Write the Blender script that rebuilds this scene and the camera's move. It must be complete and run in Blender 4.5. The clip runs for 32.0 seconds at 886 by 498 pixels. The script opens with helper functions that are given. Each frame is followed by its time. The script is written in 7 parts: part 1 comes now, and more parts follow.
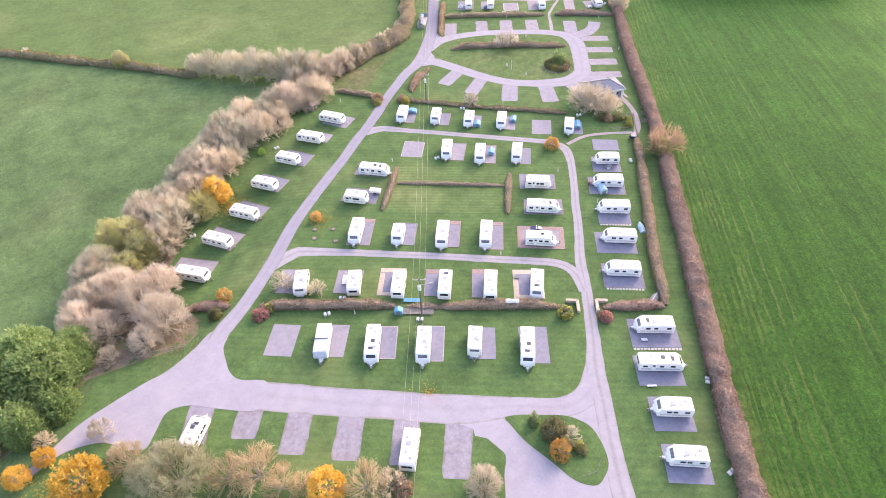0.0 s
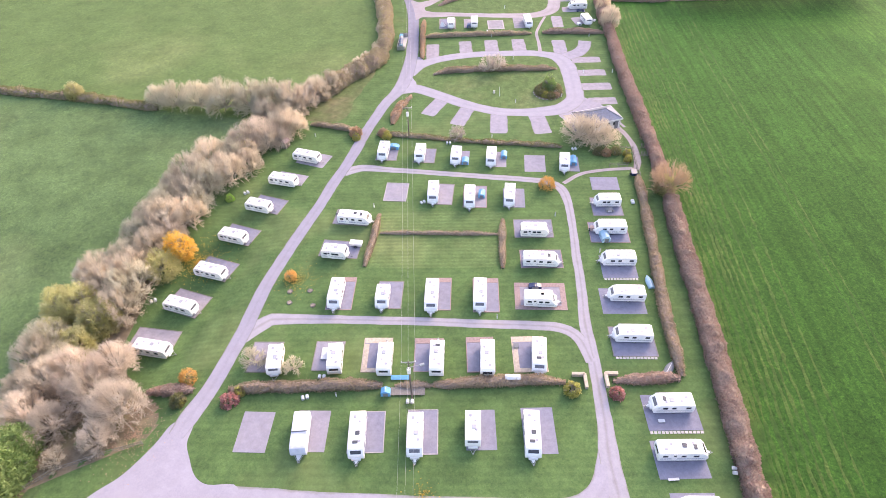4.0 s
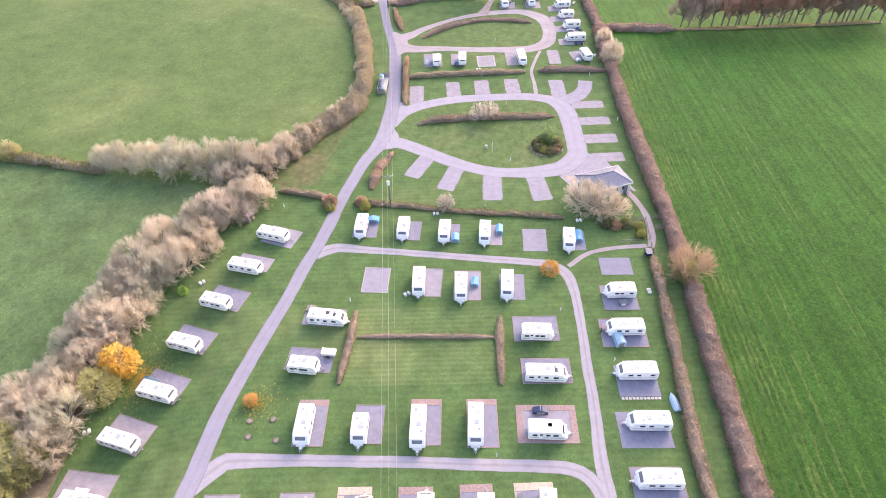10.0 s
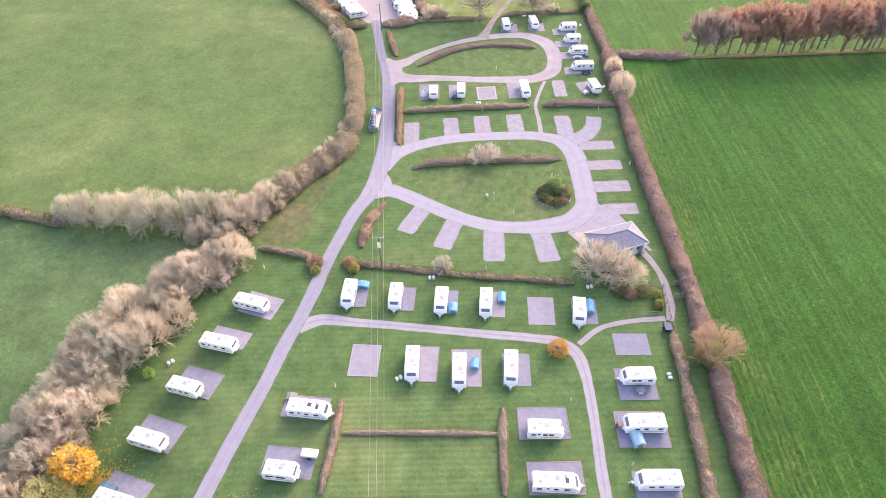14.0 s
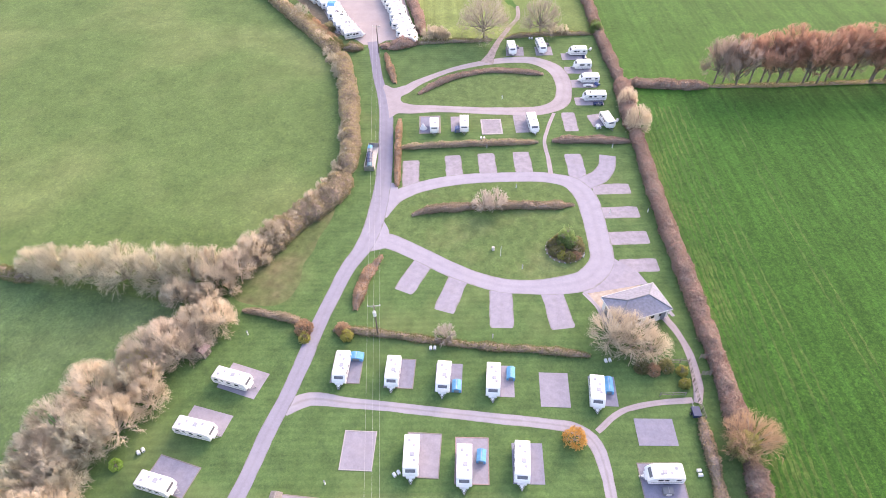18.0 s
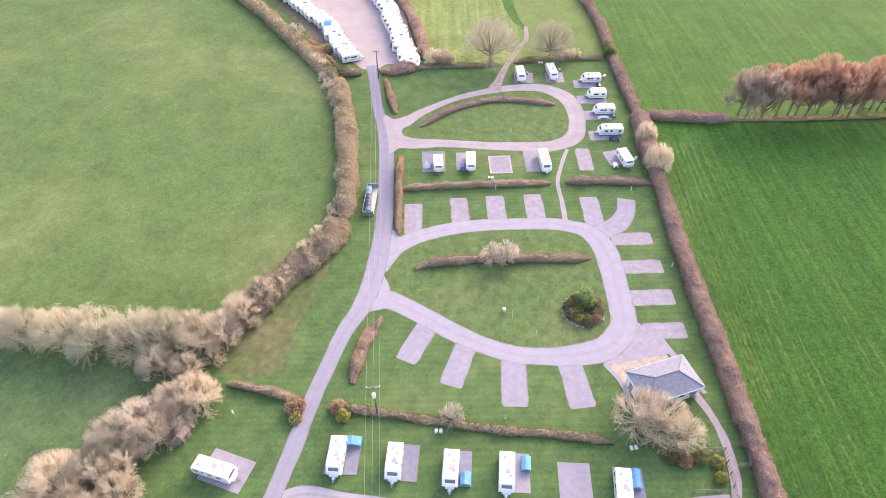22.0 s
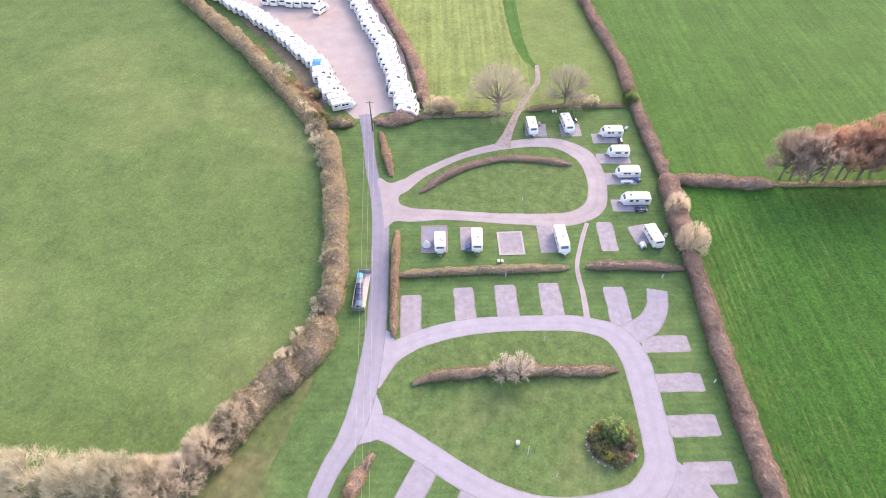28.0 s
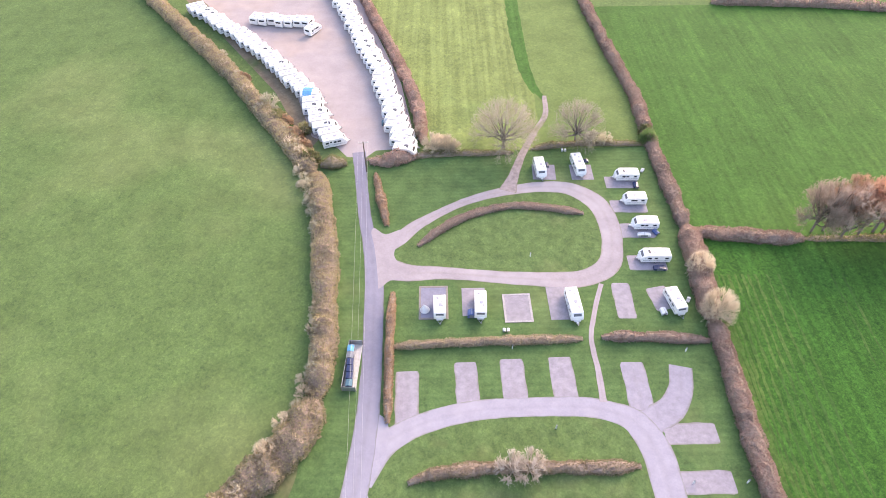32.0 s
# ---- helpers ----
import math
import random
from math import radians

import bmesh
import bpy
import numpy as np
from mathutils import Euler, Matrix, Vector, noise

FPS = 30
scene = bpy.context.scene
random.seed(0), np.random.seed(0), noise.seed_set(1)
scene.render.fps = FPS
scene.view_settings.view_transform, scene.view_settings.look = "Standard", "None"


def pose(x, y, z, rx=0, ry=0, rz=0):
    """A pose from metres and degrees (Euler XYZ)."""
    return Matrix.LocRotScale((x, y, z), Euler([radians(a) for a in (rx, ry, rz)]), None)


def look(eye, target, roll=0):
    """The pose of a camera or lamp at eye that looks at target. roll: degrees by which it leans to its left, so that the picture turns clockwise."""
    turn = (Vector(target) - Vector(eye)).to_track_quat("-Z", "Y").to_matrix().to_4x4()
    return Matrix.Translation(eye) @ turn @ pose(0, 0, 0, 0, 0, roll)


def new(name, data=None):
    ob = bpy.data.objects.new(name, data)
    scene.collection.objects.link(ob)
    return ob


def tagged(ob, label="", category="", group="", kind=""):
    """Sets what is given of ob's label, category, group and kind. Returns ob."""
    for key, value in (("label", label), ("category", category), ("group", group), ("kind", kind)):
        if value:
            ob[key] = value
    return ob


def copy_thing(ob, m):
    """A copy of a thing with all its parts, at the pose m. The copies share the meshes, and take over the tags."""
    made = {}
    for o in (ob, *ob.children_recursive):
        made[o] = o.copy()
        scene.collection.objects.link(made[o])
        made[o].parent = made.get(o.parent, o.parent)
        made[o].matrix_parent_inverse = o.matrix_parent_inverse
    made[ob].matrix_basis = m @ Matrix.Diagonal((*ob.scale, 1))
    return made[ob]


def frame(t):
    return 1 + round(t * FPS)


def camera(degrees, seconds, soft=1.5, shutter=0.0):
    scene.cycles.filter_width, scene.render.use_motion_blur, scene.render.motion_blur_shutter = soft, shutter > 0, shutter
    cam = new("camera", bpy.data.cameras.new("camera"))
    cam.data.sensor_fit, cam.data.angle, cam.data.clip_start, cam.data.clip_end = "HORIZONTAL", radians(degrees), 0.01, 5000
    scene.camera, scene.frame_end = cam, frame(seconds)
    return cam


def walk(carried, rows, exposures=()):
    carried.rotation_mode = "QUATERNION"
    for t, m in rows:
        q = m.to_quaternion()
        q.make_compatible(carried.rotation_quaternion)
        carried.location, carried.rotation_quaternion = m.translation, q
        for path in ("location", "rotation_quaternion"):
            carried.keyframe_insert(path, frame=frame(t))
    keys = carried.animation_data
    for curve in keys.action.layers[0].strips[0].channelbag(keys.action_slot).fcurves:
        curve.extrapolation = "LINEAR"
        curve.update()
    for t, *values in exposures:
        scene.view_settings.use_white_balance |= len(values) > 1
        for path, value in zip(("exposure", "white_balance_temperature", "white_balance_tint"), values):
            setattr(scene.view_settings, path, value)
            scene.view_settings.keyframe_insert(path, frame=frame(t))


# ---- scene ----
cam = camera(71.2, 32.0, soft=0.85)
PATH = [
    (0, (4.57, -0.25, 75.77), (-0.95, 72.46, 7.33), -2.29),
    (0.5, (4.33, 1.59, 75.85), (-1.14, 74.18, 7.30), -2.17),
    (1, (3.95, 3.43, 75.94), (-0.99, 75.97, 7.29), -2.03),
    (1.5, (3.66, 5.25, 76.02), (-1.50, 77.75, 7.34), -1.96),
    (2, (3.51, 7.18, 76.11), (-1.93, 79.61, 7.38), -1.99),
    (2.5, (3.41, 9.13, 76.16), (-2.22, 81.50, 7.38), -1.97),
    (3, (3.20, 11.13, 76.20), (-1.56, 83.49, 7.34), -1.94),
    (3.5, (2.97, 13.11, 76.25), (-0.42, 85.48, 7.32), -1.97),
    (5.5, (2.69, 21.05, 76.65), (0.60, 93.19, 7.42), -2.11),
    (6, (2.63, 23.04, 76.84), (0.59, 95.05, 7.47), -2.10),
    (6.5, (2.61, 25.04, 77.00), (0.60, 96.95, 7.54), -2.08),
    (7, (2.60, 27.08, 77.12), (0.67, 98.91, 7.57), -2.05),
    (7.5, (2.60, 29.11, 77.29), (0.85, 100.85, 7.65), -1.99),
    (8, (2.60, 31.21, 77.44), (1.62, 102.85, 7.68), -1.94),
    (8.5, (2.68, 33.20, 77.55), (1.72, 104.80, 7.75), -1.96),
    (9, (2.83, 35.17, 77.69), (1.84, 106.73, 7.85), -1.98),
    (9.5, (3.02, 37.23, 77.75), (1.97, 108.76, 7.88), -2.02),
    (10, (3.14, 39.33, 77.81), (2.11, 110.80, 7.87), -2.04),
    (10.5, (3.30, 41.39, 77.93), (2.25, 112.82, 7.95), -2.06),
    (11, (3.43, 43.53, 78.12), (2.38, 114.85, 8.03), -2.07),
    (11.5, (3.46, 45.64, 78.32), (2.41, 116.87, 8.14), -2.09),
    (12, (3.53, 47.78, 78.51), (2.52, 118.88, 8.19), -2.06),
    (12.5, (3.59, 49.93, 78.69), (2.60, 120.89, 8.24), -2.04),
    (13, (3.64, 52.03, 78.91), (2.69, 122.91, 8.37), -2.03),
    (13.5, (3.65, 54.21, 79.11), (2.80, 124.95, 8.44), -1.93),
    (14, (3.64, 56.33, 79.28), (2.87, 126.96, 8.49), -1.84),
    (14.5, (3.56, 58.42, 79.42), (2.90, 128.93, 8.52), -1.71),
    (16.5, (3.33, 66.35, 79.83), (2.87, 136.51, 8.57), -1.51),
    (17, (3.29, 68.20, 79.91), (2.81, 138.29, 8.59), -1.52),
    (17.5, (3.11, 70.00, 79.99), (2.73, 140.00, 8.58), -1.46),
    (18, (2.94, 71.72, 80.01), (2.62, 141.69, 8.57), -1.34),
    (18.5, (2.72, 73.48, 80.03), (2.52, 143.40, 8.54), -1.27),
    (19, (2.55, 75.16, 80.07), (2.39, 145.05, 8.55), -1.21),
    (19.5, (2.39, 76.89, 80.10), (2.24, 146.75, 8.55), -1.17),
    (20, (2.28, 78.61, 80.12), (2.14, 148.44, 8.54), -1.11),
    (20.5, (2.14, 80.48, 80.08), (2.04, 150.24, 8.43), -1.07),
    (21, (2.00, 82.33, 80.12), (1.95, 152.04, 8.43), -0.97),
    (21.5, (1.85, 84.35, 80.17), (1.82, 153.96, 8.38), -0.96),
    (22, (1.71, 86.37, 80.31), (1.76, 155.87, 8.40), -0.89),
    (22.5, (1.65, 88.36, 80.37), (1.68, 157.77, 8.38), -0.89),
    (23, (1.69, 90.36, 80.39), (1.65, 159.69, 8.33), -0.88),
    (23.5, (1.84, 92.35, 80.26), (1.68, 161.71, 8.22), -1.00),
    (24, (1.79, 94.28, 80.26), (1.64, 163.61, 8.20), -0.92),
    (24.5, (1.77, 96.24, 80.36), (1.63, 165.52, 8.24), -0.88),
    (25, (1.73, 98.24, 80.52), (1.58, 167.43, 8.31), -0.89),
    (25.5, (1.76, 100.41, 80.64), (1.63, 169.41, 8.26), -0.80),
    (27.5, (1.71, 108.66, 81.15), (1.66, 177.18, 8.33), -0.83),
    (28, (1.73, 110.76, 81.17), (1.65, 179.16, 8.23), -0.91),
    (28.5, (1.73, 112.93, 81.18), (1.65, 181.22, 8.13), -0.83),
    (29, (1.70, 114.99, 81.21), (1.62, 183.13, 8.02), -0.77),
    (29.5, (1.58, 117.08, 81.27), (1.62, 185.11, 7.97), -0.69),
    (30, (1.59, 119.05, 81.37), (1.64, 186.99, 8.00), -0.72),
    (30.5, (1.61, 120.92, 81.40), (1.67, 188.73, 7.91), -0.64),
    (31, (1.61, 122.83, 81.47), (1.70, 190.58, 7.92), -0.64),
    (31.5, (1.63, 124.69, 81.52), (1.73, 192.30, 7.83), -0.59),
    (32, (1.58, 126.68, 81.57), (1.77, 194.21, 7.82), -0.50),
]
walk(cam, [(t, look(eye, target, roll)) for t, eye, target, roll in PATH], exposures=[(0, 1.93, 7300, 24.5), (8, 1.94, 7300, 25.5), (23, 1.94, 7300, 25.5), (29, 1.92, 7300, 22.5), (32, 1.92, 7300, 22.5)])

# ---- light ----
SUN_AZIMUTH, SUN_ELEVATION = 35, 28      # degrees; azimuth from +y towards +x
world = bpy.data.worlds.new("sky")
world.use_nodes = True
scene.world = world
wn = world.node_tree.nodes
sky = wn.new("ShaderNodeTexSky")
sky.sky_type, sky.sun_disc = "NISHITA", False
sky.sun_elevation, sky.sun_rotation = radians(SUN_ELEVATION), radians(SUN_AZIMUTH)
sky.air_density, sky.dust_density = 1.0, 2.4
world.node_tree.links.new(sky.outputs[0], wn["Background"].inputs[0])
wn["Background"].inputs[1].default_value = 0.15
sun_data = bpy.data.lights.new("sun", "SUN")
sun_data.energy, sun_data.angle, sun_data.color = 0.35, radians(30), (1.0, 0.95, 0.88)
sun = new("sun", sun_data)
a, e = radians(SUN_AZIMUTH), radians(SUN_ELEVATION)
sun.matrix_world = look((100 * math.sin(a) * math.cos(e), 100 * math.cos(a) * math.cos(e), 100 * math.sin(e)), (0, 0, 0))


# ---- materials ----
def nodes_of(name):
    m = bpy.data.materials.new(name)
    m.use_nodes = True
    return m, m.node_tree.nodes, m.node_tree.links, m.node_tree.nodes["Principled BSDF"]


def ramp(nodes, stops):
    r = nodes.new("ShaderNodeValToRGB")
    el = r.color_ramp.elements
    while len(el) < len(stops):
        el.new(0.5)
    for k, (p, c) in zip(el, stops):
        k.position, k.color = p, (*c, 1)
    return r


def noise_tex(nodes, links, scale, detail=4, stretch=None, turn=0.0, rough=0.55, warp=0.0):
    geo = nodes.new("ShaderNodeNewGeometry")
    mp = nodes.new("ShaderNodeMapping")
    mp.inputs["Rotation"].default_value = (0, 0, radians(turn)) if stretch and stretch[1] < 0.1 else (0.61, 0.93, 0.37 + radians(turn))
    mp.inputs["Scale"].default_value = stretch or (1, 1, 1)
    n = nodes.new("ShaderNodeTexNoise")
    n.inputs["Distortion"].default_value = warp
    n.inputs["Scale"].default_value, n.inputs["Detail"].default_value, n.inputs["Roughness"].default_value = scale, detail, rough
    links.new(geo.outputs["Position"], mp.inputs[0])
    links.new(mp.outputs[0], n.inputs["Vector"])
    return n.outputs["Fac"]


def mix(nodes, links, fac, a, b, kind="MIX"):
    m = nodes.new("ShaderNodeMix")
    m.data_type, m.blend_type = "RGBA", kind
    for sock, v in ((m.inputs["Factor"], fac), (m.inputs[6], a), (m.inputs[7], b)):
        if isinstance(v, (int, float)):
            sock.default_value = v
        elif isinstance(v, tuple):
            sock.default_value = (*v, 1)
        else:
            links.new(v, sock)
    return m.outputs[2]


def bump(nodes, links, shader, height, strength, distance):
    b = nodes.new("ShaderNodeBump")
    b.inputs["Strength"].default_value, b.inputs["Distance"].default_value = strength, distance
    links.new(height, b.inputs["Height"])
    links.new(b.outputs[0], shader.inputs["Normal"])


def ground_mat(name, dark, light, patch, big=0.03, fine=2.5, streak=None, mow=None, patch_at=(0.55, 0.72), grain=0.6, roughness=0.95, drift=0.2, tracks=None, mottle=0.06, fleck=0.0, far_haze=None):
    """Grass, gravel or tarmac: a fine grain, broad drifts and patches; streak: (turn, scale, strength); mow: (turn, width, strength)."""
    m, nodes, links, sh = nodes_of(name)
    f1 = noise_tex(nodes, links, fine, 6, rough=0.72, warp=0.8)
    f2 = noise_tex(nodes, links, big, 4)
    r1 = ramp(nodes, [(0.5 - grain / 2, dark), (0.5 + grain / 2, light)])
    links.new(f1, r1.inputs[0])
    r2 = ramp(nodes, [(patch_at[0], (0, 0, 0)), (patch_at[1], (1, 1, 1))])
    links.new(f2, r2.inputs[0])
    col = mix(nodes, links, r2.outputs[0], r1.outputs[0], patch)
    f3 = noise_tex(nodes, links, big * 7, 4)
    r3 = ramp(nodes, [(0.3, (1 - drift,) * 3), (0.7, (1 + drift,) * 3)])
    links.new(f3, r3.inputs[0])
    col = mix(nodes, links, 1.0, col, r3.outputs[0], "MULTIPLY")
    f4 = noise_tex(nodes, links, 0.55, 5, rough=0.68, warp=0.5)
    r7 = ramp(nodes, [(0.3, (1 - mottle, 1 - mottle, 1 - 0.8 * mottle)), (0.7, (1 + mottle, 1 + 0.8 * mottle, 1 + 0.5 * mottle))])
    links.new(f4, r7.inputs[0])
    col = mix(nodes, links, 1.0, col, r7.outputs[0], "MULTIPLY")
    if fleck:
        # lit tufts and small shaded hollows, painted into the colour as random flecks
        for scale, lo, hi, k in ((1.1, 0.49, 0.62, 1 + fleck), (0.8, 0.50, 0.64, 1 - 0.8 * fleck), (2.6, 0.50, 0.62, 1 + 0.9 * fleck), (1.9, 0.52, 0.63, 1 - 0.9 * fleck)):
            r8 = ramp(nodes, [(lo, (1, 1, 1)), (hi, (k, k, 1 + (k - 1) * 0.6))])
            links.new(noise_tex(nodes, links, scale, 5, (1.0, 0.7 + 0.2 * scale, 1.0), 31 * scale, 0.72, 1.2), r8.inputs[0])
            col = mix(nodes, links, 1.0, col, r8.outputs[0], "MULTIPLY")
    if streak:
        s = noise_tex(nodes, links, streak[1], 3, (1, 0.03, 1), streak[0])
        r4 = ramp(nodes, [(0.35, (1 - streak[2],) * 3), (0.65, (1 + streak[2],) * 3)])
        links.new(s, r4.inputs[0])
        col = mix(nodes, links, 1.0, col, r4.outputs[0], "MULTIPLY")
    if mow:
        geo, mp, w = nodes.new("ShaderNodeNewGeometry"), nodes.new("ShaderNodeMapping"), nodes.new("ShaderNodeTexWave")
        mp.inputs["Rotation"].default_value = (0, 0, radians(mow[0]))
        w.inputs["Scale"].default_value, w.inputs["Distortion"].default_value = 0.314 / mow[1], 1.2
        w.inputs["Detail"].default_value, w.inputs["Detail Scale"].default_value = 2.0, 0.4
        links.new(geo.outputs["Position"], mp.inputs[0]), links.new(mp.outputs[0], w.inputs["Vector"])
        r5 = ramp(nodes, [(0.2, (1 - mow[2],) * 3), (0.8, (1 + mow[2],) * 3)])
        links.new(w.outputs["Fac"], r5.inputs[0])
        col = mix(nodes, links, 1.0, col, r5.outputs[0], "MULTIPLY")
    if tracks:
        # wheel tracks worn pale, a dull crown between them and dirty edges
        at = nodes.new("ShaderNodeAttribute")
        at.attribute_name = "across"
        wob = nodes.new("ShaderNodeMath")
        wob.operation, wob.inputs[1].default_value = "MULTIPLY_ADD", 0.35
        links.new(noise_tex(nodes, links, 0.5, 3), wob.inputs[0]), links.new(at.outputs["Fac"], wob.inputs[2])
        r6 = ramp(nodes, [(0.1, (1 - tracks, 1 - 1.15 * tracks, 1 - 1.4 * tracks)), (0.42, (1.05, 1.04, 1.05)), (0.86, (1.02, 1.01, 1.02)), (1.0, (0.74, 0.74, 0.60))])
        links.new(wob.outputs[0], r6.inputs[0])
        col = mix(nodes, links, 1.0, col, r6.outputs[0], "MULTIPLY")
        # where the tarmac is a newer, darker coat
        tn = nodes.new("ShaderNodeAttribute")
        tn.attribute_name = "tone"
        r9 = ramp(nodes, [(0.0, (1, 1, 1)), (1.0, (0.66, 0.68, 0.74))])
        links.new(tn.outputs["Fac"], r9.inputs[0])
        col = mix(nodes, links, 1.0, col, r9.outputs[0], "MULTIPLY")
    if far_haze:
        # distance haze painted into the colour: the field brightens northwards with y
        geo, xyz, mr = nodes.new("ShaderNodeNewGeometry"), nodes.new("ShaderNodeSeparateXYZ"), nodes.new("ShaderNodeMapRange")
        mr.inputs["From Min"].default_value, mr.inputs["From Max"].default_value = far_haze[0], far_haze[1]
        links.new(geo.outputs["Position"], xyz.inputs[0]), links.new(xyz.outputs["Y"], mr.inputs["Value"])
        r10 = ramp(nodes, [(0.0, (1, 1, 1)), (1.0, far_haze[2])])
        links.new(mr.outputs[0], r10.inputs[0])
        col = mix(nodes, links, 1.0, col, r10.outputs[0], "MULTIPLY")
    links.new(col, sh.inputs["Base Color"])
    sh.inputs["Roughness"].default_value = roughness
    sh.inputs["Specular IOR Level"].default_value = 0.2
    bump(nodes, links, sh, f1, 0.4, 0.05)
    return m


def plain_mat(name, color, roughness=0.5, metal=0.0, vary=0.12, scale=1.5, spec=0.5):
    """Paint, plastic, wood and so on, with a little dirt and drift in it."""
    m, nodes, links, sh = nodes_of(name)
    n1 = noise_tex(nodes, links, scale, 5)
    r = ramp(nodes, [(0.3, tuple(c * (1 - vary) for c in color)), (0.7, tuple(min(1, c * (1 + vary * 0.4)) for c in color))])
    links.new(n1, r.inputs[0])
    links.new(r.outputs[0], sh.inputs["Base Color"])
    n2 = noise_tex(nodes, links, scale * 12, 3)
    rr = ramp(nodes, [(0.2, (roughness * 0.85,) * 3), (0.8, (min(1, roughness * 1.15),) * 3)])
    links.new(n2, rr.inputs[0])
    links.new(rr.outputs[0], sh.inputs["Roughness"])
    sh.inputs["Metallic"].default_value = metal
    sh.inputs["Specular IOR Level"].default_value = spec
    bump(nodes, links, sh, n2, 0.1, 0.004)
    return m


def foliage_mat(name, *colors, roughness=0.8):
    """Leaves or twigs: each piece takes its own tone, each plant drifts a little."""
    m, nodes, links, sh = nodes_of(name)
    geo, info = nodes.new("ShaderNodeNewGeometry"), nodes.new("ShaderNodeObjectInfo")
    r = ramp(nodes, [(i / max(1, len(colors) - 1), c) for i, c in enumerate(colors)])
    big = noise_tex(nodes, links, 0.22, 3)
    add = nodes.new("ShaderNodeMath")
    add.operation, add.inputs[1].default_value = "MULTIPLY_ADD", 0.55
    off = nodes.new("ShaderNodeMath")
    off.operation, off.inputs[1].default_value, off.inputs[2].default_value = "MULTIPLY_ADD", 1.6, -0.58
    links.new(big, off.inputs[0])
    links.new(geo.outputs["Random Per Island"], add.inputs[0]), links.new(off.outputs[0], add.inputs[2])
    links.new(add.outputs[0], r.inputs[0])
    tone = ramp(nodes, [(0.0, (0.82, 0.82, 0.82)), (1.0, (1.15, 1.12, 1.1))])
    links.new(info.outputs["Random"], tone.inputs[0])
    col = mix(nodes, links, 1.0, r.outputs[0], tone.outputs[0], "MULTIPLY")
    links.new(col, sh.inputs["Base Color"])
    sh.inputs["Roughness"].default_value = roughness
    sh.inputs["Specular IOR Level"].default_value = 0.15
    thin, both = nodes.new("ShaderNodeBsdfTranslucent"), nodes.new("ShaderNodeMixShader")
    both.inputs[0].default_value = 0.5
    links.new(col, thin.inputs[0]), links.new(sh.outputs[0], both.inputs[1]), links.new(thin.outputs[0], both.inputs[2])
    links.new(both.outputs[0], nodes["Material Output"].inputs[0])
    return m


LAWN = ground_mat("mown_lawn", (0.053, 0.107, 0.034), (0.118, 0.197, 0.069), (0.138, 0.191, 0.072), big=0.05, fine=3.0, grain=0.5, mow=(90, 1.1, 0.04), drift=0.18, mottle=0.09, fleck=0.10)
STRIPED_LAWN = ground_mat("striped_lawn", (0.066, 0.120, 0.040), (0.140, 0.214, 0.078), (0.158, 0.206, 0.080), big=0.05, fine=3.0, grain=0.5, mow=(90, 0.9, 0.07), drift=0.18, mottle=0.09, fleck=0.12)
FIELD_W = ground_mat("west_pasture", (0.067, 0.119, 0.037), (0.136, 0.206, 0.071), (0.156, 0.206, 0.078), big=0.022, fine=2.4, grain=0.42, drift=0.13, mottle=0.12, fleck=0.17)
FIELD_SW = ground_mat("southwest_pasture", (0.068, 0.122, 0.045), (0.128, 0.200, 0.080), (0.140, 0.194, 0.083), big=0.02, fine=2.6, grain=0.42, drift=0.2, mottle=0.16, fleck=0.20)
DRY = ground_mat("dry_grass", (0.110, 0.140, 0.058), (0.215, 0.215, 0.105), (0.110, 0.160, 0.055), big=0.2, fine=2.8)
FIELD_E = ground_mat("east_ley", (0.012, 0.050, 0.008), (0.043, 0.117, 0.017), (0.049, 0.122, 0.019), big=0.016, fine=2.4, grain=0.42, streak=(0, 0.9, 0.17), drift=0.10, mottle=0.07, fleck=0.30, far_haze=(60, 205, (1.42, 1.46, 1.6)))
FIELD_NE = ground_mat("northeast_ley", (0.031, 0.096, 0.016), (0.077, 0.170, 0.037), (0.090, 0.178, 0.041), big=0.016, fine=2.4, grain=0.42, streak=(0, 0.9, 0.12), drift=0.12, mottle=0.07, fleck=0.22)
MEADOW = ground_mat("striped_meadow", (0.140, 0.190, 0.058), (0.225, 0.280, 0.098), (0.150, 0.228, 0.075), big=0.02, fine=2.4, grain=0.5, streak=(-9, 0.7, 0.17), drift=0.14, mottle=0.12, fleck=0.25)
FIELD_LINE = ground_mat("pale_tractor_line", (0.036, 0.076, 0.015), (0.090, 0.144, 0.035), (0.036, 0.086, 0.018), big=0.12, fine=2.4, grain=0.4, patch_at=(0.42, 0.58), fleck=0.2, far_haze=(60, 205, (1.28, 1.34, 1.4)))
EARTH = ground_mat("trodden_earth", (0.255, 0.215, 0.208), (0.360, 0.312, 0.300), (0.200, 0.200, 0.110), big=0.2, fine=3.0, tracks=0.1)
K_GRAVEL = ground_mat("stained_gravel", (0.232, 0.220, 0.262), (0.325, 0.307, 0.356), (0.250, 0.228, 0.245), big=0.2, fine=4.5, drift=0.16, mottle=0.06, tracks=0.03)
DRY_LAWN = ground_mat("drier_lawn", (0.064, 0.115, 0.037), (0.134, 0.203, 0.072), (0.160, 0.197, 0.079), big=0.09, fine=2.6, grain=0.42, drift=0.2, mottle=0.11, fleck=0.14)
YARD_EARTH = ground_mat("yard_earth", (0.335, 0.285, 0.285), (0.440, 0.385, 0.380), (0.440, 0.345, 0.295), big=0.035, fine=3.0, grain=0.7, drift=0.08, mottle=0.04)
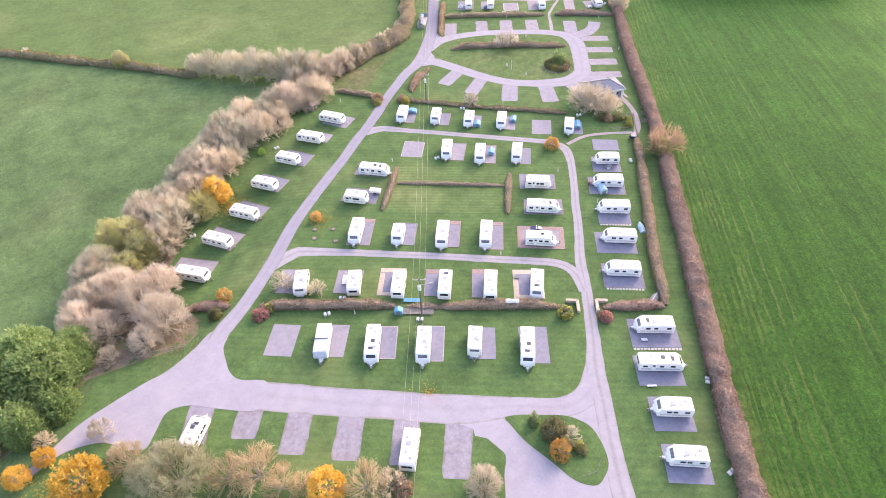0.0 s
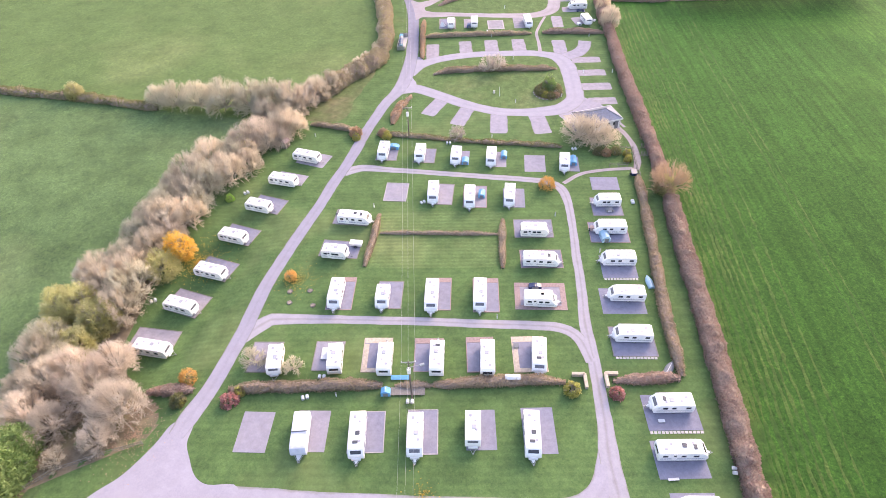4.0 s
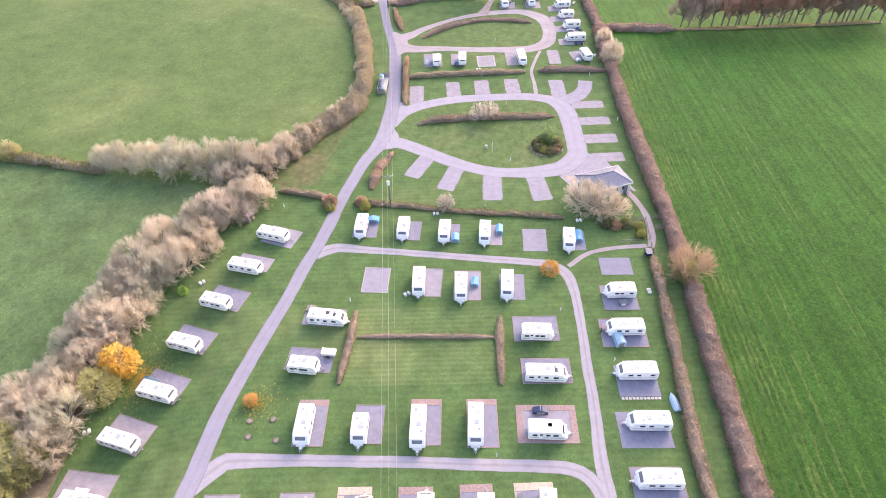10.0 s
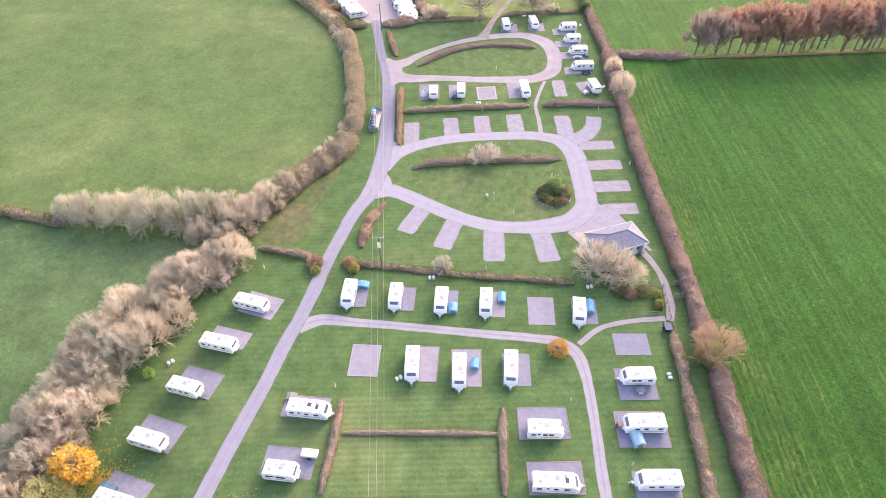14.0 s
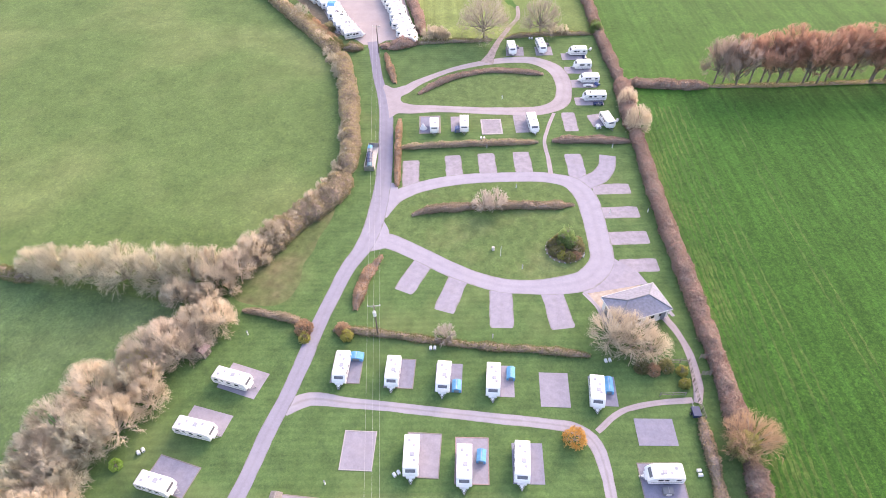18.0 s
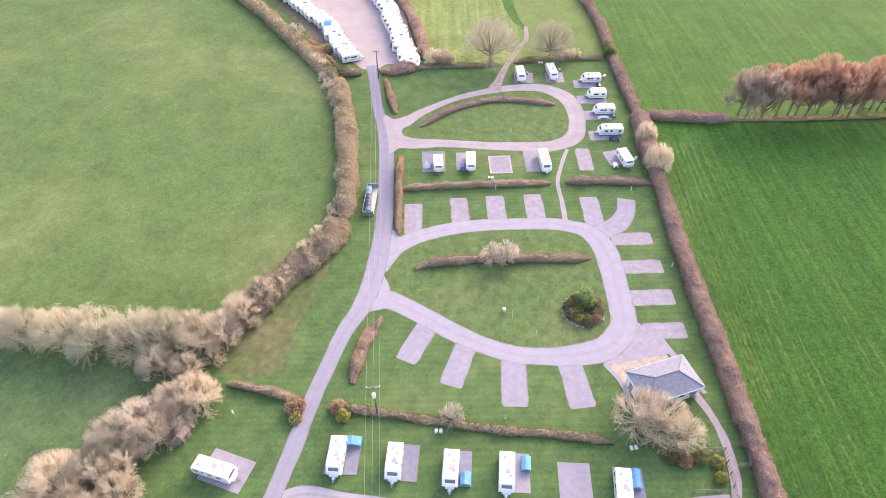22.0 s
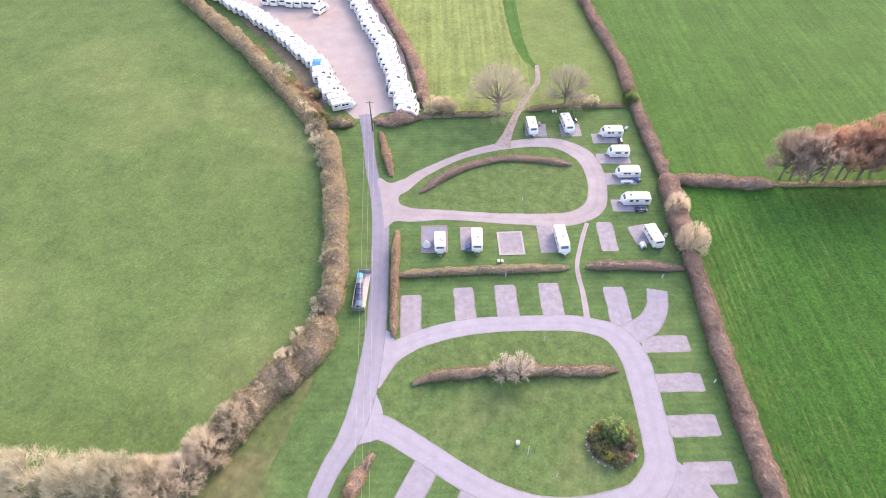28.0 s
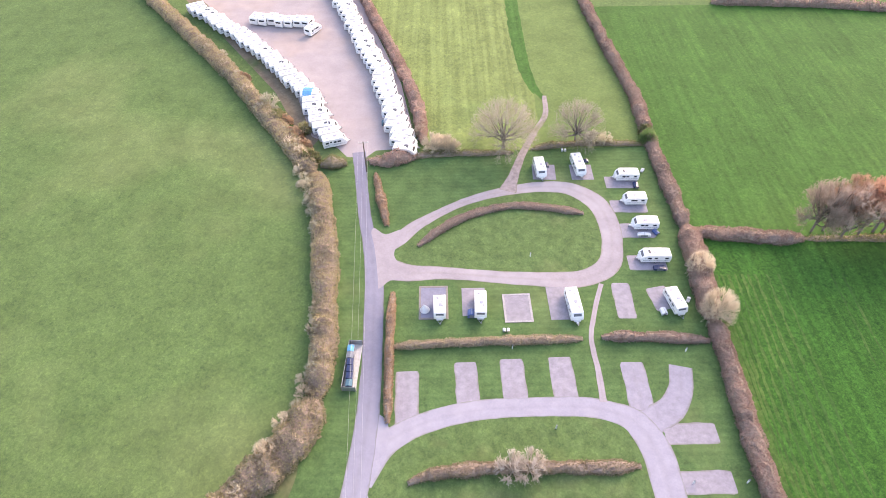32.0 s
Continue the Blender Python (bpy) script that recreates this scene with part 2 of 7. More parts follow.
MEADOW_EAST = ground_mat("greener_meadow", (0.100, 0.158, 0.046), (0.182, 0.246, 0.082), (0.150, 0.222, 0.070), big=0.02, fine=2.4, grain=0.5, drift=0.14, mottle=0.1, fleck=0.12)
ROUGH_GRASS = ground_mat("rough_verge", (0.072, 0.106, 0.040), (0.142, 0.182, 0.070), (0.190, 0.168, 0.092), big=0.11, fine=2.6, patch_at=(0.47, 0.74), mottle=0.14)
LITTER = ground_mat("leaf_litter", (0.150, 0.120, 0.080), (0.280, 0.225, 0.155), (0.120, 0.150, 0.060), big=0.1, fine=2.8)
TARMAC = ground_mat("pale_tarmac", (0.292, 0.278, 0.325), (0.382, 0.362, 0.412), (0.360, 0.338, 0.376), big=0.08, fine=3.5, drift=0.06, tracks=0.05, mottle=0.03)
GRAVEL = ground_mat("pitch_gravel", (0.292, 0.278, 0.312), (0.388, 0.368, 0.402), (0.368, 0.340, 0.360), big=0.12, fine=4.5, drift=0.06, tracks=0.2, mottle=0.03)
PINK_GRAVEL = ground_mat("pinkish_gravel", (0.290, 0.255, 0.268), (0.405, 0.360, 0.370), (0.365, 0.335, 0.350), big=0.05, fine=3.0, drift=0.10, tracks=0.06, mottle=0.03)
SLATE_PAD = ground_mat("grey_slate_chippings", (0.200, 0.200, 0.260), (0.285, 0.282, 0.350), (0.265, 0.258, 0.312), big=0.2, fine=6.0, drift=0.10)
STANCE = ground_mat("stance_gravel", (0.262, 0.247, 0.290), (0.355, 0.335, 0.384), (0.332, 0.305, 0.335), big=0.15, fine=4.5, drift=0.10, mottle=0.04, tracks=0.03)
PINK_STANCE = ground_mat("pink_stance_gravel", (0.262, 0.240, 0.268), (0.365, 0.336, 0.370), (0.325, 0.300, 0.322), big=0.15, fine=4.0, drift=0.14, mottle=0.04, tracks=0.03)
BRICK = plain_mat("red_brick_edging", (0.360, 0.255, 0.240), 0.85, vary=0.3, scale=4)
TAN = plain_mat("tan_paving", (0.560, 0.465, 0.370), 0.85, vary=0.25, scale=3)
TIMBER = plain_mat("weathered_timber", (0.265, 0.235, 0.210), 0.85, vary=0.3, scale=5)
EDGE = plain_mat("dull_concrete_edging", (0.440, 0.405, 0.405), 0.9, vary=0.3, scale=4)
PAVER = plain_mat("pale_concrete_paver", (0.560, 0.530, 0.500), 0.85, vary=0.25, scale=3)
WHITE = plain_mat("white_gelcoat", (0.825, 0.82, 0.815), 0.32, vary=0.06, scale=0.9)
CREAM = plain_mat("cream_gelcoat", (0.83, 0.81, 0.775), 0.35, vary=0.08, scale=0.9)
COVER = plain_mat("grey_caravan_cover", (0.58, 0.61, 0.70), 0.8, vary=0.18, scale=1.2)
WINDOW = plain_mat("dark_acrylic_window", (0.030, 0.034, 0.042), 0.12, vary=0.2, spec=0.6)
CURTAIN = plain_mat("curtained_window", (0.150, 0.150, 0.170), 0.15, vary=0.3, scale=6)
VENT = plain_mat("pale_rooflight", (0.40, 0.40, 0.43), 0.25, vary=0.1)
DARKVENT = plain_mat("tinted_rooflight", (0.090, 0.090, 0.100), 0.2, vary=0.1)
STRIPE = plain_mat("grey_decal", (0.230, 0.240, 0.270), 0.4)
BLUE_STRIPE = plain_mat("blue_decal", (0.080, 0.130, 0.300), 0.4)
STEEL = plain_mat("galvanised_steel", (0.420, 0.430, 0.440), 0.45, metal=0.8, vary=0.15, scale=6)
RUBBER = plain_mat("black_rubber", (0.020, 0.020, 0.022), 0.8)
GREY_PLASTIC = plain_mat("grey_plastic", (0.200, 0.210, 0.230), 0.55)
WHITE_PLASTIC = plain_mat("white_plastic", (0.740, 0.740, 0.740), 0.5)
BLUE = plain_mat("turquoise_tarpaulin", (0.100, 0.360, 0.620), 0.6, vary=0.2, scale=2)
NAVY = plain_mat("navy_car_paint", (0.030, 0.045, 0.110), 0.25)
SILVER_BLUE = plain_mat("silver_blue_car_paint", (0.330, 0.520, 0.640), 0.3)
TEAL = plain_mat("teal_awning_cloth", (0.090, 0.190, 0.240), 0.75, vary=0.2)
SLATES = plain_mat("grey_roof_slate", (0.290, 0.292, 0.345), 0.75, vary=0.25, scale=2.5, spec=0.2)
RENDERED = plain_mat("white_painted_render", (0.780, 0.760, 0.740), 0.8, vary=0.1)
SAND = ground_mat("sandy_gravel", (0.360, 0.295, 0.240), (0.470, 0.400, 0.335), (0.400, 0.335, 0.280), big=0.2, fine=4.0)
WOODPOLE = plain_mat("creosoted_pole", (0.150, 0.120, 0.100), 0.85, vary=0.25, scale=3)
WIRE = plain_mat("aluminium_wire", (0.560, 0.560, 0.560), 0.4, metal=0.6)
BARK = plain_mat("grey_bark", (0.450, 0.400, 0.330), 0.95, vary=0.35, scale=2.5)
DARK_BARK = plain_mat("dark_wood_bark", (0.200, 0.170, 0.145), 0.95, vary=0.3, scale=2.5)
TWIG = foliage_mat("bare_twigs", (0.535, 0.468, 0.365), (0.690, 0.615, 0.495), (0.780, 0.708, 0.590))
TWIG_PALE = foliage_mat("pale_bare_twigs", (0.560, 0.486, 0.395), (0.735, 0.650, 0.545), (0.835, 0.755, 0.655))
TWIG_OLIVE = foliage_mat("olive_twigs", (0.420, 0.410, 0.170), (0.570, 0.550, 0.260), (0.700, 0.660, 0.400))
LEAF_AMBER = foliage_mat("amber_leaves", (0.430, 0.345, 0.225), (0.570, 0.465, 0.310), (0.690, 0.570, 0.390))
TWIG_WILLOW = foliage_mat("greenish_willow_twigs", (0.340, 0.335, 0.210), (0.480, 0.470, 0.315), (0.600, 0.585, 0.420))
TWIG_KHAKI = foliage_mat("khaki_twigs", (0.455, 0.425, 0.325), (0.620, 0.585, 0.460), (0.740, 0.700, 0.570))
TWIG_OAK = foliage_mat("grey_oak_twigs", (0.280, 0.255, 0.220), (0.395, 0.365, 0.315), (0.500, 0.465, 0.405))
TWIG_WOOD = foliage_mat("pinkish_wood_twigs", (0.360, 0.285, 0.245), (0.490, 0.400, 0.345), (0.590, 0.485, 0.420))
TWIG_THORN = foliage_mat("tawny_thorn_twigs", (0.420, 0.300, 0.200), (0.540, 0.395, 0.275), (0.640, 0.485, 0.350))
TWIG_GREY = foliage_mat("pinkish_grey_twigs", (0.440, 0.390, 0.350), (0.590, 0.530, 0.480), (0.700, 0.640, 0.590))
LEAF_GOLD = foliage_mat("golden_leaves", (0.560, 0.350, 0.065), (0.710, 0.480, 0.105), (0.810, 0.610, 0.210))
LEAF_ORANGE = foliage_mat("orange_leaves", (0.600, 0.340, 0.100), (0.720, 0.450, 0.150), (0.800, 0.560, 0.240))
LEAF_RUST = foliage_mat("rust_leaves", (0.400, 0.270, 0.210), (0.550, 0.350, 0.265), (0.640, 0.430, 0.310))
LEAF_DARK = foliage_mat("evergreen_leaves", (0.170, 0.275, 0.100), (0.305, 0.425, 0.165), (0.420, 0.530, 0.240))
LEAF_BRIGHT = foliage_mat("bright_green_leaves", (0.260, 0.470, 0.090), (0.390, 0.600, 0.150), (0.500, 0.680, 0.220))
LEAF_LIME = foliage_mat("lime_leaves", (0.290, 0.310, 0.085), (0.460, 0.455, 0.150), (0.620, 0.570, 0.240))
HEDGE_BROWN = foliage_mat("brown_hedge_twigs", (0.250, 0.172, 0.146), (0.385, 0.274, 0.238), (0.495, 0.362, 0.316), (0.420, 0.332, 0.280))
HEDGE_MIX = foliage_mat("mixed_hedge_twigs", (0.290, 0.250, 0.160), (0.420, 0.355, 0.240), (0.540, 0.450, 0.325), (0.400, 0.395, 0.205))
HEDGE_OLIVE = foliage_mat("wild_hedge_twigs", (0.230, 0.240, 0.125), (0.390, 0.335, 0.240), (0.540, 0.465, 0.340), (0.470, 0.410, 0.210), (0.600, 0.515, 0.400))
HEDGE_TAWNY = foliage_mat("tawny_hedge_twigs", (0.215, 0.190, 0.125), (0.345, 0.280, 0.195), (0.440, 0.345, 0.250), (0.300, 0.300, 0.165))
HEDGE_RUST = foliage_mat("rust_hedge_leaves", (0.310, 0.220, 0.155), (0.450, 0.315, 0.215), (0.560, 0.400, 0.275), (0.430, 0.350, 0.235))
HEDGE_GREEN = foliage_mat("green_hedge_leaves", (0.180, 0.200, 0.090), (0.290, 0.290, 0.140), (0.400, 0.345, 0.210))
CORE = plain_mat("hedge_core", (0.370, 0.285, 0.230), 1.0, vary=0.4, scale=3)
FLOWER = foliage_mat("pink_flower_shrub", (0.280, 0.300, 0.120), (0.480, 0.215, 0.210), (0.740, 0.470, 0.450))


# ---- building blocks ----
def mesh_from(bm, name):
    me = bpy.data.meshes.new(name)
    bm.to_mesh(me)
    bm.free()
    return me


def part(name, bm, material, parent=None, label=""):
    me = bm if isinstance(bm, bpy.types.Mesh) else mesh_from(bm, name)
    if material and not me.materials:
        me.materials.append(material)
    ob = new(name, me)
    ob.parent = parent
    return tagged(ob, label)


def thing(name, label, category, m=None, group="", kind=""):
    ob = tagged(new(name), label, category, group, kind)
    ob.empty_display_size = 0.2
    if m is not None:
        ob.matrix_basis = m
    return ob


def box(bm, cx, cy, cz, sx, sy, sz, bevel=0.0, turn=0.0):
    r = bmesh.ops.create_cube(bm, size=1, matrix=pose(cx, cy, cz, 0, 0, turn) @ Matrix.Diagonal((sx, sy, sz, 1)))
    if bevel:
        edges = list({e for v in r["verts"] for e in v.link_edges})
        bmesh.ops.bevel(bm, geom=edges, offset=bevel, segments=2, affect="EDGES", profile=0.5)
    return bm


def block(cx, cy, cz, sx, sy, sz, bevel=0.0, turn=0.0):
    return box(bmesh.new(), cx, cy, cz, sx, sy, sz, bevel, turn)


def prism(bm, profile, y0, y1, bevel=0.0):
    """A side profile of (x, z) drawn out from y0 to y1."""
    left = [bm.verts.new((x, y0, z)) for x, z in profile]
    right = [bm.verts.new((x, y1, z)) for x, z in profile]
    n = len(profile)
    faces = [bm.faces.new(left), bm.faces.new(right[::-1])]
    faces += [bm.faces.new((left[i], right[i], right[(i + 1) % n], left[(i + 1) % n])) for i in range(n)]
    bmesh.ops.recalc_face_normals(bm, faces=bm.faces)
    if bevel:
        bmesh.ops.bevel(bm, geom=list(bm.edges), offset=bevel, segments=2, affect="EDGES", profile=0.5)
    return bm


def rod(bm, a, b, r0, r1=None, sides=6):
    """A tapered rod from a to b."""
    a, b = Vector(a), Vector(b)
    r1 = r0 if r1 is None else r1
    q = (b - a).to_track_quat("Z", "Y").to_matrix().to_4x4()
    bmesh.ops.create_cone(bm, cap_ends=True, segments=sides, radius1=r0, radius2=r1, depth=(b - a).length,
                          matrix=Matrix.Translation((a + b) / 2) @ q)
    return bm


def curve_points(pts, step=1.5):
    """A smooth line through the points (each a tuple of any length), sampled evenly enough."""
    p = [np.array(q, float) for q in pts]
    p = [2 * p[0] - p[1]] + p + [2 * p[-1] - p[-2]]
    out = []
    for i in range(1, len(p) - 2):
        n = max(2, int(np.linalg.norm((p[i + 1] - p[i])[:2]) / step))
        for k in range(n):
            t = k / n
            out.append(0.5 * (2 * p[i] + (p[i + 1] - p[i - 1]) * t + (2 * p[i - 1] - 5 * p[i] + 4 * p[i + 1] - p[i + 2]) * t * t
                              + (3 * p[i] - p[i - 1] - 3 * p[i + 1] + p[i + 2]) * t ** 3))
    out.append(p[-2])
    return np.array(out)


def sides_of(line):
    d = np.gradient(line[:, :2], axis=0)
    d /= np.maximum(np.linalg.norm(d, axis=1, keepdims=True), 1e-6)
    return np.stack([-d[:, 1], d[:, 0]], 1)


road_level = [0.030]


def ribbon(name, pts, material, label, category="road", rough=0.07, z=None, kind="structure"):
    """A strip of ground along points of (x, y, width), with a slightly ragged edge."""
    line = curve_points(pts, 1.0)
    across = sides_of(line)
    if z is None:
        road_level[0] += 0.004
        z = road_level[0]
    verts, faces, place = [], [], []
    for i, (x, y, w) in enumerate(line[:, :3]):
        l = w / 2 + rough * noise.noise((x * 0.5, y * 0.5, 3.1)) + rough * 0.6 * noise.noise((x * 1.7, y * 1.7, 8.0))
        r = w / 2 + rough * noise.noise((x * 0.5, y * 0.5, 9.7)) + rough * 0.6 * noise.noise((x * 1.7, y * 1.7, 1.0))
        for u in (-1, -0.5, 0, 0.5, 1):
            s = u * (l if u > 0 else r)
            verts.append((x + across[i, 0] * s, y + across[i, 1] * s, z - 0.01 * abs(u)))
            place.append(abs(u) * 0.8)
        if i:
            b = 5 * i
            faces += [(b + k, b + k + 1, b + k - 4, b + k - 5) for k in range(4)]
    me = bpy.data.meshes.new(name)
    me.from_pydata(verts, [], faces)
    me.attributes.new("across", "FLOAT", "POINT").data.foreach_set("value", place)
    if line.shape[1] > 3:
        me.attributes.new("tone", "FLOAT", "POINT").data.foreach_set("value", np.repeat(line[:, 3], 5).tolist())
    if me.polygons[0].normal.z < 0:
        me.flip_normals()
    return tagged(part(name, me, material), label, category, kind=kind)


# the ground falls away west of the lane, down to the tree belt; the pitches there stand on small terraces
LANE_Y = (55.4, 59.3, 66.5, 75.5, 86.2, 99.4, 114.5, 124.3, 133.4, 145.2, 154.8, 165.1, 173.2)
LANE_X = (-37.4, -35.8, -33.4, -30.9, -28.3, -24.6, -20.9, -18.5, -15.8, -12.9, -10.8, -9.3, -9.0)
TERRACES = [(-27.84, 123.18, -20.0, 6.4, 4.6), (-31.57, 116.59, -16.9, 6.4, 3.4), (-34.50, 108.61, -18.8, 6.3, 4.4), (-38.29, 100.57, -19.7, 6.4, 4.4),
            (-40.59, 92.25, -19.6, 6.5, 4.6), (-43.63, 84.57, -19.6, 6.6, 4.9), (-46.73, 76.44, -8.1, 7.4, 5.2)]


def ease(t):
    t = np.clip(t, 0, 1)
    return t * t * (3 - 2 * t)


def bank(x, y):
    w = np.interp(y, LANE_Y, LANE_X) - 1.8 - x
    return -2.3 * np.clip(w / 12, 0, 1) * ease((y - 50) / 18) * (1 - ease((y - 76) / 44))


def dip(x, y):
    """Height of the ground."""
    x, y = np.asarray(x, float), np.asarray(y, float)
    z = bank(x, y)
    for tx, ty, turn, w, h in TERRACES:
        c, d = math.cos(radians(turn)), math.sin(radians(turn))
        u, v = (x - tx) * c + (y - ty) * d, (y - ty) * c - (x - tx) * d
        off = np.hypot(np.maximum(abs(u) - w / 2, 0), np.maximum(abs(v) - h / 2, 0))
        z = z + (bank(tx, ty) - z) * (1 - ease((off - 0.9) / 4.0))
    return z


def level(x, y):
    return float(dip(x, y))


def drape(bm):
    """Cuts a flat sheet into a fine grid west of the lane and lays it on the ground."""
    xs = [v.co.x for v in bm.verts]
    ys = [v.co.y for v in bm.verts]
    cuts = [(x, 0) for x in np.arange(-64, -8, 1.4) if min(xs) < x < max(xs)] + [(y, 1) for y in np.arange(47.4, 174, 1.6) if min(ys) < y < max(ys)]
    for q, axis in cuts:
        bmesh.ops.bisect_plane(bm, geom=bm.verts[:] + bm.edges[:] + bm.faces[:], plane_co=(q, 0, 0) if axis == 0 else (0, q, 0), plane_no=(1, 0, 0) if axis == 0 else (0, 1, 0))
    for v, z in zip(bm.verts, dip([v.co.x for v in bm.verts], [v.co.y for v in bm.verts])):
        v.co.z += z


def sheet(name, corners, material, label, z, category="ground", smooth=False):
    bm = bmesh.new()
    if smooth:
        q, ring = [np.array(c, float) for c in corners], []
        for i in range(len(q)):
            a, b, c, d = q[i - 1], q[i], q[(i + 1) % len(q)], q[(i + 2) % len(q)]
            ring += [tuple(0.5 * (2 * b + (c - a) * t + (2 * a - 5 * b + 4 * c - d) * t * t + (3 * b - a - 3 * c + d) * t ** 3)) for t in (0, 0.2, 0.4, 0.6, 0.8)]
        corners = ring
    f = bm.faces.new([bm.verts.new((x, y, z)) for x, y in corners])
    if f.normal.z < 0:
        f.normal_flip()
    f.normal_update()
    if f.normal.z < 0:
        f.normal_flip()
    if min(x for x, y in corners) < -17 and max(y for x, y in corners) > 59 and min(y for x, y in corners) < 171:
        drape(bm)
        for f in bm.faces:
            f.smooth = True
    bmesh.ops.triangulate(bm, faces=bm.faces)
    ob = part(name, bm, material)
    ob.data.attributes.new("across", "FLOAT", "POINT").data.foreach_set("value", [0.45] * len(ob.data.vertices))
    return tagged(ob, label, category, kind="structure")


# ---- ground ----
sheet("ground", [(-3000, -3000), (3000, -3000), (3000, 3000), (-3000, 3000)], FIELD_W, "muted green pasture reaching to the horizon", -0.02)
sheet("ground_southwest", [(-400, -300), (-40, -300), (-50.87, 60.89), (-49.69, 102.22), (-37.04, 137.30), (-62.46, 142.73), (-106.94, 153.18), (-161.5, 164.2), (-400, 220)], FIELD_SW,
      "darker green pasture beside the tree belt", -0.016)
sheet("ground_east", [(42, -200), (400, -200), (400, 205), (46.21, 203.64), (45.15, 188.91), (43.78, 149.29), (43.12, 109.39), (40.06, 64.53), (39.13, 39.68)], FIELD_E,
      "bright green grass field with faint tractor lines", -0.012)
sheet("ground_northeast", [(46.21, 203.64), (400, 205), (400, 296), (42.67, 292.06), (45.97, 247.55)], FIELD_NE, "bright green grass field beyond the wood", -0.008)
sheet("ground_meadow", [(-1.31, 228.45), (45.08, 230.13), (45.33, 259.20), (41.86, 295.96), (30, 480), (-80, 480), (-21.07, 302.47), (-4.29, 245.68)], MEADOW,
      "yellow-green mown meadow with pale stripes", -0.004)
sheet("lawn", [(-58, -20), (39, -20), (39.09, 64.55), (42.64, 109.40), (44.19, 164.19), (45.23, 203.69), (45.57, 230.10), (-15.43, 227.00), (-24.52, 223.28), (-18.30, 200.71), (-16.12, 180.39),
               (-18.02, 168.27), (-26.65, 155.41), (-35.04, 141.42), (-39.14, 130.06), (-47.60, 112.47), (-51.91, 94.01), (-54.19, 71.63), (-50.81, 58.95)], LAWN, "mown green lawn of the caravan park", 0.006)

for x0, y0, x1, y1 in ((-12.91, 90.85, 10.05, 98.48), (-11.91, 99.98, 10.40, 105.25)):
    sheet("lawn_striped", [(x0, y0), ((x0 + x1) / 2, y0 - 0.4), (x1, y0), (x1 + 0.2, (y0 + y1) / 2), (x1, y1), ((x0 + x1) / 2, y1 + 0.3), (x0, y1), (x0 + 0.2, (y0 + y1) / 2)], STRIPED_LAWN,
          "central lawn with faint mowing stripes", 0.011, "ground", True)

sheet("lawn_loop", [(-9, 158.7), (-8.6, 161), (-6.8, 163.3), (-3.8, 165.3), (0.3, 167), (6.2, 168.4), (12.3, 168.8), (18.3, 168.8), (23, 168.3), (26.4, 166.9),
                       (28.4, 164.7), (29.1, 160.9), (29.2, 156.4), (29.2, 152.3), (28.9, 148.4), (27.5, 145.1), (25, 143.3), (22.2, 142.6), (17, 141.9), (12.5, 142.6),
                       (7.4, 144.6), (3.4, 147.2), (-0.8, 150.3), (-4.5, 152.6), (-7.6, 154.5)], DRY_LAWN,
      "rougher lawn inside the loop road", 0.011, "ground", True)
sheet("lawn_north", [(-6.8, 199.5), (-5.9, 202.4), (-1.5, 207.6), (5.9, 213), (12.8, 214.9), (21.3, 216.3), (27.8, 214.6), (30.6, 210.6), (31.2, 204.5), (30.4, 200.2),
                       (28.6, 197.2), (22.6, 195.4), (14.8, 195.4), (5.6, 196.3), (-2, 197.4), (-5.9, 198.3)], DRY_LAWN,
      "rougher lawn inside the north loop", 0.011, "ground", True)

# ---- roads ----
ribbon("road_main", [(-36.4, 58.4, 2.4, 0), (-35.4, 61.4, 2.9, 0), (-33.7, 66.2, 2.6, 0.2), (-32.3, 72.6, 2.5, 0.3), (-31.4, 77, 2.6, 0.4), (-30.3, 85.3, 2.5, 0.5),
                       (-29.2, 90.2, 2.4, 0.5), (-27.8, 95.5, 2.4, 0.5), (-26.2, 101.2, 2.4, 0.5), (-24.2, 107.8, 2.3, 0.5), (-22.6, 114.4, 2.4, 0.5),
                       (-21.3, 118.6, 2.4, 0.5), (-20.3, 122.2, 2.4, 0.5), (-19.1, 127.3, 2.6, 0.5), (-17.9, 133, 2.5, 0.5), (-16.2, 139.2, 2.6, 0.4),
                       (-14.2, 146, 2.8, 0.35), (-12.4, 149.6, 3.2, 0.25), (-11.2, 153.1, 3.5, 0.2), (-10.3, 157.6, 3.6, 0.3), (-9.8, 162.4, 3.5, 0.4),
                       (-9.4, 167.6, 3.4, 0.6), (-9.25, 173.2, 3.3, 0.8), (-9.35, 179.2, 3.1, 0.95), (-9.6, 185.9, 3.2, 0.9), (-9.95, 193.1, 3.2, 0.8),
                       (-10.9, 200.9, 2.9, 0.8), (-11.8, 205.2, 2.6, 0.9), (-12.75, 209.6, 2.4, 1), (-14.15, 219.1, 2.4, 1), (-15.45, 229, 2.8, 0.8)], TARMAC, "pale grey tarmac lane through the park, darker towards the yard", z=0.058)
ribbon("road_south", [(-31, 49.2, 4.6), (-23, 48.7, 4.8), (-15, 48.2, 4.7), (-7, 47.9, 4.7), (-2, 47.6, 4.7), (4, 47.6, 4.6), (11.1, 48.3, 2.9), (17, 48.4, 3.2),
                       (20.6, 50.8, 3.4), (22.2, 56, 2.6)], TARMAC, "wide pale tarmac road before the south pitches")
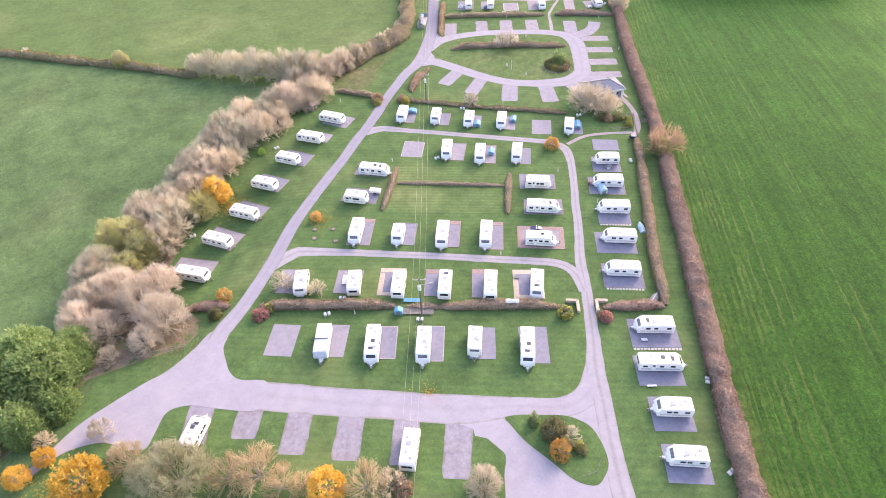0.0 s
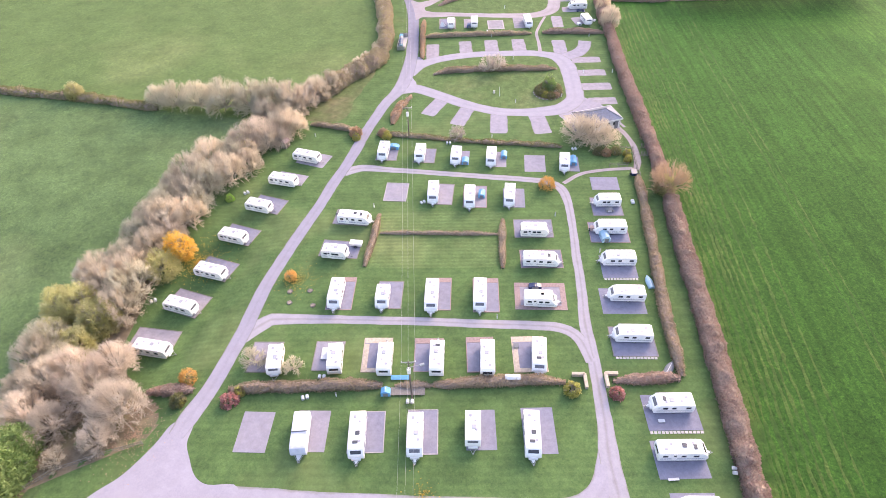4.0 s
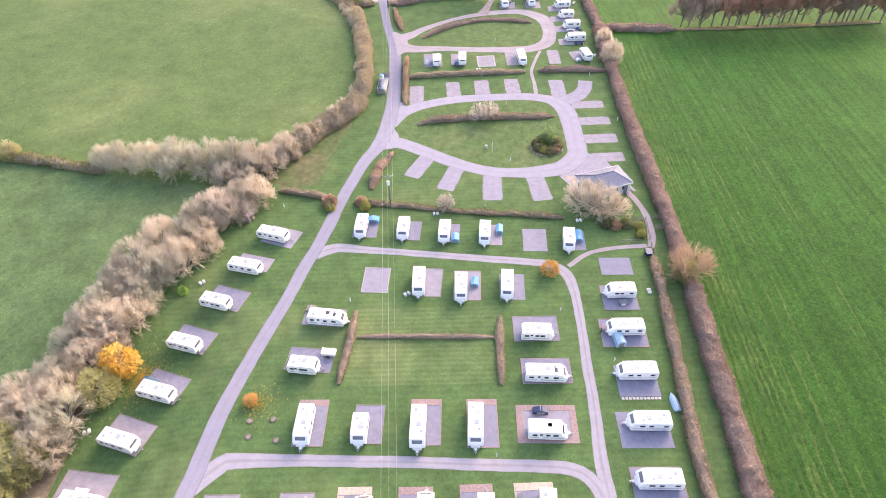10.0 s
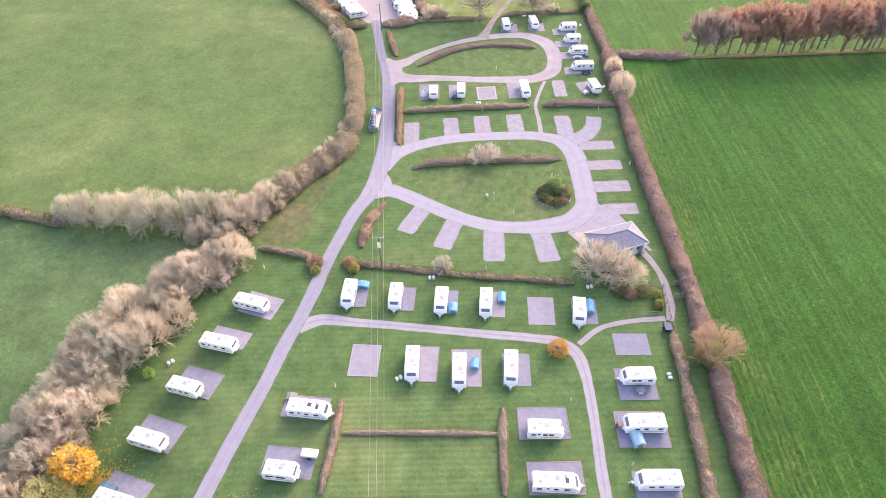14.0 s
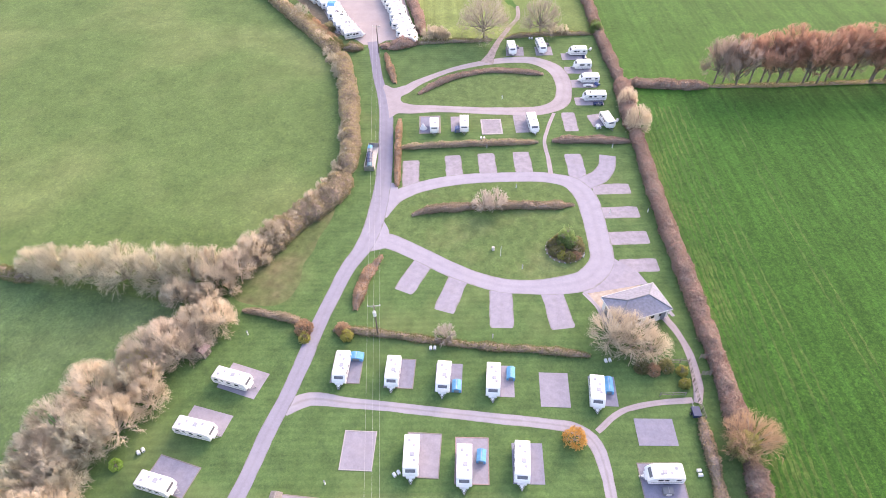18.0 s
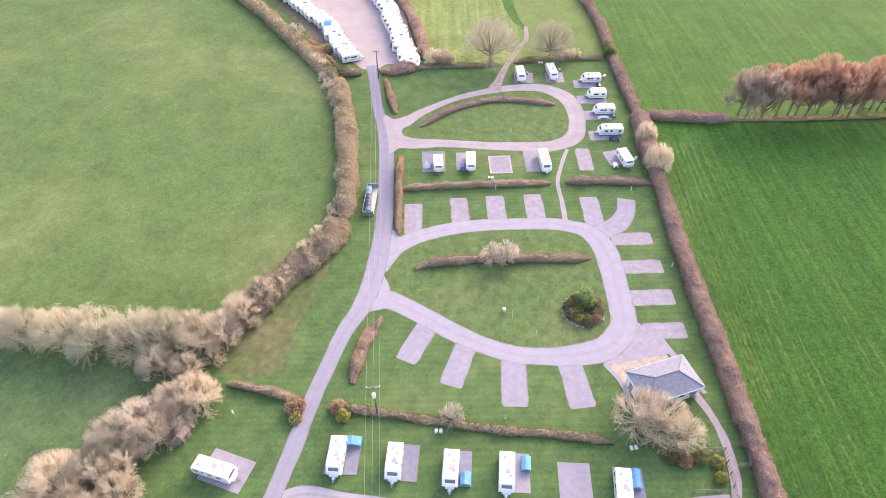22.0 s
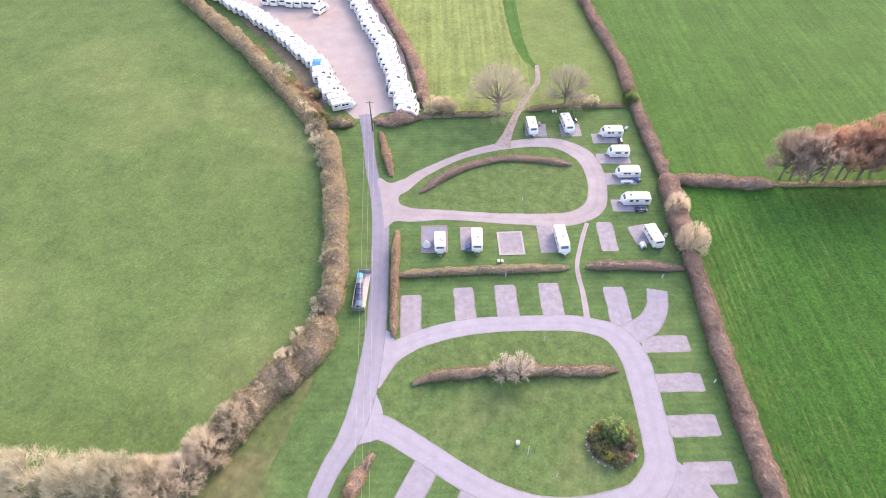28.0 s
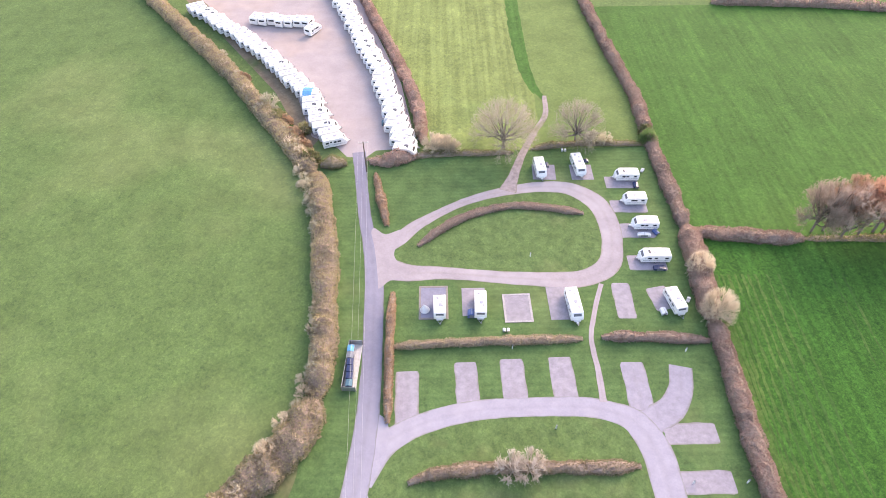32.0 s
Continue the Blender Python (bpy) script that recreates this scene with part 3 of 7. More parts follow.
ribbon("road_east", [(24.8, 18, 2.8), (23.1, 36, 2.9), (22.7, 42, 2.6), (22.5, 48.6, 2.6), (22.2, 55.2, 2.7), (22.5, 60, 2.2), (22.65, 66.5, 1.9), (22.65, 72, 1.9),
                       (22.5, 78.3, 1.9), (22.9, 83.3, 1.7), (23.2, 88.1, 1.6), (23.3, 93.1, 1.6), (23.6, 98, 1.5), (23.8, 102.9, 1.5), (23.8, 107.8, 1.7),
                       (23.2, 111.6, 2), (21.2, 114, 1.9), (17.5, 115, 1.7), (10.2, 116, 1.7), (4.6, 116.8, 1.6), (-1, 117.6, 1.6), (-6.5, 118.4, 1.6), (-12, 119.1, 1.8),
                       (-17.3, 119.8, 2.4), (-20.9, 118.2, 2.6)], GRAVEL, "narrow grey gravel lane round the pitches")
ribbon("road_mid", [(-31.4, 75.4, 2.6), (-28.2, 78.6, 2.8), (-26.3, 79.1, 2.4), (-18.4, 79, 1.8), (-10.5, 78.7, 1.7), (-2.5, 78.4, 1.7), (5.4, 77.9, 1.7),
                       (13.4, 77.5, 1.8), (18.5, 76.9, 1.9), (21.2, 74.8, 2), (22.4, 70.4, 1.9)], GRAVEL, "narrow grey gravel cross lane")
ribbon("road_loop", [(-12, 151.2, 3.6), (-9.2, 152.4, 4.4), (-7.3, 152.3, 3.9), (-4.4, 150.7, 3.5), (-0.4, 148, 3.5), (3.3, 145.4, 3.4), (7.8, 142.9, 3.2),
                       (12.5, 141.1, 3.2), (17.3, 140.6, 3.2), (22.2, 140.8, 4), (27, 142, 4.4), (30.4, 145.8, 4.4), (31, 149.7, 4.3), (31.1, 154.2, 4.2),
                       (31.1, 158.7, 4.3), (30.8, 163.4, 4.4), (28.9, 167.6, 4), (26, 169.2, 3.3), (21.9, 170.1, 3.2), (16.9, 170.2, 3.1), (12.3, 170.1, 3),
                       (7.7, 169.9, 3.2), (3, 169.1, 3.2), (-1.8, 167.6, 3.3), (-5.2, 165.8, 3.5), (-7.8, 163.6, 4.2), (-9.9, 159.5, 4)], TARMAC, "pale gravel loop road round a lawn")
ribbon("road_loop_north", [(-11, 201.5, 4), (-8.4, 202.6, 3.8), (-6.3, 203.8, 3.2), (-3.2, 207.2, 2.6), (1.3, 210.6, 2), (5.6, 213.3, 1.9), (10.5, 215.4, 2.2),
                       (15.7, 216.8, 2.6), (20.9, 217.6, 3), (26.6, 217, 3.6), (31.1, 213.1, 4.2), (32.5, 207.5, 4.0), (32.2, 202, 3.8), (30.5, 197.0, 4.0), (26.5, 194.4, 3.6),
                       (22, 193.9, 3.6), (17, 194.2, 3.1), (12, 194.6, 2.8), (6, 195.3, 2.6), (0.5, 195.8, 3), (-4, 195.8, 3.8), (-8.5, 197, 5)], PINK_GRAVEL, "pinkish gravel loop road round the north lawn")
ribbon("stance_curved", [(30.0, 167.1, 4.2), (31.9, 168.2, 4.2), (34.44, 169.63, 4.0), (36.58, 172.65, 3.6), (37.64, 176.69, 3.5)], STANCE, "curved gravel stance off the loop road", "pitch", z=0.028)
ribbon("ditch_meadow", [(22.2, 298.3, 4.6), (22.1, 277.5, 4.4), (22.4, 263.2, 3.8), (23.4, 253.5, 3.0), (25.3, 247.4, 1.8)], FIELD_NE, "dark green grassy ditch across the meadow", "ditch", 0.3, 0.008)
sheet("ground_meadow_east", [(22.75, 231.84), (45.09, 230.71), (45.33, 259.20), (41.86, 295.96), (22.4, 298.2), (22.3, 271.8), (23.4, 253.5)], MEADOW_EAST, "green meadow beyond the ditch", 0.002)
ribbon("path_gate", [(23.73, 113.72, 0.9), (27.71, 116.76, 0.9), (32.77, 117.98, 0.9), (38.40, 118.38, 1.0)], PINK_GRAVEL, "narrow trodden path to the gate", "path")
ribbon("path_clubhouse", [(38.17, 133.86, 1.4), (39.76, 129.54, 1.1), (40.28, 125.14, 1.3), (39.83, 120.45, 1.5), (38.98, 117.87, 1.2)], PINK_GRAVEL, "narrow gravel path behind the building", "path")
ribbon("path_north", [(28.51, 192.96, 0.8), (26.36, 186.96, 0.8), (24.99, 182.01, 0.8), (25.02, 175.93, 0.9), (24.85, 170.85, 1.1)], PINK_GRAVEL, "narrow trodden footpath through the hedge gap", "path")
ribbon("track_meadow", [(14.48, 216.42, 3.6), (15.89, 220.35, 2.2), (18.42, 227.59, 1.6), (21.89, 235.35, 1.4), (24.86, 241.40, 1.3), (25.59, 248.94, 1.0)], EARTH, "rough earth track into the meadow", "track")
sheet("junction_loop", [(-11.8, 152), (-11.4, 158), (-10.8, 163), (-10, 168.6), (-7.6, 169.2), (-6.2, 167.2), (-6.6, 163.4), (-8.4, 160.9), (-8.8, 158.6), (-7.4, 154.8),
                       (-8.2, 151.4)], TARMAC,
      "widened tarmac where the loop road meets the lane", 0.047, "road", True)
sheet("junction_north", [(-11.30, 206.10), (-8.68, 205.11), (-5.88, 206.25), (-4.87, 204.61), (-6.46, 202.03), (-6.85, 199.82), (-5.64, 197.97), (-3.83, 197.22), (-4.21, 194.31), (-7.21, 194.17), (-9.81, 193.02)], PINK_GRAVEL,
      "widened gravel where the north loop meets the lane", 0.054, "road", True)
sheet("apron", [(26.05, 139.07), (28.30, 138.83), (36.37, 140.69), (39.53, 133.64), (40.11, 133.82), (37.14, 141.47), (36.35, 143.48), (32.62, 147.15), (30.66, 149.58), (27.77, 144.14)], STANCE,
      "pale gravel apron beside the building", 0.026, "pavement")
sheet("junction", [(-56.3, 35.1), (-54.2, 37), (-53.1, 39), (-50.8, 43.4), (-47.7, 47), (-44.3, 50.5), (-41.7, 52.8), (-39, 57), (-37.4, 60.4), (-34.6, 60.4),
                       (-34.5, 57.4), (-33.4, 55), (-32, 52.7), (-30, 51.5), (-26, 51.2), (-26.1, 46.6), (-32.3, 46.6), (-36, 47), (-39, 45.8), (-39.5, 42.4), (-40, 40),
                       (-43, 40.1), (-46.5, 40.8), (-51, 39), (-54.1, 35)],
      TARMAC, "wide pale tarmac junction at the park entrance", 0.045, "road", True)
sheet("drive_south", [(0.78, 46.59), (4.41, 47.11), (9.44, 47.41), (20.02, 48.76), (23.00, 50.07), (23.68, 22.33), (7.44, 22.81), (7.71, 35.78), (8.17, 39.98), (7.58, 41.95), (6.19, 43.16), (4.58, 43.48), (4.29, 44.57), (2.38, 45.19)], TARMAC,
      "pale gravel drive at the site corner", 0.024, "pavement")
sheet("verge_corner", [(5.3, 43), (7, 42.2), (8.6, 40.8), (8.4, 38), (8.3, 34.6), (6, 35.2), (3.9, 36.7), (4.6, 39.6), (4.9, 41.6)], LAWN, "small grass corner between drive and stance", 0.046, "verge", True)
sheet("island", [(8.7, 46.4), (11, 46.9), (13.5, 46.9), (15.8, 47), (17.9, 46.7), (20.2, 45.4), (21.5, 42.7), (21.9, 40), (21, 38), (19.8, 37), (17.4, 37.6),
                       (14.4, 40.2), (11.3, 42.9), (9.4, 45.3)], LAWN,
      "rounded grass island with shrubs between the roads", 0.052, "verge", True)
sheet("yard", [(-19.89, 230.23), (-17.85, 227.50), (-14.01, 227.15), (-12.00, 229.50), (-3.32, 230.34), (-7.68, 254.93), (-19.17, 292.15), (-30.43, 333.42), (-102.09, 337.50), (-70.09, 304.31), (-49.30, 276.22), (-32.78, 253.36), (-26.10, 234.58)], YARD_EARTH,
      "pinkish stony ground of the storage yard", 0.018, "yard")
sheet("verge_yard", [(-26.07, 229.47), (-30.18, 237.83), (-36.88, 251.54), (-52.92, 274.43), (-73.08, 302.19), (-108.09, 337.50), (-100.09, 337.50), (-68.09, 304.31), (-47.22, 276.05), (-30.74, 253.23), (-24.06, 234.48)], LITTER,
      "brown earth bank between yard and hedge", 0.014, "verge")
sheet("verge_brown", [(-33.41, 140.40), (-28.83, 150.77), (-22.86, 159.22), (-18.9, 165.2), (-18.2, 161.2), (-19.0, 157.2), (-20.3, 153.6), (-20.9, 150.2), (-22.2, 146.9), (-22.3, 142.4), (-24.0, 138.6), (-27.62, 137.6)], ROUGH_GRASS, "brownish worn grass verge", 0.012, "verge", True)
sheet("litter_strip", [(-60.00, 36.11), (-55.50, 42.68), (-54.25, 48.40), (-53.23, 50.88), (-48.01, 53.88), (-44.41, 55.77), (-40.73, 57.66), (-39.54, 60.27), (-40.92, 63.78), (-45.73, 67.64), (-51.46, 72.67), (-50.88, 94.00), (-46.47, 113.46),
                       (-38.12, 130.06), (-35.03, 139.41), (-39.20, 140.44), (-49.65, 118.69), (-57.17, 97.13), (-61.83, 76.91), (-59.28, 56.19), (-64.26, 36.22)], LITTER, "brown leaf litter beneath the tree belt", 0.010, "verge")
ribbon("verge_east", [(40.68, 21.69, 1.0), (40.60, 46.58, 0.9), (42.36, 71.44, 0.9), (43.98, 99.38, 0.9), (45.12, 124.33, 0.9), (45.42, 149.24, 0.9), (46.01, 179.00, 0.9)], DRY,
       "strip of dry pale grass along the field hedge", "verge", 0.35, 0.004)
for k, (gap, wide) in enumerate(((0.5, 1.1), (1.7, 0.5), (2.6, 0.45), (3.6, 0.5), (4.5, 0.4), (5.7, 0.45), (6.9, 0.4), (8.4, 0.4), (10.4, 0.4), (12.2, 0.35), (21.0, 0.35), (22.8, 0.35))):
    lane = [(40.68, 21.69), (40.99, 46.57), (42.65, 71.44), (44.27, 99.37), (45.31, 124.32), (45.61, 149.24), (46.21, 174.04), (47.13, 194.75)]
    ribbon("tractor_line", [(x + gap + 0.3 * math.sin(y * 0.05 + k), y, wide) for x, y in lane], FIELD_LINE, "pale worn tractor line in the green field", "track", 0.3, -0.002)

# ---- pitches ----
def pitch(x, y, w, h, turn, surface, edging=None, south_row=False, label="", lip=0.14):
    """A hardstanding: a thin slab of chippings, with an edging of timber, brick or paving."""
    base = thing("caravan_pitch", label or "grey slate-chipping caravan pitch set in the lawn", "pitch", pose(x, y, level(x, y), 0, 0, turn), "hardstandings", "structure")
    part("slab", block(0, 0, 0.012, w, h, 0.064), surface, base)
    if edging:
        for cx, cy, sx, sy in ((0, h / 2, w + lip, lip), (0, -h / 2, w + lip, lip), (w / 2, 0, lip, h - lip), (-w / 2, 0, lip, h - lip)):
            part("edging", block(cx, cy, 0.045, sx, sy, 0.07, 0.012), edging, base)
    if south_row:
        n = int(w / 0.52)
        me = mesh_from(block(0, 0, 0, 0.40, 0.40, 0.05, 0.01), "paver")
        me.materials.append(PAVER)
        for i in range(n):
            part("paver", me, None, base).location = ((i - (n - 1) / 2) * 0.52, -h / 2 - 0.3, 0.045)
    return base


S, G, P = SLATE_PAD, STANCE, PINK_STANCE
for x, y, w, h, turn, mat, edge, row in (
    (-25.63, 59.05, 4.4, 6.2, -1.9, G, None, 0), (-17.75, 59.16, 4.5, 6.3, -0.7, G, None, 0), (-10.12, 58.98, 4.8, 6.2, 1.5, S, EDGE, 0), (-2.44, 58.99, 4.1, 6.7, 0.6, S, EDGE, 0),
    (5.50, 59.28, 4.1, 6.1, 0.7, S, None, 0), (13.39, 59.16, 4.4, 7.0, 0.9, S, None, 0),
    (-26.91, 71.68, 4.6, 5.6, -0.6, G, TIMBER, 0), (-17.23, 71.81, 4.4, 5.4, -0.4, G, TIMBER, 0)):
    pitch(x, y, w, h, turn, mat, edge, row)
for x, y, w, h, turn, mat, edge, row in (
    (-9.83, 71.95, 4.3, 6.3, -0.3, S, TAN, 0), (-1.97, 71.88, 4.3, 6.1, -0.2, S, BRICK, 0), (5.84, 71.91, 4.1, 6.4, 1.0, S, BRICK, 0), (13.21, 71.92, 4.9, 6.5, 1.0, S, TAN, 0),
    (-16.96, 84.62, 4.2, 7.2, -1.2, S, BRICK, 0), (-8.79, 84.19, 4.1, 6.0, -2.1, S, TIMBER, 0), (-0.76, 84.34, 4.2, 7.1, -1.0, S, BRICK, 0), (7.13, 83.98, 4.2, 7.4, -0.9, S, BRICK, 0),
    (16.05, 83.60, 7.5, 5.0, -1.7, G, BRICK, 0), (17.10, 92.34, 7.2, 4.4, -0.6, S, BRICK, 0)):
    base = pitch(x, y, w, h, turn, mat, edge, row, lip=0.9 if w == 7.5 else 0.14)
    if edge in (BRICK, TAN) and h > 5.5:
        # a paved band across the north end, and along the west side of the tan ones
        part("paved_band", block(0, h / 2 - 0.5, 0.045, w - 0.2, 0.9, 0.06, 0.01), BRICK if edge == BRICK else TAN, base, "band of brick paving")
        if edge == TAN:
            part("paved_band", block(-w / 2 + 0.45, -0.5, 0.046, 0.7, h - 1.2, 0.06, 0.01), TAN, base, "band of tan paving")
            part("paved_band", block(0.35, -h / 2 + 0.4, 0.047, w - 0.9, 0.6, 0.06, 0.01), TAN, base, "band of tan paving")
for x, y, w, h, turn, mat, edge, row in (
    (16.46, 100.32, 7.0, 4.9, -0.5, S, TIMBER, 0), (-17.46, 103.68, 6.6, 3.6, -7.1, G, TIMBER, 0), (-18.56, 95.33, 7.0, 4.2, -7.1, S, TIMBER, 0),
    (-9.55, 111.63, 4.4, 5.7, -3.7, G, EDGE, 0), (-0.65, 110.80, 4.7, 6.4, -4.7, G, TIMBER, 0), (6.01, 109.87, 4.5, 6.6, -2.6, G, BRICK, 0), (13.54, 109.32, 4.2, 5.8, -2.6, S, None, 0),
    (-12.33, 125.14, 4.4, 5.5, -3.6, S, TIMBER, 0), (-4.23, 123.91, 4.3, 5.1, -4.6, S, TIMBER, 0), (3.14, 122.97, 4.0, 5.0, -3.5, S, None, 0)):
    pitch(x, y, w, h, turn, mat, edge, row)
for x, y, w, h, turn, mat, edge, row in (
    (10.87, 122.23, 4.0, 5.4, -3.5, G, None, 0), (18.67, 120.56, 4.3, 5.8, -3.5, G, None, 0), (25.73, 120.18, 3.9, 5.0, -3.4, S, None, 0),
    (31.83, 113.50, 5.4, 4.1, -1.9, S, None, 0), (30.92, 106.33, 5.6, 5.3, -0.9, S, TIMBER, 0), (30.00, 99.05, 6.9, 5.4, -1.9, S, BRICK, 0), (30.07, 90.27, 5.9, 5.4, -1.0, S, None, 1),
    (29.24, 82.41, 7.0, 5.5, -1.0, S, None, 0), (29.18, 74.15, 6.6, 5.6, -1.1, S, TIMBER, 1), (31.87, 61.86, 7.3, 5.6, 0.6, S, None, 1)):
    pitch(x, y, w, h, turn, mat, edge, row)
for x, y, w, h, turn, mat, edge, row in (
    (31.29, 54.92, 6.6, 5.4, 1.5, S, None, 0), (31.58, 47.67, 5.6, 5.4, 0.3, S, None, 0), (31.96, 40.33, 5.7, 5.4, -0.9, S, None, 0),
    (-27.84, 123.18, 6.4, 4.6, -20.0, G, None, 0), (-31.57, 116.59, 6.4, 3.4, -16.9, G, None, 0), (-34.50, 108.61, 6.3, 4.4, -18.8, S, TIMBER, 0), (-38.29, 100.57, 6.4, 4.4, -19.7, S, TIMBER, 0),
    (-40.59, 92.25, 6.5, 4.6, -19.6, S, TIMBER, 0), (-43.63, 84.57, 6.6, 4.9, -19.6, P, TIMBER, 0), (-46.73, 76.44, 7.4, 5.2, -8.1, P, TIMBER, 0)):
    pitch(x, y, w, h, turn, mat, edge, row)
def stance(x, y, w, h, turn, surface, label):
    """A gravel stance level with the grass, its edge a little ragged."""
    d = Vector((-math.sin(radians(turn)), math.cos(radians(turn)))) * (h / 2)
    a, b = Vector((x, y)) - d, Vector((x, y)) + d
    if w > h:
        e = Vector((math.cos(radians(turn)), math.sin(radians(turn)))) * (w / 2)
        a, b, w = Vector((x, y)) - e, Vector((x, y)) + e, h
    ob = ribbon("gravel_stance", [(*a, w * 0.84), (*a.lerp(b, 0.07), w), (*a.lerp(b, 0.5), w), (*a.lerp(b, 0.93), w), (*b, w * 0.84)], surface, label, "pitch", 0.16, 0.024)
    return tagged(ob, group="gravel stances")


# gravel stances that open off the roads
for x, y, w, h, turn, mat in (
    (-34.08, 44.41, 3.7, 7.0, 3.9, K_GRAVEL), (-27.13, 44.88, 3.6, 5.8, 0.9, K_GRAVEL), (-19.94, 43.61, 3.6, 7.4, -0.1, K_GRAVEL), (-12.57, 43.10, 3.7, 7.6, 0.1, K_GRAVEL), (-4.84, 42.68, 3.6, 7.6, 0.2, K_GRAVEL),
    (2.34, 41.67, 3.8, 8.8, -0.7, K_GRAVEL), (-2.40, 143.95, 3.6, 8.6, -26.5, G), (3.99, 139.69, 3.5, 8.6, -20.4, G), (12.04, 136.13, 3.9, 8.2, -2.5, G), (21.19, 135.73, 3.9, 8.2, 6.4, G)):
    stance(x, y, w, h, turn, mat, "open gravel stance beside the road")
for x, y, w, h, turn, mat in (
    (36.21, 165.80, 7.4, 3.2, 0.6, P), (35.86, 158.94, 8.4, 3.2, 0.7, P), (35.90, 151.97, 8.6, 3.4, 0.8, P), (36.92, 145.16, 6.6, 3.1, 0.8, P),
    (-3.74, 171.32, 3.5, 10.0, 1.5, P), (5.09, 174.01, 3.5, 7.6, 1.4, P), (12.12, 174.59, 3.6, 7.4, 1.4, P), (19.52, 174.75, 3.6, 7.6, 1.3, P), (30.32, 173.51, 3.6, 8.0, -0.8, G),
    (31.6, 189.4, 3.1, 7.4, -1, P), (37.93, 189.77, 3.6, 4.8, 11.7, P), (37.4, 197.6, 6.6, 3.6, -1, P), (37.3, 205.4, 6.6, 3.6, -1, P), (37.2, 211.9, 6.8, 3.4, -1, P)):
    stance(x, y, w, h, turn, mat, "open pinkish gravel stance beside the loop road")
for x, y, w, h, turn, mat, edge in (
    (37.2, 218.7, 6.4, 3.4, -1, P, None), (22.27, 222.07, 4.6, 4.6, -2.5, P, None), (29.82, 221.92, 4.4, 4.6, -0.5, P, None), (0.11, 189.38, 4.5, 6.6, 0.4, S, TIMBER), (6.78, 189.44, 3.9, 5.8, 0.3, P, None),
    (13.92, 188.07, 4.3, 5.5, 1.2, P, EDGE), (21.03, 188.99, 3.9, 6.8, 1.1, P, None)):
    pitch(x, y, w, h, turn, mat, edge, label="gravel caravan pitch in the north lawn", lip=0.35)


# ---- caravans ----
def caravan_at(m, length, style, label, group="pitched caravans"):
    """A touring caravan, front towards +x. style: 0 raked front, 1 upright, 2 with bold decals, 3 twin axle, 4 fully covered, 5 motorhome-like."""
    c = thing("caravan", label, "caravan", m, group)
    L, W, zf, zr = length, 2.22, 0.30, 2.40
    h = L / 2
    if style in (0, 2, 3):
        prof = [(-h + 0.10, zf), (h - 0.25, zf), (h, 0.95), (h - 0.12, 1.45), (h - 0.75, 2.25), (h - 1.35, zr), (-h + 0.35, zr), (-h + 0.06, zr - 0.22), (-h, 1.2)]
    elif style == 5:
        prof = [(-h + 0.05, zf), (h - 0.15, zf), (h, 0.9), (h - 0.35, 1.25), (h - 0.95, 1.9), (h - 0.75, 2.25), (h - 1.2, zr + 0.1), (-h + 0.25, zr + 0.1), (-h, zr - 0.1)]
    else:
        prof = [(-h + 0.12, zf), (h - 0.30, zf), (h, 1.05), (h - 0.10, 1.6), (h - 0.35, 2.3), (h - 0.75, zr), (-h + 0.5, zr), (-h + 0.12, zr - 0.3), (-h, 1.2)]
    part("body", prism(bmesh.new(), prof, -W / 2, W / 2, 0.07), COVER if style == 4 else (CREAM if style == 1 else WHITE), c)
    bm = bmesh.new()
    for s in (-1, 1):
        rod(bm, (h - 0.4, 0.75 * s, 0.50), (h + 0.8, 0.06 * s, 0.46), 0.04)
    rod(bm, (h + 0.75, 0, 0.46), (h + 0.98, 0, 0.5), 0.06)
    hitch = part("drawbar", bm, STEEL, c)
    cover = bmesh.new()
    low = [cover.verts.new((x, y, 0.52)) for x, y in ((h - 0.2, -0.45), (h + 0.62, -0.08), (h + 0.62, 0.08), (h - 0.2, 0.45))]
    up = [cover.verts.new((x, y, z)) for x, y, z in ((h - 0.2, -0.38, 0.74), (h + 0.58, -0.06, 0.6), (h + 0.58, 0.06, 0.6), (h - 0.2, 0.38, 0.74))]
    cover.faces.new(low[::-1]), cover.faces.new(up)
    for i in range(4):
        cover.faces.new((low[i], low[(i + 1) % 4], up[(i + 1) % 4], up[i]))
    bmesh.ops.recalc_face_normals(cover, faces=cover.faces)
    if style == 1:
        cover.free()
    else:
        part("hitch_cover", cover, WHITE_PLASTIC, hitch)
    part("jockey_wheel", rod(rod(bmesh.new(), (h + 0.68, 0.12, 0.1), (h + 0.68, 0.12, 0.8), 0.03), (h + 0.68, 0.06, 0.12), (h + 0.68, 0.18, 0.12), 0.11, sides=10), GREY_PLASTIC, hitch)
    for ax in ((-0.55, 0.25) if style == 3 else (-0.15,)):
        for s in (-1, 1):
            w = part("wheel", rod(bmesh.new(), (ax, s * (W / 2 - 0.23), 0.32), (ax, s * (W / 2 - 0.03), 0.32), 0.32, sides=14), RUBBER, c)
            part("rim", rod(bmesh.new(), (ax, s * (W / 2 - 0.06), 0.32), (ax, s * (W / 2 - 0.02), 0.32), 0.2, sides=10), STEEL, w)
    for sx in (-h + 0.7, h - 0.9):
        for s in (-1, 1):
            part("corner_steady", rod(bmesh.new(), (sx, s * 0.8, 0.42), (sx + 0.15, s * 0.8, 0.02), 0.035), STEEL, c)
    if style == 4:
        part("strap", block(0.3, 0, 1.52, 0.06, W + 0.03, 2.16, 0.02), GREY_PLASTIC, c, "dark cover strap")
        return c
    # windows
    glass = WINDOW
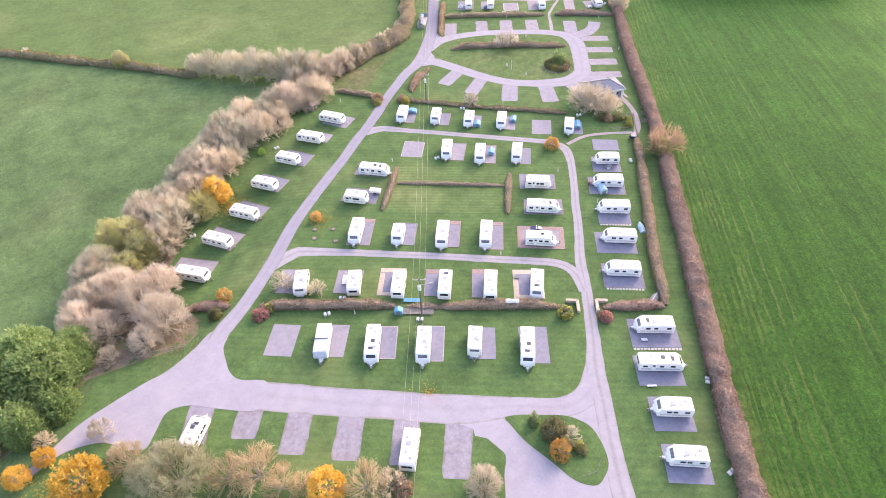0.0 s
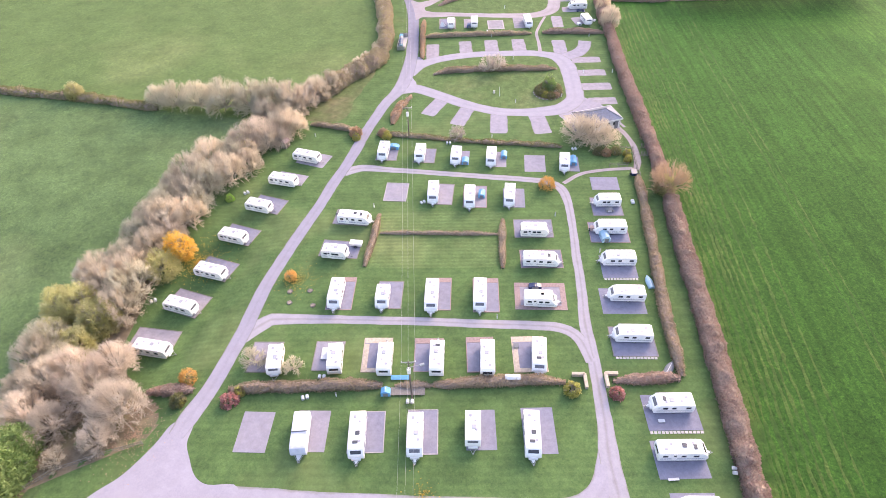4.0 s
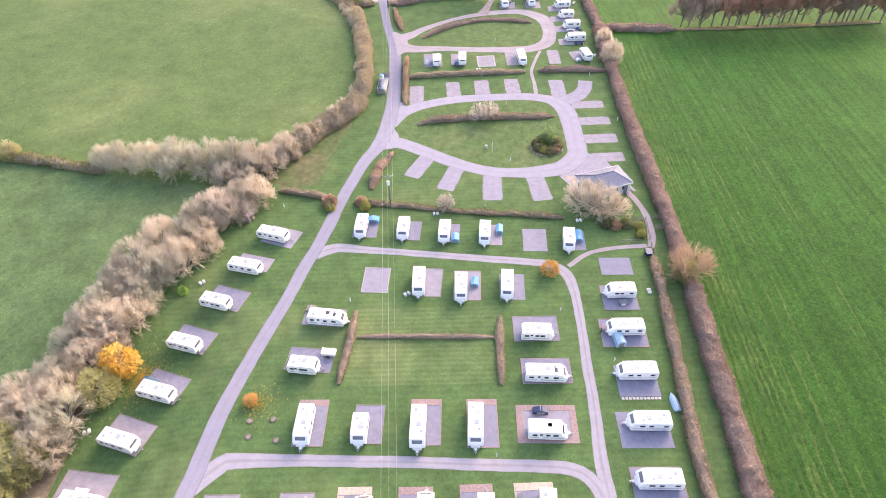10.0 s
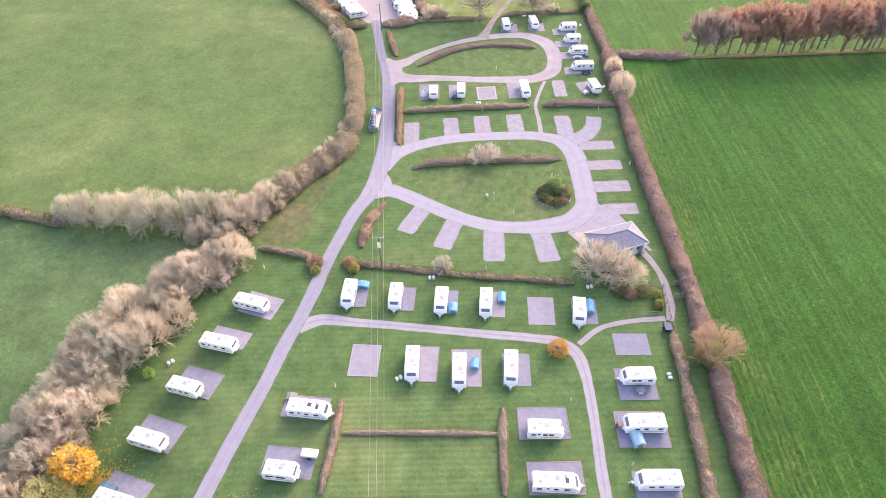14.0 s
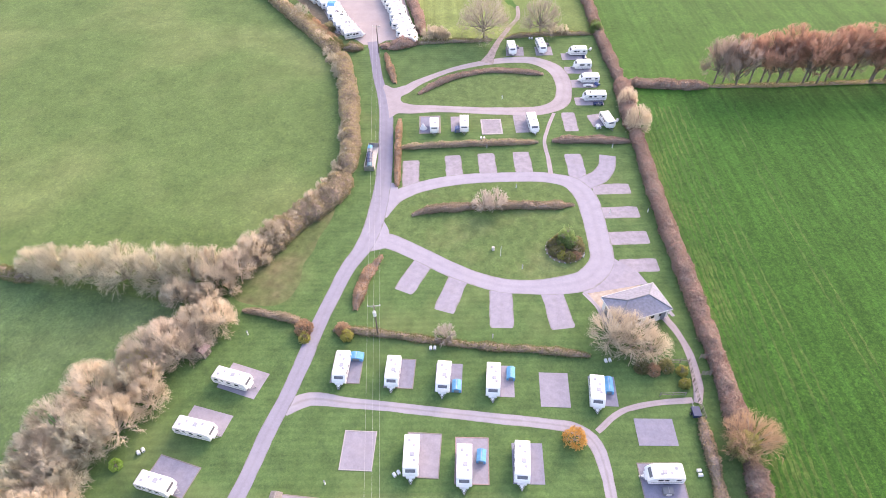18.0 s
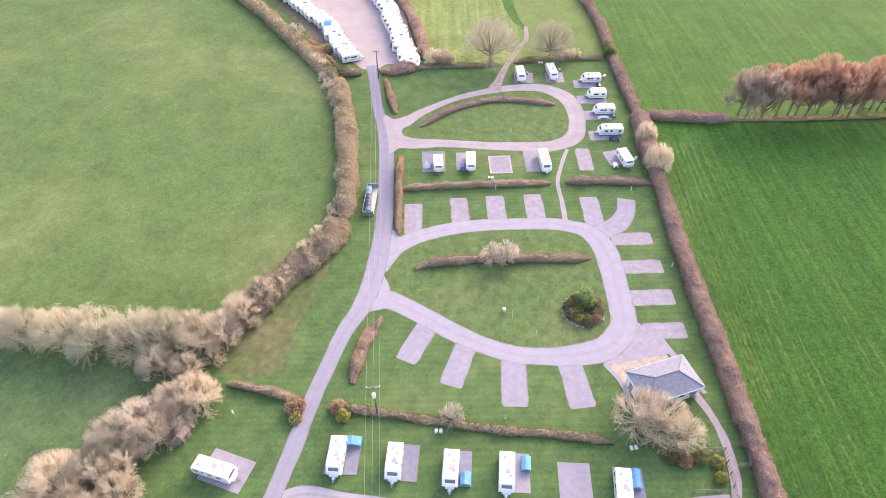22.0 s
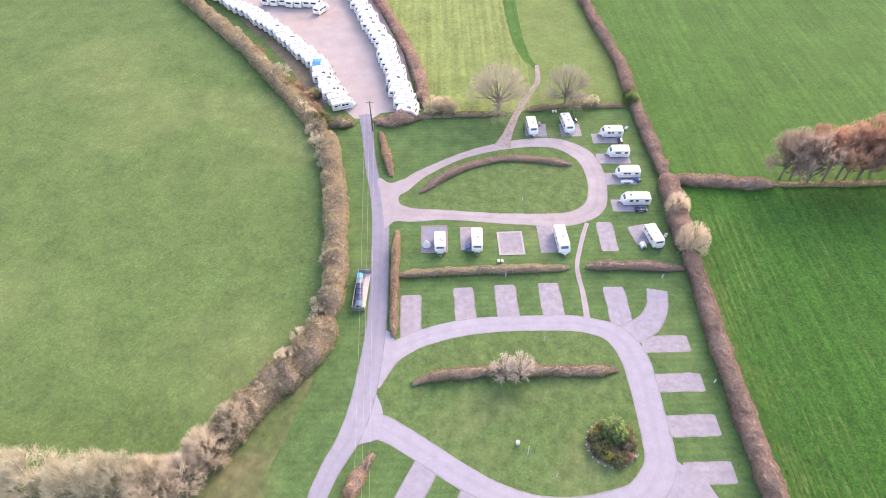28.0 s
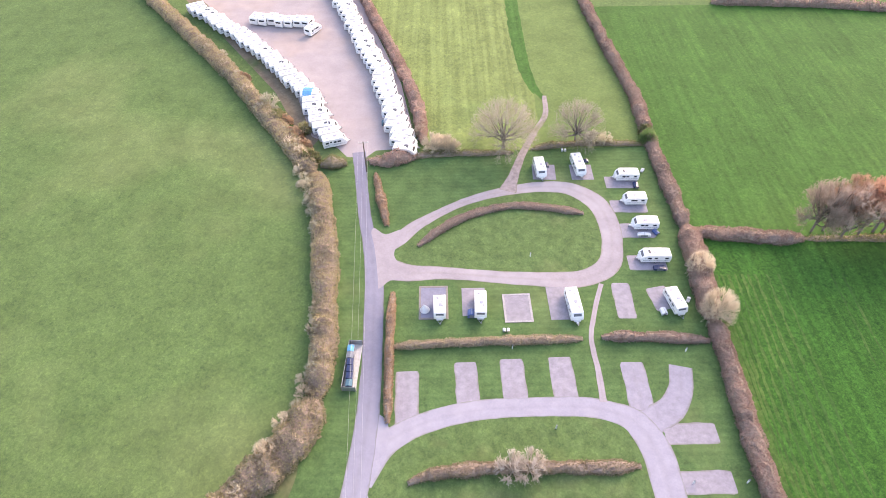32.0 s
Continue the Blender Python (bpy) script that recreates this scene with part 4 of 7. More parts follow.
    for s in (-1, 1):
        for k, (wx, ww) in enumerate(((h - 1.75, 0.85), (0.0, 0.7), (-h + 0.95, 0.8))):
            win = part("window", block(wx, s * (W / 2 + 0.004), 1.62, ww * 0.8, 0.03, 0.40, 0.012), glass, c)
            part("window_frame", block(wx, s * (W / 2 + 0.001), 1.62, ww * 0.8 + 0.08, 0.018, 0.50, 0.006), GREY_PLASTIC, win)
        for zz, hh in ((0.85, 0.09), (1.05, 0.04)):
            part("stripe", block(-0.1, s * (W / 2 + 0.002), zz, L - 0.9, 0.012, hh), STRIPE if style != 3 else BLUE_STRIPE, c)
    part("awning_rail", block(0, -W / 2 - 0.005, 2.42, L - 1.4, 0.03, 0.03), STEEL, c)
    door = part("door", block(-h * 0.38 + 0.1, -W / 2 - 0.004, 1.38, 0.62, 0.035, 1.72, 0.01), WHITE, c)
    part("door_handle", block(-h * 0.38 + 0.32, -W / 2 - 0.03, 1.3, 0.12, 0.04, 0.05, 0.01), GREY_PLASTIC, door)
    part("door_window", block(-h * 0.38 + 0.1, -W / 2 - 0.025, 1.8, 0.38, 0.01, 0.4), glass, door)
    # front window on the slope, rear window
    if style in (0, 2, 3):
        a, b = Vector((h - 0.18, 0, 1.52)), Vector((h - 0.72, 0, 2.21))
    elif style == 5:
        a, b = Vector((h - 0.40, 0, 1.31)), Vector((h - 0.90, 0, 1.84))
    else:
        a, b = Vector((h - 0.12, 0, 1.62)), Vector((h - 0.33, 0, 2.25))
    mid, d = (a + b) / 2, (b - a)
    tilt = math.degrees(math.atan2(d.z, d.x))
    bm = block(0, 0, 0, d.length * 0.62, 1.45, 0.03, 0.012)
    bm.transform(Matrix.Translation(mid + Vector((d.z, 0, -d.x)).normalized() * 0.012) @ pose(0, 0, 0, 0, -tilt, 0))
    part("front_window", bm, glass if style in (3, 5) else CURTAIN, c)
    part("rear_window", block(-h + 0.03, 0, 1.75, 0.05, 1.4, 0.5, 0.012), glass, c)
    if style != 5:
        part("gas_locker", block(h + 0.02, 0, 0.72, 0.3, 1.3, 0.46, 0.06), WHITE_PLASTIC, c)
    # roof fittings
    part("rooflight", block(0.25, 0.15, zr + 0.05, 0.62, 0.62, 0.1, 0.03), DARKVENT if style in (3, 5) else VENT, c)
    part("roof_vent", block(-h + 1.1, -0.35, zr + 0.04, 0.4, 0.4, 0.08, 0.03), VENT, c)
    part("roof_vent", block(h - 1.9, 0.5, zr + 0.03, 0.36, 0.36, 0.07, 0.03), VENT, c)
    part("roof_vent", block(-h + 1.9, 0.35, zr + 0.03, 0.30, 0.30, 0.06, 0.02), VENT, c)
    part("flue", rod(bmesh.new(), (-h * 0.3, 0.75, zr - 0.05), (-h * 0.3, 0.75, zr + 0.16), 0.06, sides=8), WHITE_PLASTIC, c)
    if style in (2, 3):
        part("roof_hatch", block(h - 1.75, -0.1, zr + 0.04, 0.45, 0.75, 0.09, 0.03), DARKVENT, c)
    if style == 2:
        for s in (-1, 1):
            bm = prism(bmesh.new(), [(h - 2.1, 1.2), (h - 0.9, 1.62), (h - 0.65, 1.85), (h - 1.2, 1.45), (h - 2.1, 1.32)], s * (W / 2) - 0.008, s * (W / 2) + 0.008)
            part("swoosh", bm, STRIPE, c, "dark sweeping decal")
    return c


made_caravans = {}
LOOKS = ("white touring caravan with raked front window on a pitch", "cream touring caravan with an upright front on a pitch",
         "white touring caravan with dark sweeping decals on a pitch", "long white twin-axle caravan with a blue stripe on a pitch",
         "caravan under a grey weatherproof cover on a pitch", "white motorhome-shaped van with dark windscreen on a pitch")


def park_caravan(x, y, heading, length, style, group="pitched caravans", label=""):
    k = 1.0 if y > 227 else 0.89 if y > 180 else 0.93 if y > 105 else 0.96        # the smaller vans stand further along the site
    key = (round((length / k - 0.2) * 2.5) / 2.5, style, group, label)
    m = pose(x, y, 0.06 + level(x, y), 0, 0, heading)
    if key in made_caravans:
        ob = copy_thing(made_caravans[key], m)
    else:
        ob = made_caravans[key] = caravan_at(m, key[0], style, label or LOOKS[style], group)
    ob.scale = (k, k, k * 0.87)
    return ob


for x, y, heading, length, style in (
    (-18.89, 58.19, -86.5, 6.4, 4), (-11.15, 57.91, -87.5, 6.8, 3), (-3.35, 57.92, -89.4, 6.2, 0), (4.40, 58.80, -91.3, 5.0, 1), (12.29, 57.99, -92.2, 6.6, 3),
    (-24.88, 70.39, -84.3, 5.2, 1), (-15.91, 70.62, 93.7, 5.2, 1), (-8.42, 70.66, 89.7, 5.8, 0), (-0.67, 70.79, 88.8, 6.2, 2), (6.84, 70.51, 87.9, 6.2, 1), (14.50, 70.91, -95.0, 6.0, 2),
    (-17.57, 83.74, -92.2, 5.9, 0), (-9.79, 82.91, -92.1, 4.6, 0), (-1.76, 83.06, -92.0, 6.2, 0), (6.13, 83.20, -92.9, 6.3, 0)):
    park_caravan(x, y, heading, length, style)
for x, y, heading, length, style in (
    (15.86, 82.11, -3.7, 5.4, 5), (16.37, 98.82, -2.6, 5.0, 1), (16.81, 91.25, -3.6, 6.3, 2), (-16.75, 102.78, -8.1, 6.2, 3), (-19.17, 93.64, -8.0, 4.8, 1),
    (-2.14, 110.21, -91.7, 5.8, 0), (4.93, 108.68, -92.6, 5.8, 0), (12.65, 109.03, -95.5, 5.6, 0), (-13.03, 124.54, -94.6, 5.4, 0), (-5.22, 123.61, -94.6, 4.9, 0), (2.35, 122.48, -95.5, 5.2, 0),
    (9.69, 121.84, -95.5, 5.4, 0), (24.56, 119.50, -97.4, 5.2, 0)):
    park_caravan(x, y, heading, length, style)
for x, y, heading, length, style in (
    (-29.15, 122.89, -18.0, 6.0, 1), (-32.58, 114.89, -14.9, 6.0, 1), (-35.83, 107.12, -16.8, 5.5, 1), (-38.91, 99.08, -16.8, 5.6, 1), (-40.90, 90.67, -16.7, 5.9, 1), (-43.96, 83.10, -17.7, 6.0, 1),
    (-45.83, 74.38, -10.9, 6.5, 1), (31.11, 107.02, 179.1, 5.2, 0), (30.20, 99.35, 179.1, 5.8, 0), (30.16, 91.27, 179.0, 5.9, 0), (29.92, 83.10, 178.0, 5.8, 0), (29.18, 74.85, 177.9, 5.9, 0),
    (31.96, 62.65, 180.6, 6.0, 2), (31.39, 55.61, 0.5, 6.8, 3)):
    park_caravan(x, y, heading, length, style)
for x, y, heading, length, style in (
    (31.68, 48.06, 179.3, 5.3, 0), (31.87, 40.82, 178.1, 5.1, 0), (-33.41, 42.18, 83.1, 5.0, 3), (-3.95, 40.71, 87.1, 5.8, 1), (1.12, 187.65, -89.6, 4.5, 1), (7.78, 188.11, -91.7, 5.3, 1),
    (23.0, 188.0, -86.5, 6.4, 0), (39.7, 188.5, -79.5, 5.2, 1), (38.7, 198.4, 179, 5.4, 2), (38.9, 206.4, 179, 4.9, 0), (38.4, 213.0, 179, 4.6, 0), (38.3, 219.9, 179, 4.9, 2),
    (21.4, 222.4, -86.5, 5.1, 0), (29.2, 223.2, -84, 5.8, 0)):
    park_caravan(x, y, heading, length, style)

# the storage yard: two packed lines and a short row
rng = random.Random(5)
YARD = "white caravan packed in a line of stored caravans"


def yard_line(pts, gap, head, side):
    line = curve_points(pts, 0.1)
    run = np.r_[0, np.cumsum(np.linalg.norm(np.diff(line, axis=0), axis=1))]
    across = sides_of(line)
    for s in np.arange(0, run[-1], gap):
        i = int(np.searchsorted(run, s))
        x, y = line[min(i, len(line) - 1)]
        n = across[min(i, len(line) - 1)] * side
        heading = math.degrees(math.atan2(n[1], n[0])) * 0.55 + head * 0.45 + rng.uniform(-4, 4)
        length = rng.choice((4.8, 5.2, 5.6, 6.0))
        j = rng.uniform(-0.35, 0.35)
        park_caravan(x + n[0] * j, y + n[1] * j, heading, length, rng.choice((0, 1, 1, 3)), "stored caravans", YARD)


yard_line([(-21.0, 231.6), (-23.4, 236), (-24.9, 239.7), (-26.6, 243.5), (-28.1, 247.4), (-29.9, 251.4), (-34.4, 257.1), (-39, 263.1), (-43.8, 269.4), (-50.7, 277.2), (-56.5, 282.6), (-66, 292)], 2.6, 5, -1)
yard_line([(-5.8, 228.3), (-7.3, 235.6), (-9.2, 243), (-10.9, 250.9), (-12.8, 259.4), (-15.2, 265.5), (-18.2, 273.5), (-21.2, 282), (-24.6, 292), (-28.4, 304)], 2.6, 172, 1)
for i in range(7):
    park_caravan(-47.6 + 2.35 * i, 285.0 - 0.35 * i + rng.uniform(-0.5, 0.5), 74 + 5 * (i % 3), 4.4, 1, "stored caravans", YARD)
park_caravan(-31.6, 279.2, 60, 5.2, 0, "stored caravans", YARD)


# ---- hedges ----
def cards(points, normals, size, rng, stretch=2.2, loose=0.7):
    """Small leaf or twig blades at the points, leaning out along the normals."""
    n = len(points)
    d = normals + rng.normal(0, loose, (n, 3))
    d /= np.maximum(np.linalg.norm(d, axis=1, keepdims=True), 1e-6)
    side = np.cross(d, rng.normal(0, 1, (n, 3)))
    side /= np.maximum(np.linalg.norm(side, axis=1, keepdims=True), 1e-6)
    s = size * rng.uniform(0.6, 1.4, (n, 1))
    a, b, c, e = points - side * s / 2, points + side * s / 2, points + d * s * stretch + side * s * 0.28, points + d * s * stretch - side * s * 0.28
    verts = np.stack([a, b, c, e], 1).reshape(-1, 3)
    return verts, np.arange(4 * n).reshape(-1, 4)


def mesh_arrays(name, verts, faces):
    me = bpy.data.meshes.new(name)
    me.from_pydata(verts.tolist(), [], faces.tolist())
    return me


hedge_count = [0]


def hedge(pts, width, height, material, label, density=16, size=0.20, lumps=0.5, name="hedge"):
    """A lumpy hedge along points of (x, y): a dark core under a coat of twigs."""
    density, size = density * 2.1, size * 0.68
    hedge_count[0] += 1
    seed = hedge_count[0] * 7.3
    rng = np.random.default_rng(hedge_count[0])
    line = curve_points([(x, y) for x, y in pts], 0.7)
    across = sides_of(line)
    prof = [(-0.5, 0.0), (-0.52, 0.45), (-0.40, 0.82), (-0.15, 0.98), (0.15, 0.98), (0.40, 0.82), (0.52, 0.45), (0.5, 0.0)]
    k = len(prof)
    grid = []
    for i, (x, y) in enumerate(line):
        f = 1 + lumps * noise.noise((x * 0.35, y * 0.35, seed)) + lumps * 0.6 * noise.noise((x * 1.1, y * 1.1, seed))
        g = 1 + lumps * 0.8 * noise.noise((x * 0.3, y * 0.3, seed + 50))
        end = min(1.0, (min(i, len(line) - 1 - i) + 1.0) / 5.0) ** 0.6
        row = []
        for u, v in prof:
            q = 1 + 0.3 * noise.noise((x * 1.3 + u * 3, y * 1.3, v * 3 + seed))
            row.append((x + across[i, 0] * u * width * g * q * end, y + across[i, 1] * u * width * g * q * end, max(0.0, v * height * f * q * end)))
        grid.append(row)
    grid = np.array(grid)
    n = len(grid)
    idx = np.arange(n * k).reshape(n, k)
    faces = np.stack([idx[:-1, :-1], idx[:-1, 1:], idx[1:, 1:], idx[1:, :-1]], -1).reshape(-1, 4)
    verts = grid.reshape(-1, 3)
    base = thing(name, label, "hedge", group="hedges")
    flat = verts.copy()
    c0 = np.repeat(line, k, 0)
    flat[:, :2] = c0 + (flat[:, :2] - c0) * 0.86
    flat[:, 2] *= 0.8
    flat[:, 2] += dip(flat[:, 0], flat[:, 1])
    part("core", mesh_arrays("core", flat, faces), CORE, base)
    quads = verts[faces]
    nrm = np.cross(quads[:, 2] - quads[:, 0], quads[:, 3] - quads[:, 1])
    area = np.linalg.norm(nrm, axis=1) / 2
    nrm /= np.maximum(np.linalg.norm(nrm, axis=1, keepdims=True), 1e-6)
    out = quads.mean(1)
    mid = (quads.mean(1) * [1, 1, 0]).copy()
    centre = np.repeat((line[:-1] + line[1:]) / 2, k - 1, 0)
    flip = ((out[:, :2] - centre) * nrm[:, :2]).sum(1) + (out[:, 2] - height * 0.3) * nrm[:, 2] < 0
    nrm[flip] *= -1
    count = int(area.sum() * density)
    pick = rng.choice(len(quads), count, p=area / area.sum())
    uv = rng.uniform(0, 1, (count, 2, 1))
    q = quads[pick]
    pos = (q[:, 0] * (1 - uv[:, 0]) + q[:, 1] * uv[:, 0]) * (1 - uv[:, 1]) + (q[:, 3] * (1 - uv[:, 0]) + q[:, 2] * uv[:, 0]) * uv[:, 1]
    pos -= nrm[pick] * rng.uniform(0.0, 0.25, (count, 1)) * size * 2
    v, f = cards(pos, nrm[pick], size, rng)
    v[:, 2] = np.maximum(v[:, 2], 0.01) + dip(v[:, 0], v[:, 1])
    part("foliage", mesh_arrays("foliage", v, f), material, base)
    return base


EAST = "tall clipped brown field hedge beside the green field"
hedge([(38.91, 21.77), (38.74, 35.72), (39.04, 46.64), (39.70, 57.56), (40.62, 69.50), (41.59, 84.45), (42.44, 99.41), (43.22, 109.39)], 2.7, 2.2, HEDGE_BROWN, EAST, 22, 0.165, 0.32)
hedge([(43.22, 109.39), (43.69, 121.37), (43.97, 134.33), (43.97, 149.28), (44.19, 164.19), (44.75, 176.08), (45.0, 184.98)], 2.6, 2.1, HEDGE_BROWN, EAST, 22, 0.165, 0.32)
hedge([(44.75, 184.98), (45.56, 194.81), (46.13, 205.61)], 3.4, 2.8, HEDGE_BROWN, EAST, 20, 0.17, 0.35)
hedge([(46.13, 205.61), (45.97, 218.36), (45.63, 233.02), (45.95, 246.59), (44.82, 259.24), (43.35, 273.80), (42.01, 291.17), (39.81, 316.19)], 2.5, 1.9, HEDGE_BROWN, EAST, 12, 0.21, 0.35)
hedge([(46.71, 204.60), (54.02, 203.65), (61.83, 202.69), (66.83, 202.89)], 2.4, 1.7, HEDGE_BROWN, "low brown field hedge running to the wood", 14)
hedge([(66.83, 202.89), (88.83, 202.89), (123.84, 203.86)], 1.6, 0.35, HEDGE_GREEN, "low grassy bank beneath the wood", 12)
hedge([(77.32, 293.31), (106.16, 291.09), (131.88, 286.82)], 2.4, 2.0, HEDGE_BROWN, "far brown field hedge", 6, 0.3)
hedge([(38.6, 115.6), (38.1, 108), (37.2, 98.4), (36.4, 90.1), (35.7, 83.4), (35.2, 77.3), (35.0, 72.3), (34.9, 67.65)], 1.5, 1.5, HEDGE_TAWNY, "clipped brown-green hedge behind the pitches", 20, 0.16)
hedge([(34.59, 67.26), (29.30, 67.08), (24.78, 66.88)], 1.4, 1.3, HEDGE_BROWN, "clipped brown hedge across the lawn", 22, 0.16)
hedge([(-30.98, 65.74), (-23.80, 65.97), (-16.86, 66.20), (-8.55, 66.33)], 1.5, 1.35, HEDGE_TAWNY, "clipped brown hedge between two pitch rows", 24, 0.15)
hedge([(-6.73, 66.31), (-2.29, 66.37), (-1.29, 66.36)], 1.2, 0.7, HEDGE_TAWNY, "gap in the hedge filled with low growth", 22, 0.14)
hedge([(-1.29, 66.36), (3.53, 66.60), (9.22, 66.93), (14.50, 66.95), (17.97, 66.70)], 1.5, 1.3, HEDGE_TAWNY, "clipped brown-green hedge between two pitch rows", 24, 0.15)
hedge([(-43.88, 66.35), (-36.13, 65.78)], 1.6, 1.3, HEDGE_BROWN, "short brown hedge joining the tree belt", 22, 0.16)
hedge([(-11.71, 99.48), (-0.49, 99.14), (10.24, 98.78)], 0.75, 0.6, HEDGE_TAWNY, "low thin hedge across the central lawn", 26, 0.12)
hedge([(-12.23, 104.76), (-12.82, 97.99), (-13.72, 90.75)], 1.0, 0.95, HEDGE_TAWNY, "low hedge at the side of the central lawn", 26, 0.13)
hedge([(11.01, 102.86), (10.55, 96.88), (10.28, 90.02)], 1.0, 0.95, HEDGE_TAWNY, "low hedge at the side of the central lawn", 26, 0.13)
hedge([(-15.29, 132.17), (-11.28, 131.95), (-5.68, 130.93), (2.79, 129.38), (10.23, 128.23), (17.82, 127.47), (24.99, 126.29)], 1.2, 0.65, HEDGE_GREEN, "low wild green-brown hedge behind the pitch row", 22, 0.17, 0.8)
hedge([(-30.85, 136.66), (-24.27, 135.02), (-19.12, 133.39)], 1.2, 1.1, HEDGE_MIX, "low hedge between verge and pitches", 22, 0.15)
hedge([(-8.3, 148.4), (-10.2, 145.2), (-11.3, 141.5), (-12.1, 136.2)], 1.9, 1.0, HEDGE_RUST, "rust-brown clipped hedge beside the lane", 22, 0.16, 0.85)
hedge([(-3.3, 159.2), (-0.7, 160.1), (4.4, 160.8), (9.5, 161.1), (16.3, 161.0), (24, 161.0), (28.2, 161.2)], 1.6, 1.0, HEDGE_TAWNY, "clipped brown hedge on the loop lawn", 24, 0.15, 0.7)
hedge([(-6.31, 180.63), (6.03, 181.22), (23.62, 181.75)], 1.2, 1.1, HEDGE_MIX, "clipped brown-green hedge between the lawns", 24, 0.15)
hedge([(26.57, 181.97), (35.39, 181.73), (43.39, 181.07)], 1.5, 1.3, HEDGE_BROWN, "clipped brown hedge between the lawns", 24, 0.15)
hedge([(-6.69, 191.54), (-6.74, 184.27), (-6.69, 178.42), (-6.40, 167.73)], 1.1, 1.2, HEDGE_RUST, "rust-brown clipped hedge beside the lane", 26, 0.15, 0.55)
hedge([(-2.76, 202.03), (2.02, 206.42), (8.40, 210.34), (17.06, 212.04), (28.35, 209.92)], 1.3, 0.9, HEDGE_BROWN, "low curved hedge on the north lawn", 26, 0.14)
hedge([(-11.57, 222.09), (-9.73, 213.03), (-8.49, 207.13)], 1.4, 1.1, HEDGE_RUST, "rust-coloured clipped hedge beside the lane", 26, 0.15, 0.55)
hedge([(-23.01, 224.65), (-17.64, 225.26)], 3.0, 2.2, HEDGE_GREEN, "dark green-brown scrub at the yard entrance", 16, 0.18)
hedge([(-13.81, 226.43), (-8.36, 226.12), (-0.31, 227.81), (6.72, 227.91), (16.73, 228.27)], 1.5, 0.75, HEDGE_GREEN, "low wild hedge along the yard and meadow edge", 16, 0.18)
hedge([(20.33, 229.29), (26.72, 230.56), (34.38, 230.94), (44.59, 230.55)], 1.5, 0.8, HEDGE_GREEN, "low wild hedge along the meadow edge", 16, 0.18)
hedge([(-2.11, 231.50), (-3.88, 245.66), (-9.42, 266.12), (-16.35, 286.83), (-20.08, 299.33), (-26.26, 317.99)], 2.2, 1.9, HEDGE_BROWN, "wild brown hedge beside the storage yard", 12, 0.22, 0.6)
hedge([(-13.00, 225.28), (-8.36, 225.91), (-3.32, 227.53)], 3.2, 1.7, HEDGE_BROWN, "wild brown scrub at the yard entrance", 14, 0.2, 0.7)
WEST = "tall wild hedge of brown thorn between field and park"
hedge([(-88, 309), (-66, 281), (-54, 266), (-45, 253.6), (-38.2, 243.4), (-31.6, 233.8), (-27.5, 227.2), (-24, 221.5)], 3.6, 2.2, HEDGE_OLIVE, WEST, 12, 0.24, 0.3)
hedge([(-24, 221.5), (-22.4, 218), (-20.7, 209.7), (-19.2, 201.1), (-18.2, 193.2), (-17.4, 186), (-16.9, 180), (-17.1, 171.6)], 3.8, 2.3, HEDGE_OLIVE, WEST, 15, 0.21, 0.28)
hedge([(-17.04, 171.59), (-19.29, 164.84), (-23.87, 159.33), (-28.15, 153.19), (-32.54, 146.15)], 5.2, 2.6, HEDGE_OLIVE, WEST, 15, 0.21, 0.28)
hedge([(-161.5, 164.2), (-127.77, 157.68), (-106.94, 153.18), (-85.32, 148.90), (-68.80, 144.42)], 2.2, 1.5, HEDGE_GREEN, "dark low hedge between two pastures", 9, 0.26)


# ---- trees and shrubs ----
def tube(verts, faces, a, b, r0, r1, sides=5):
    d = b - a
    u = np.cross(d, [0.3, 0.2, 1.0] if abs(d[2]) < 0.9 * np.linalg.norm(d) else [1.0, 0.1, 0.0])
    u /= np.linalg.norm(u)
    w = np.cross(d, u)
    w /= np.linalg.norm(w)
    s = len(verts)
    for p, r in ((a, r0), (b, r1)):
        for i in range(sides):
            t = 2 * math.pi * i / sides
            verts.append(p + r * (math.cos(t) * u + math.sin(t) * w))
    for i in range(sides):
        j = (i + 1) % sides
        faces.append((s + i, s + j, s + sides + j, s + sides + i))


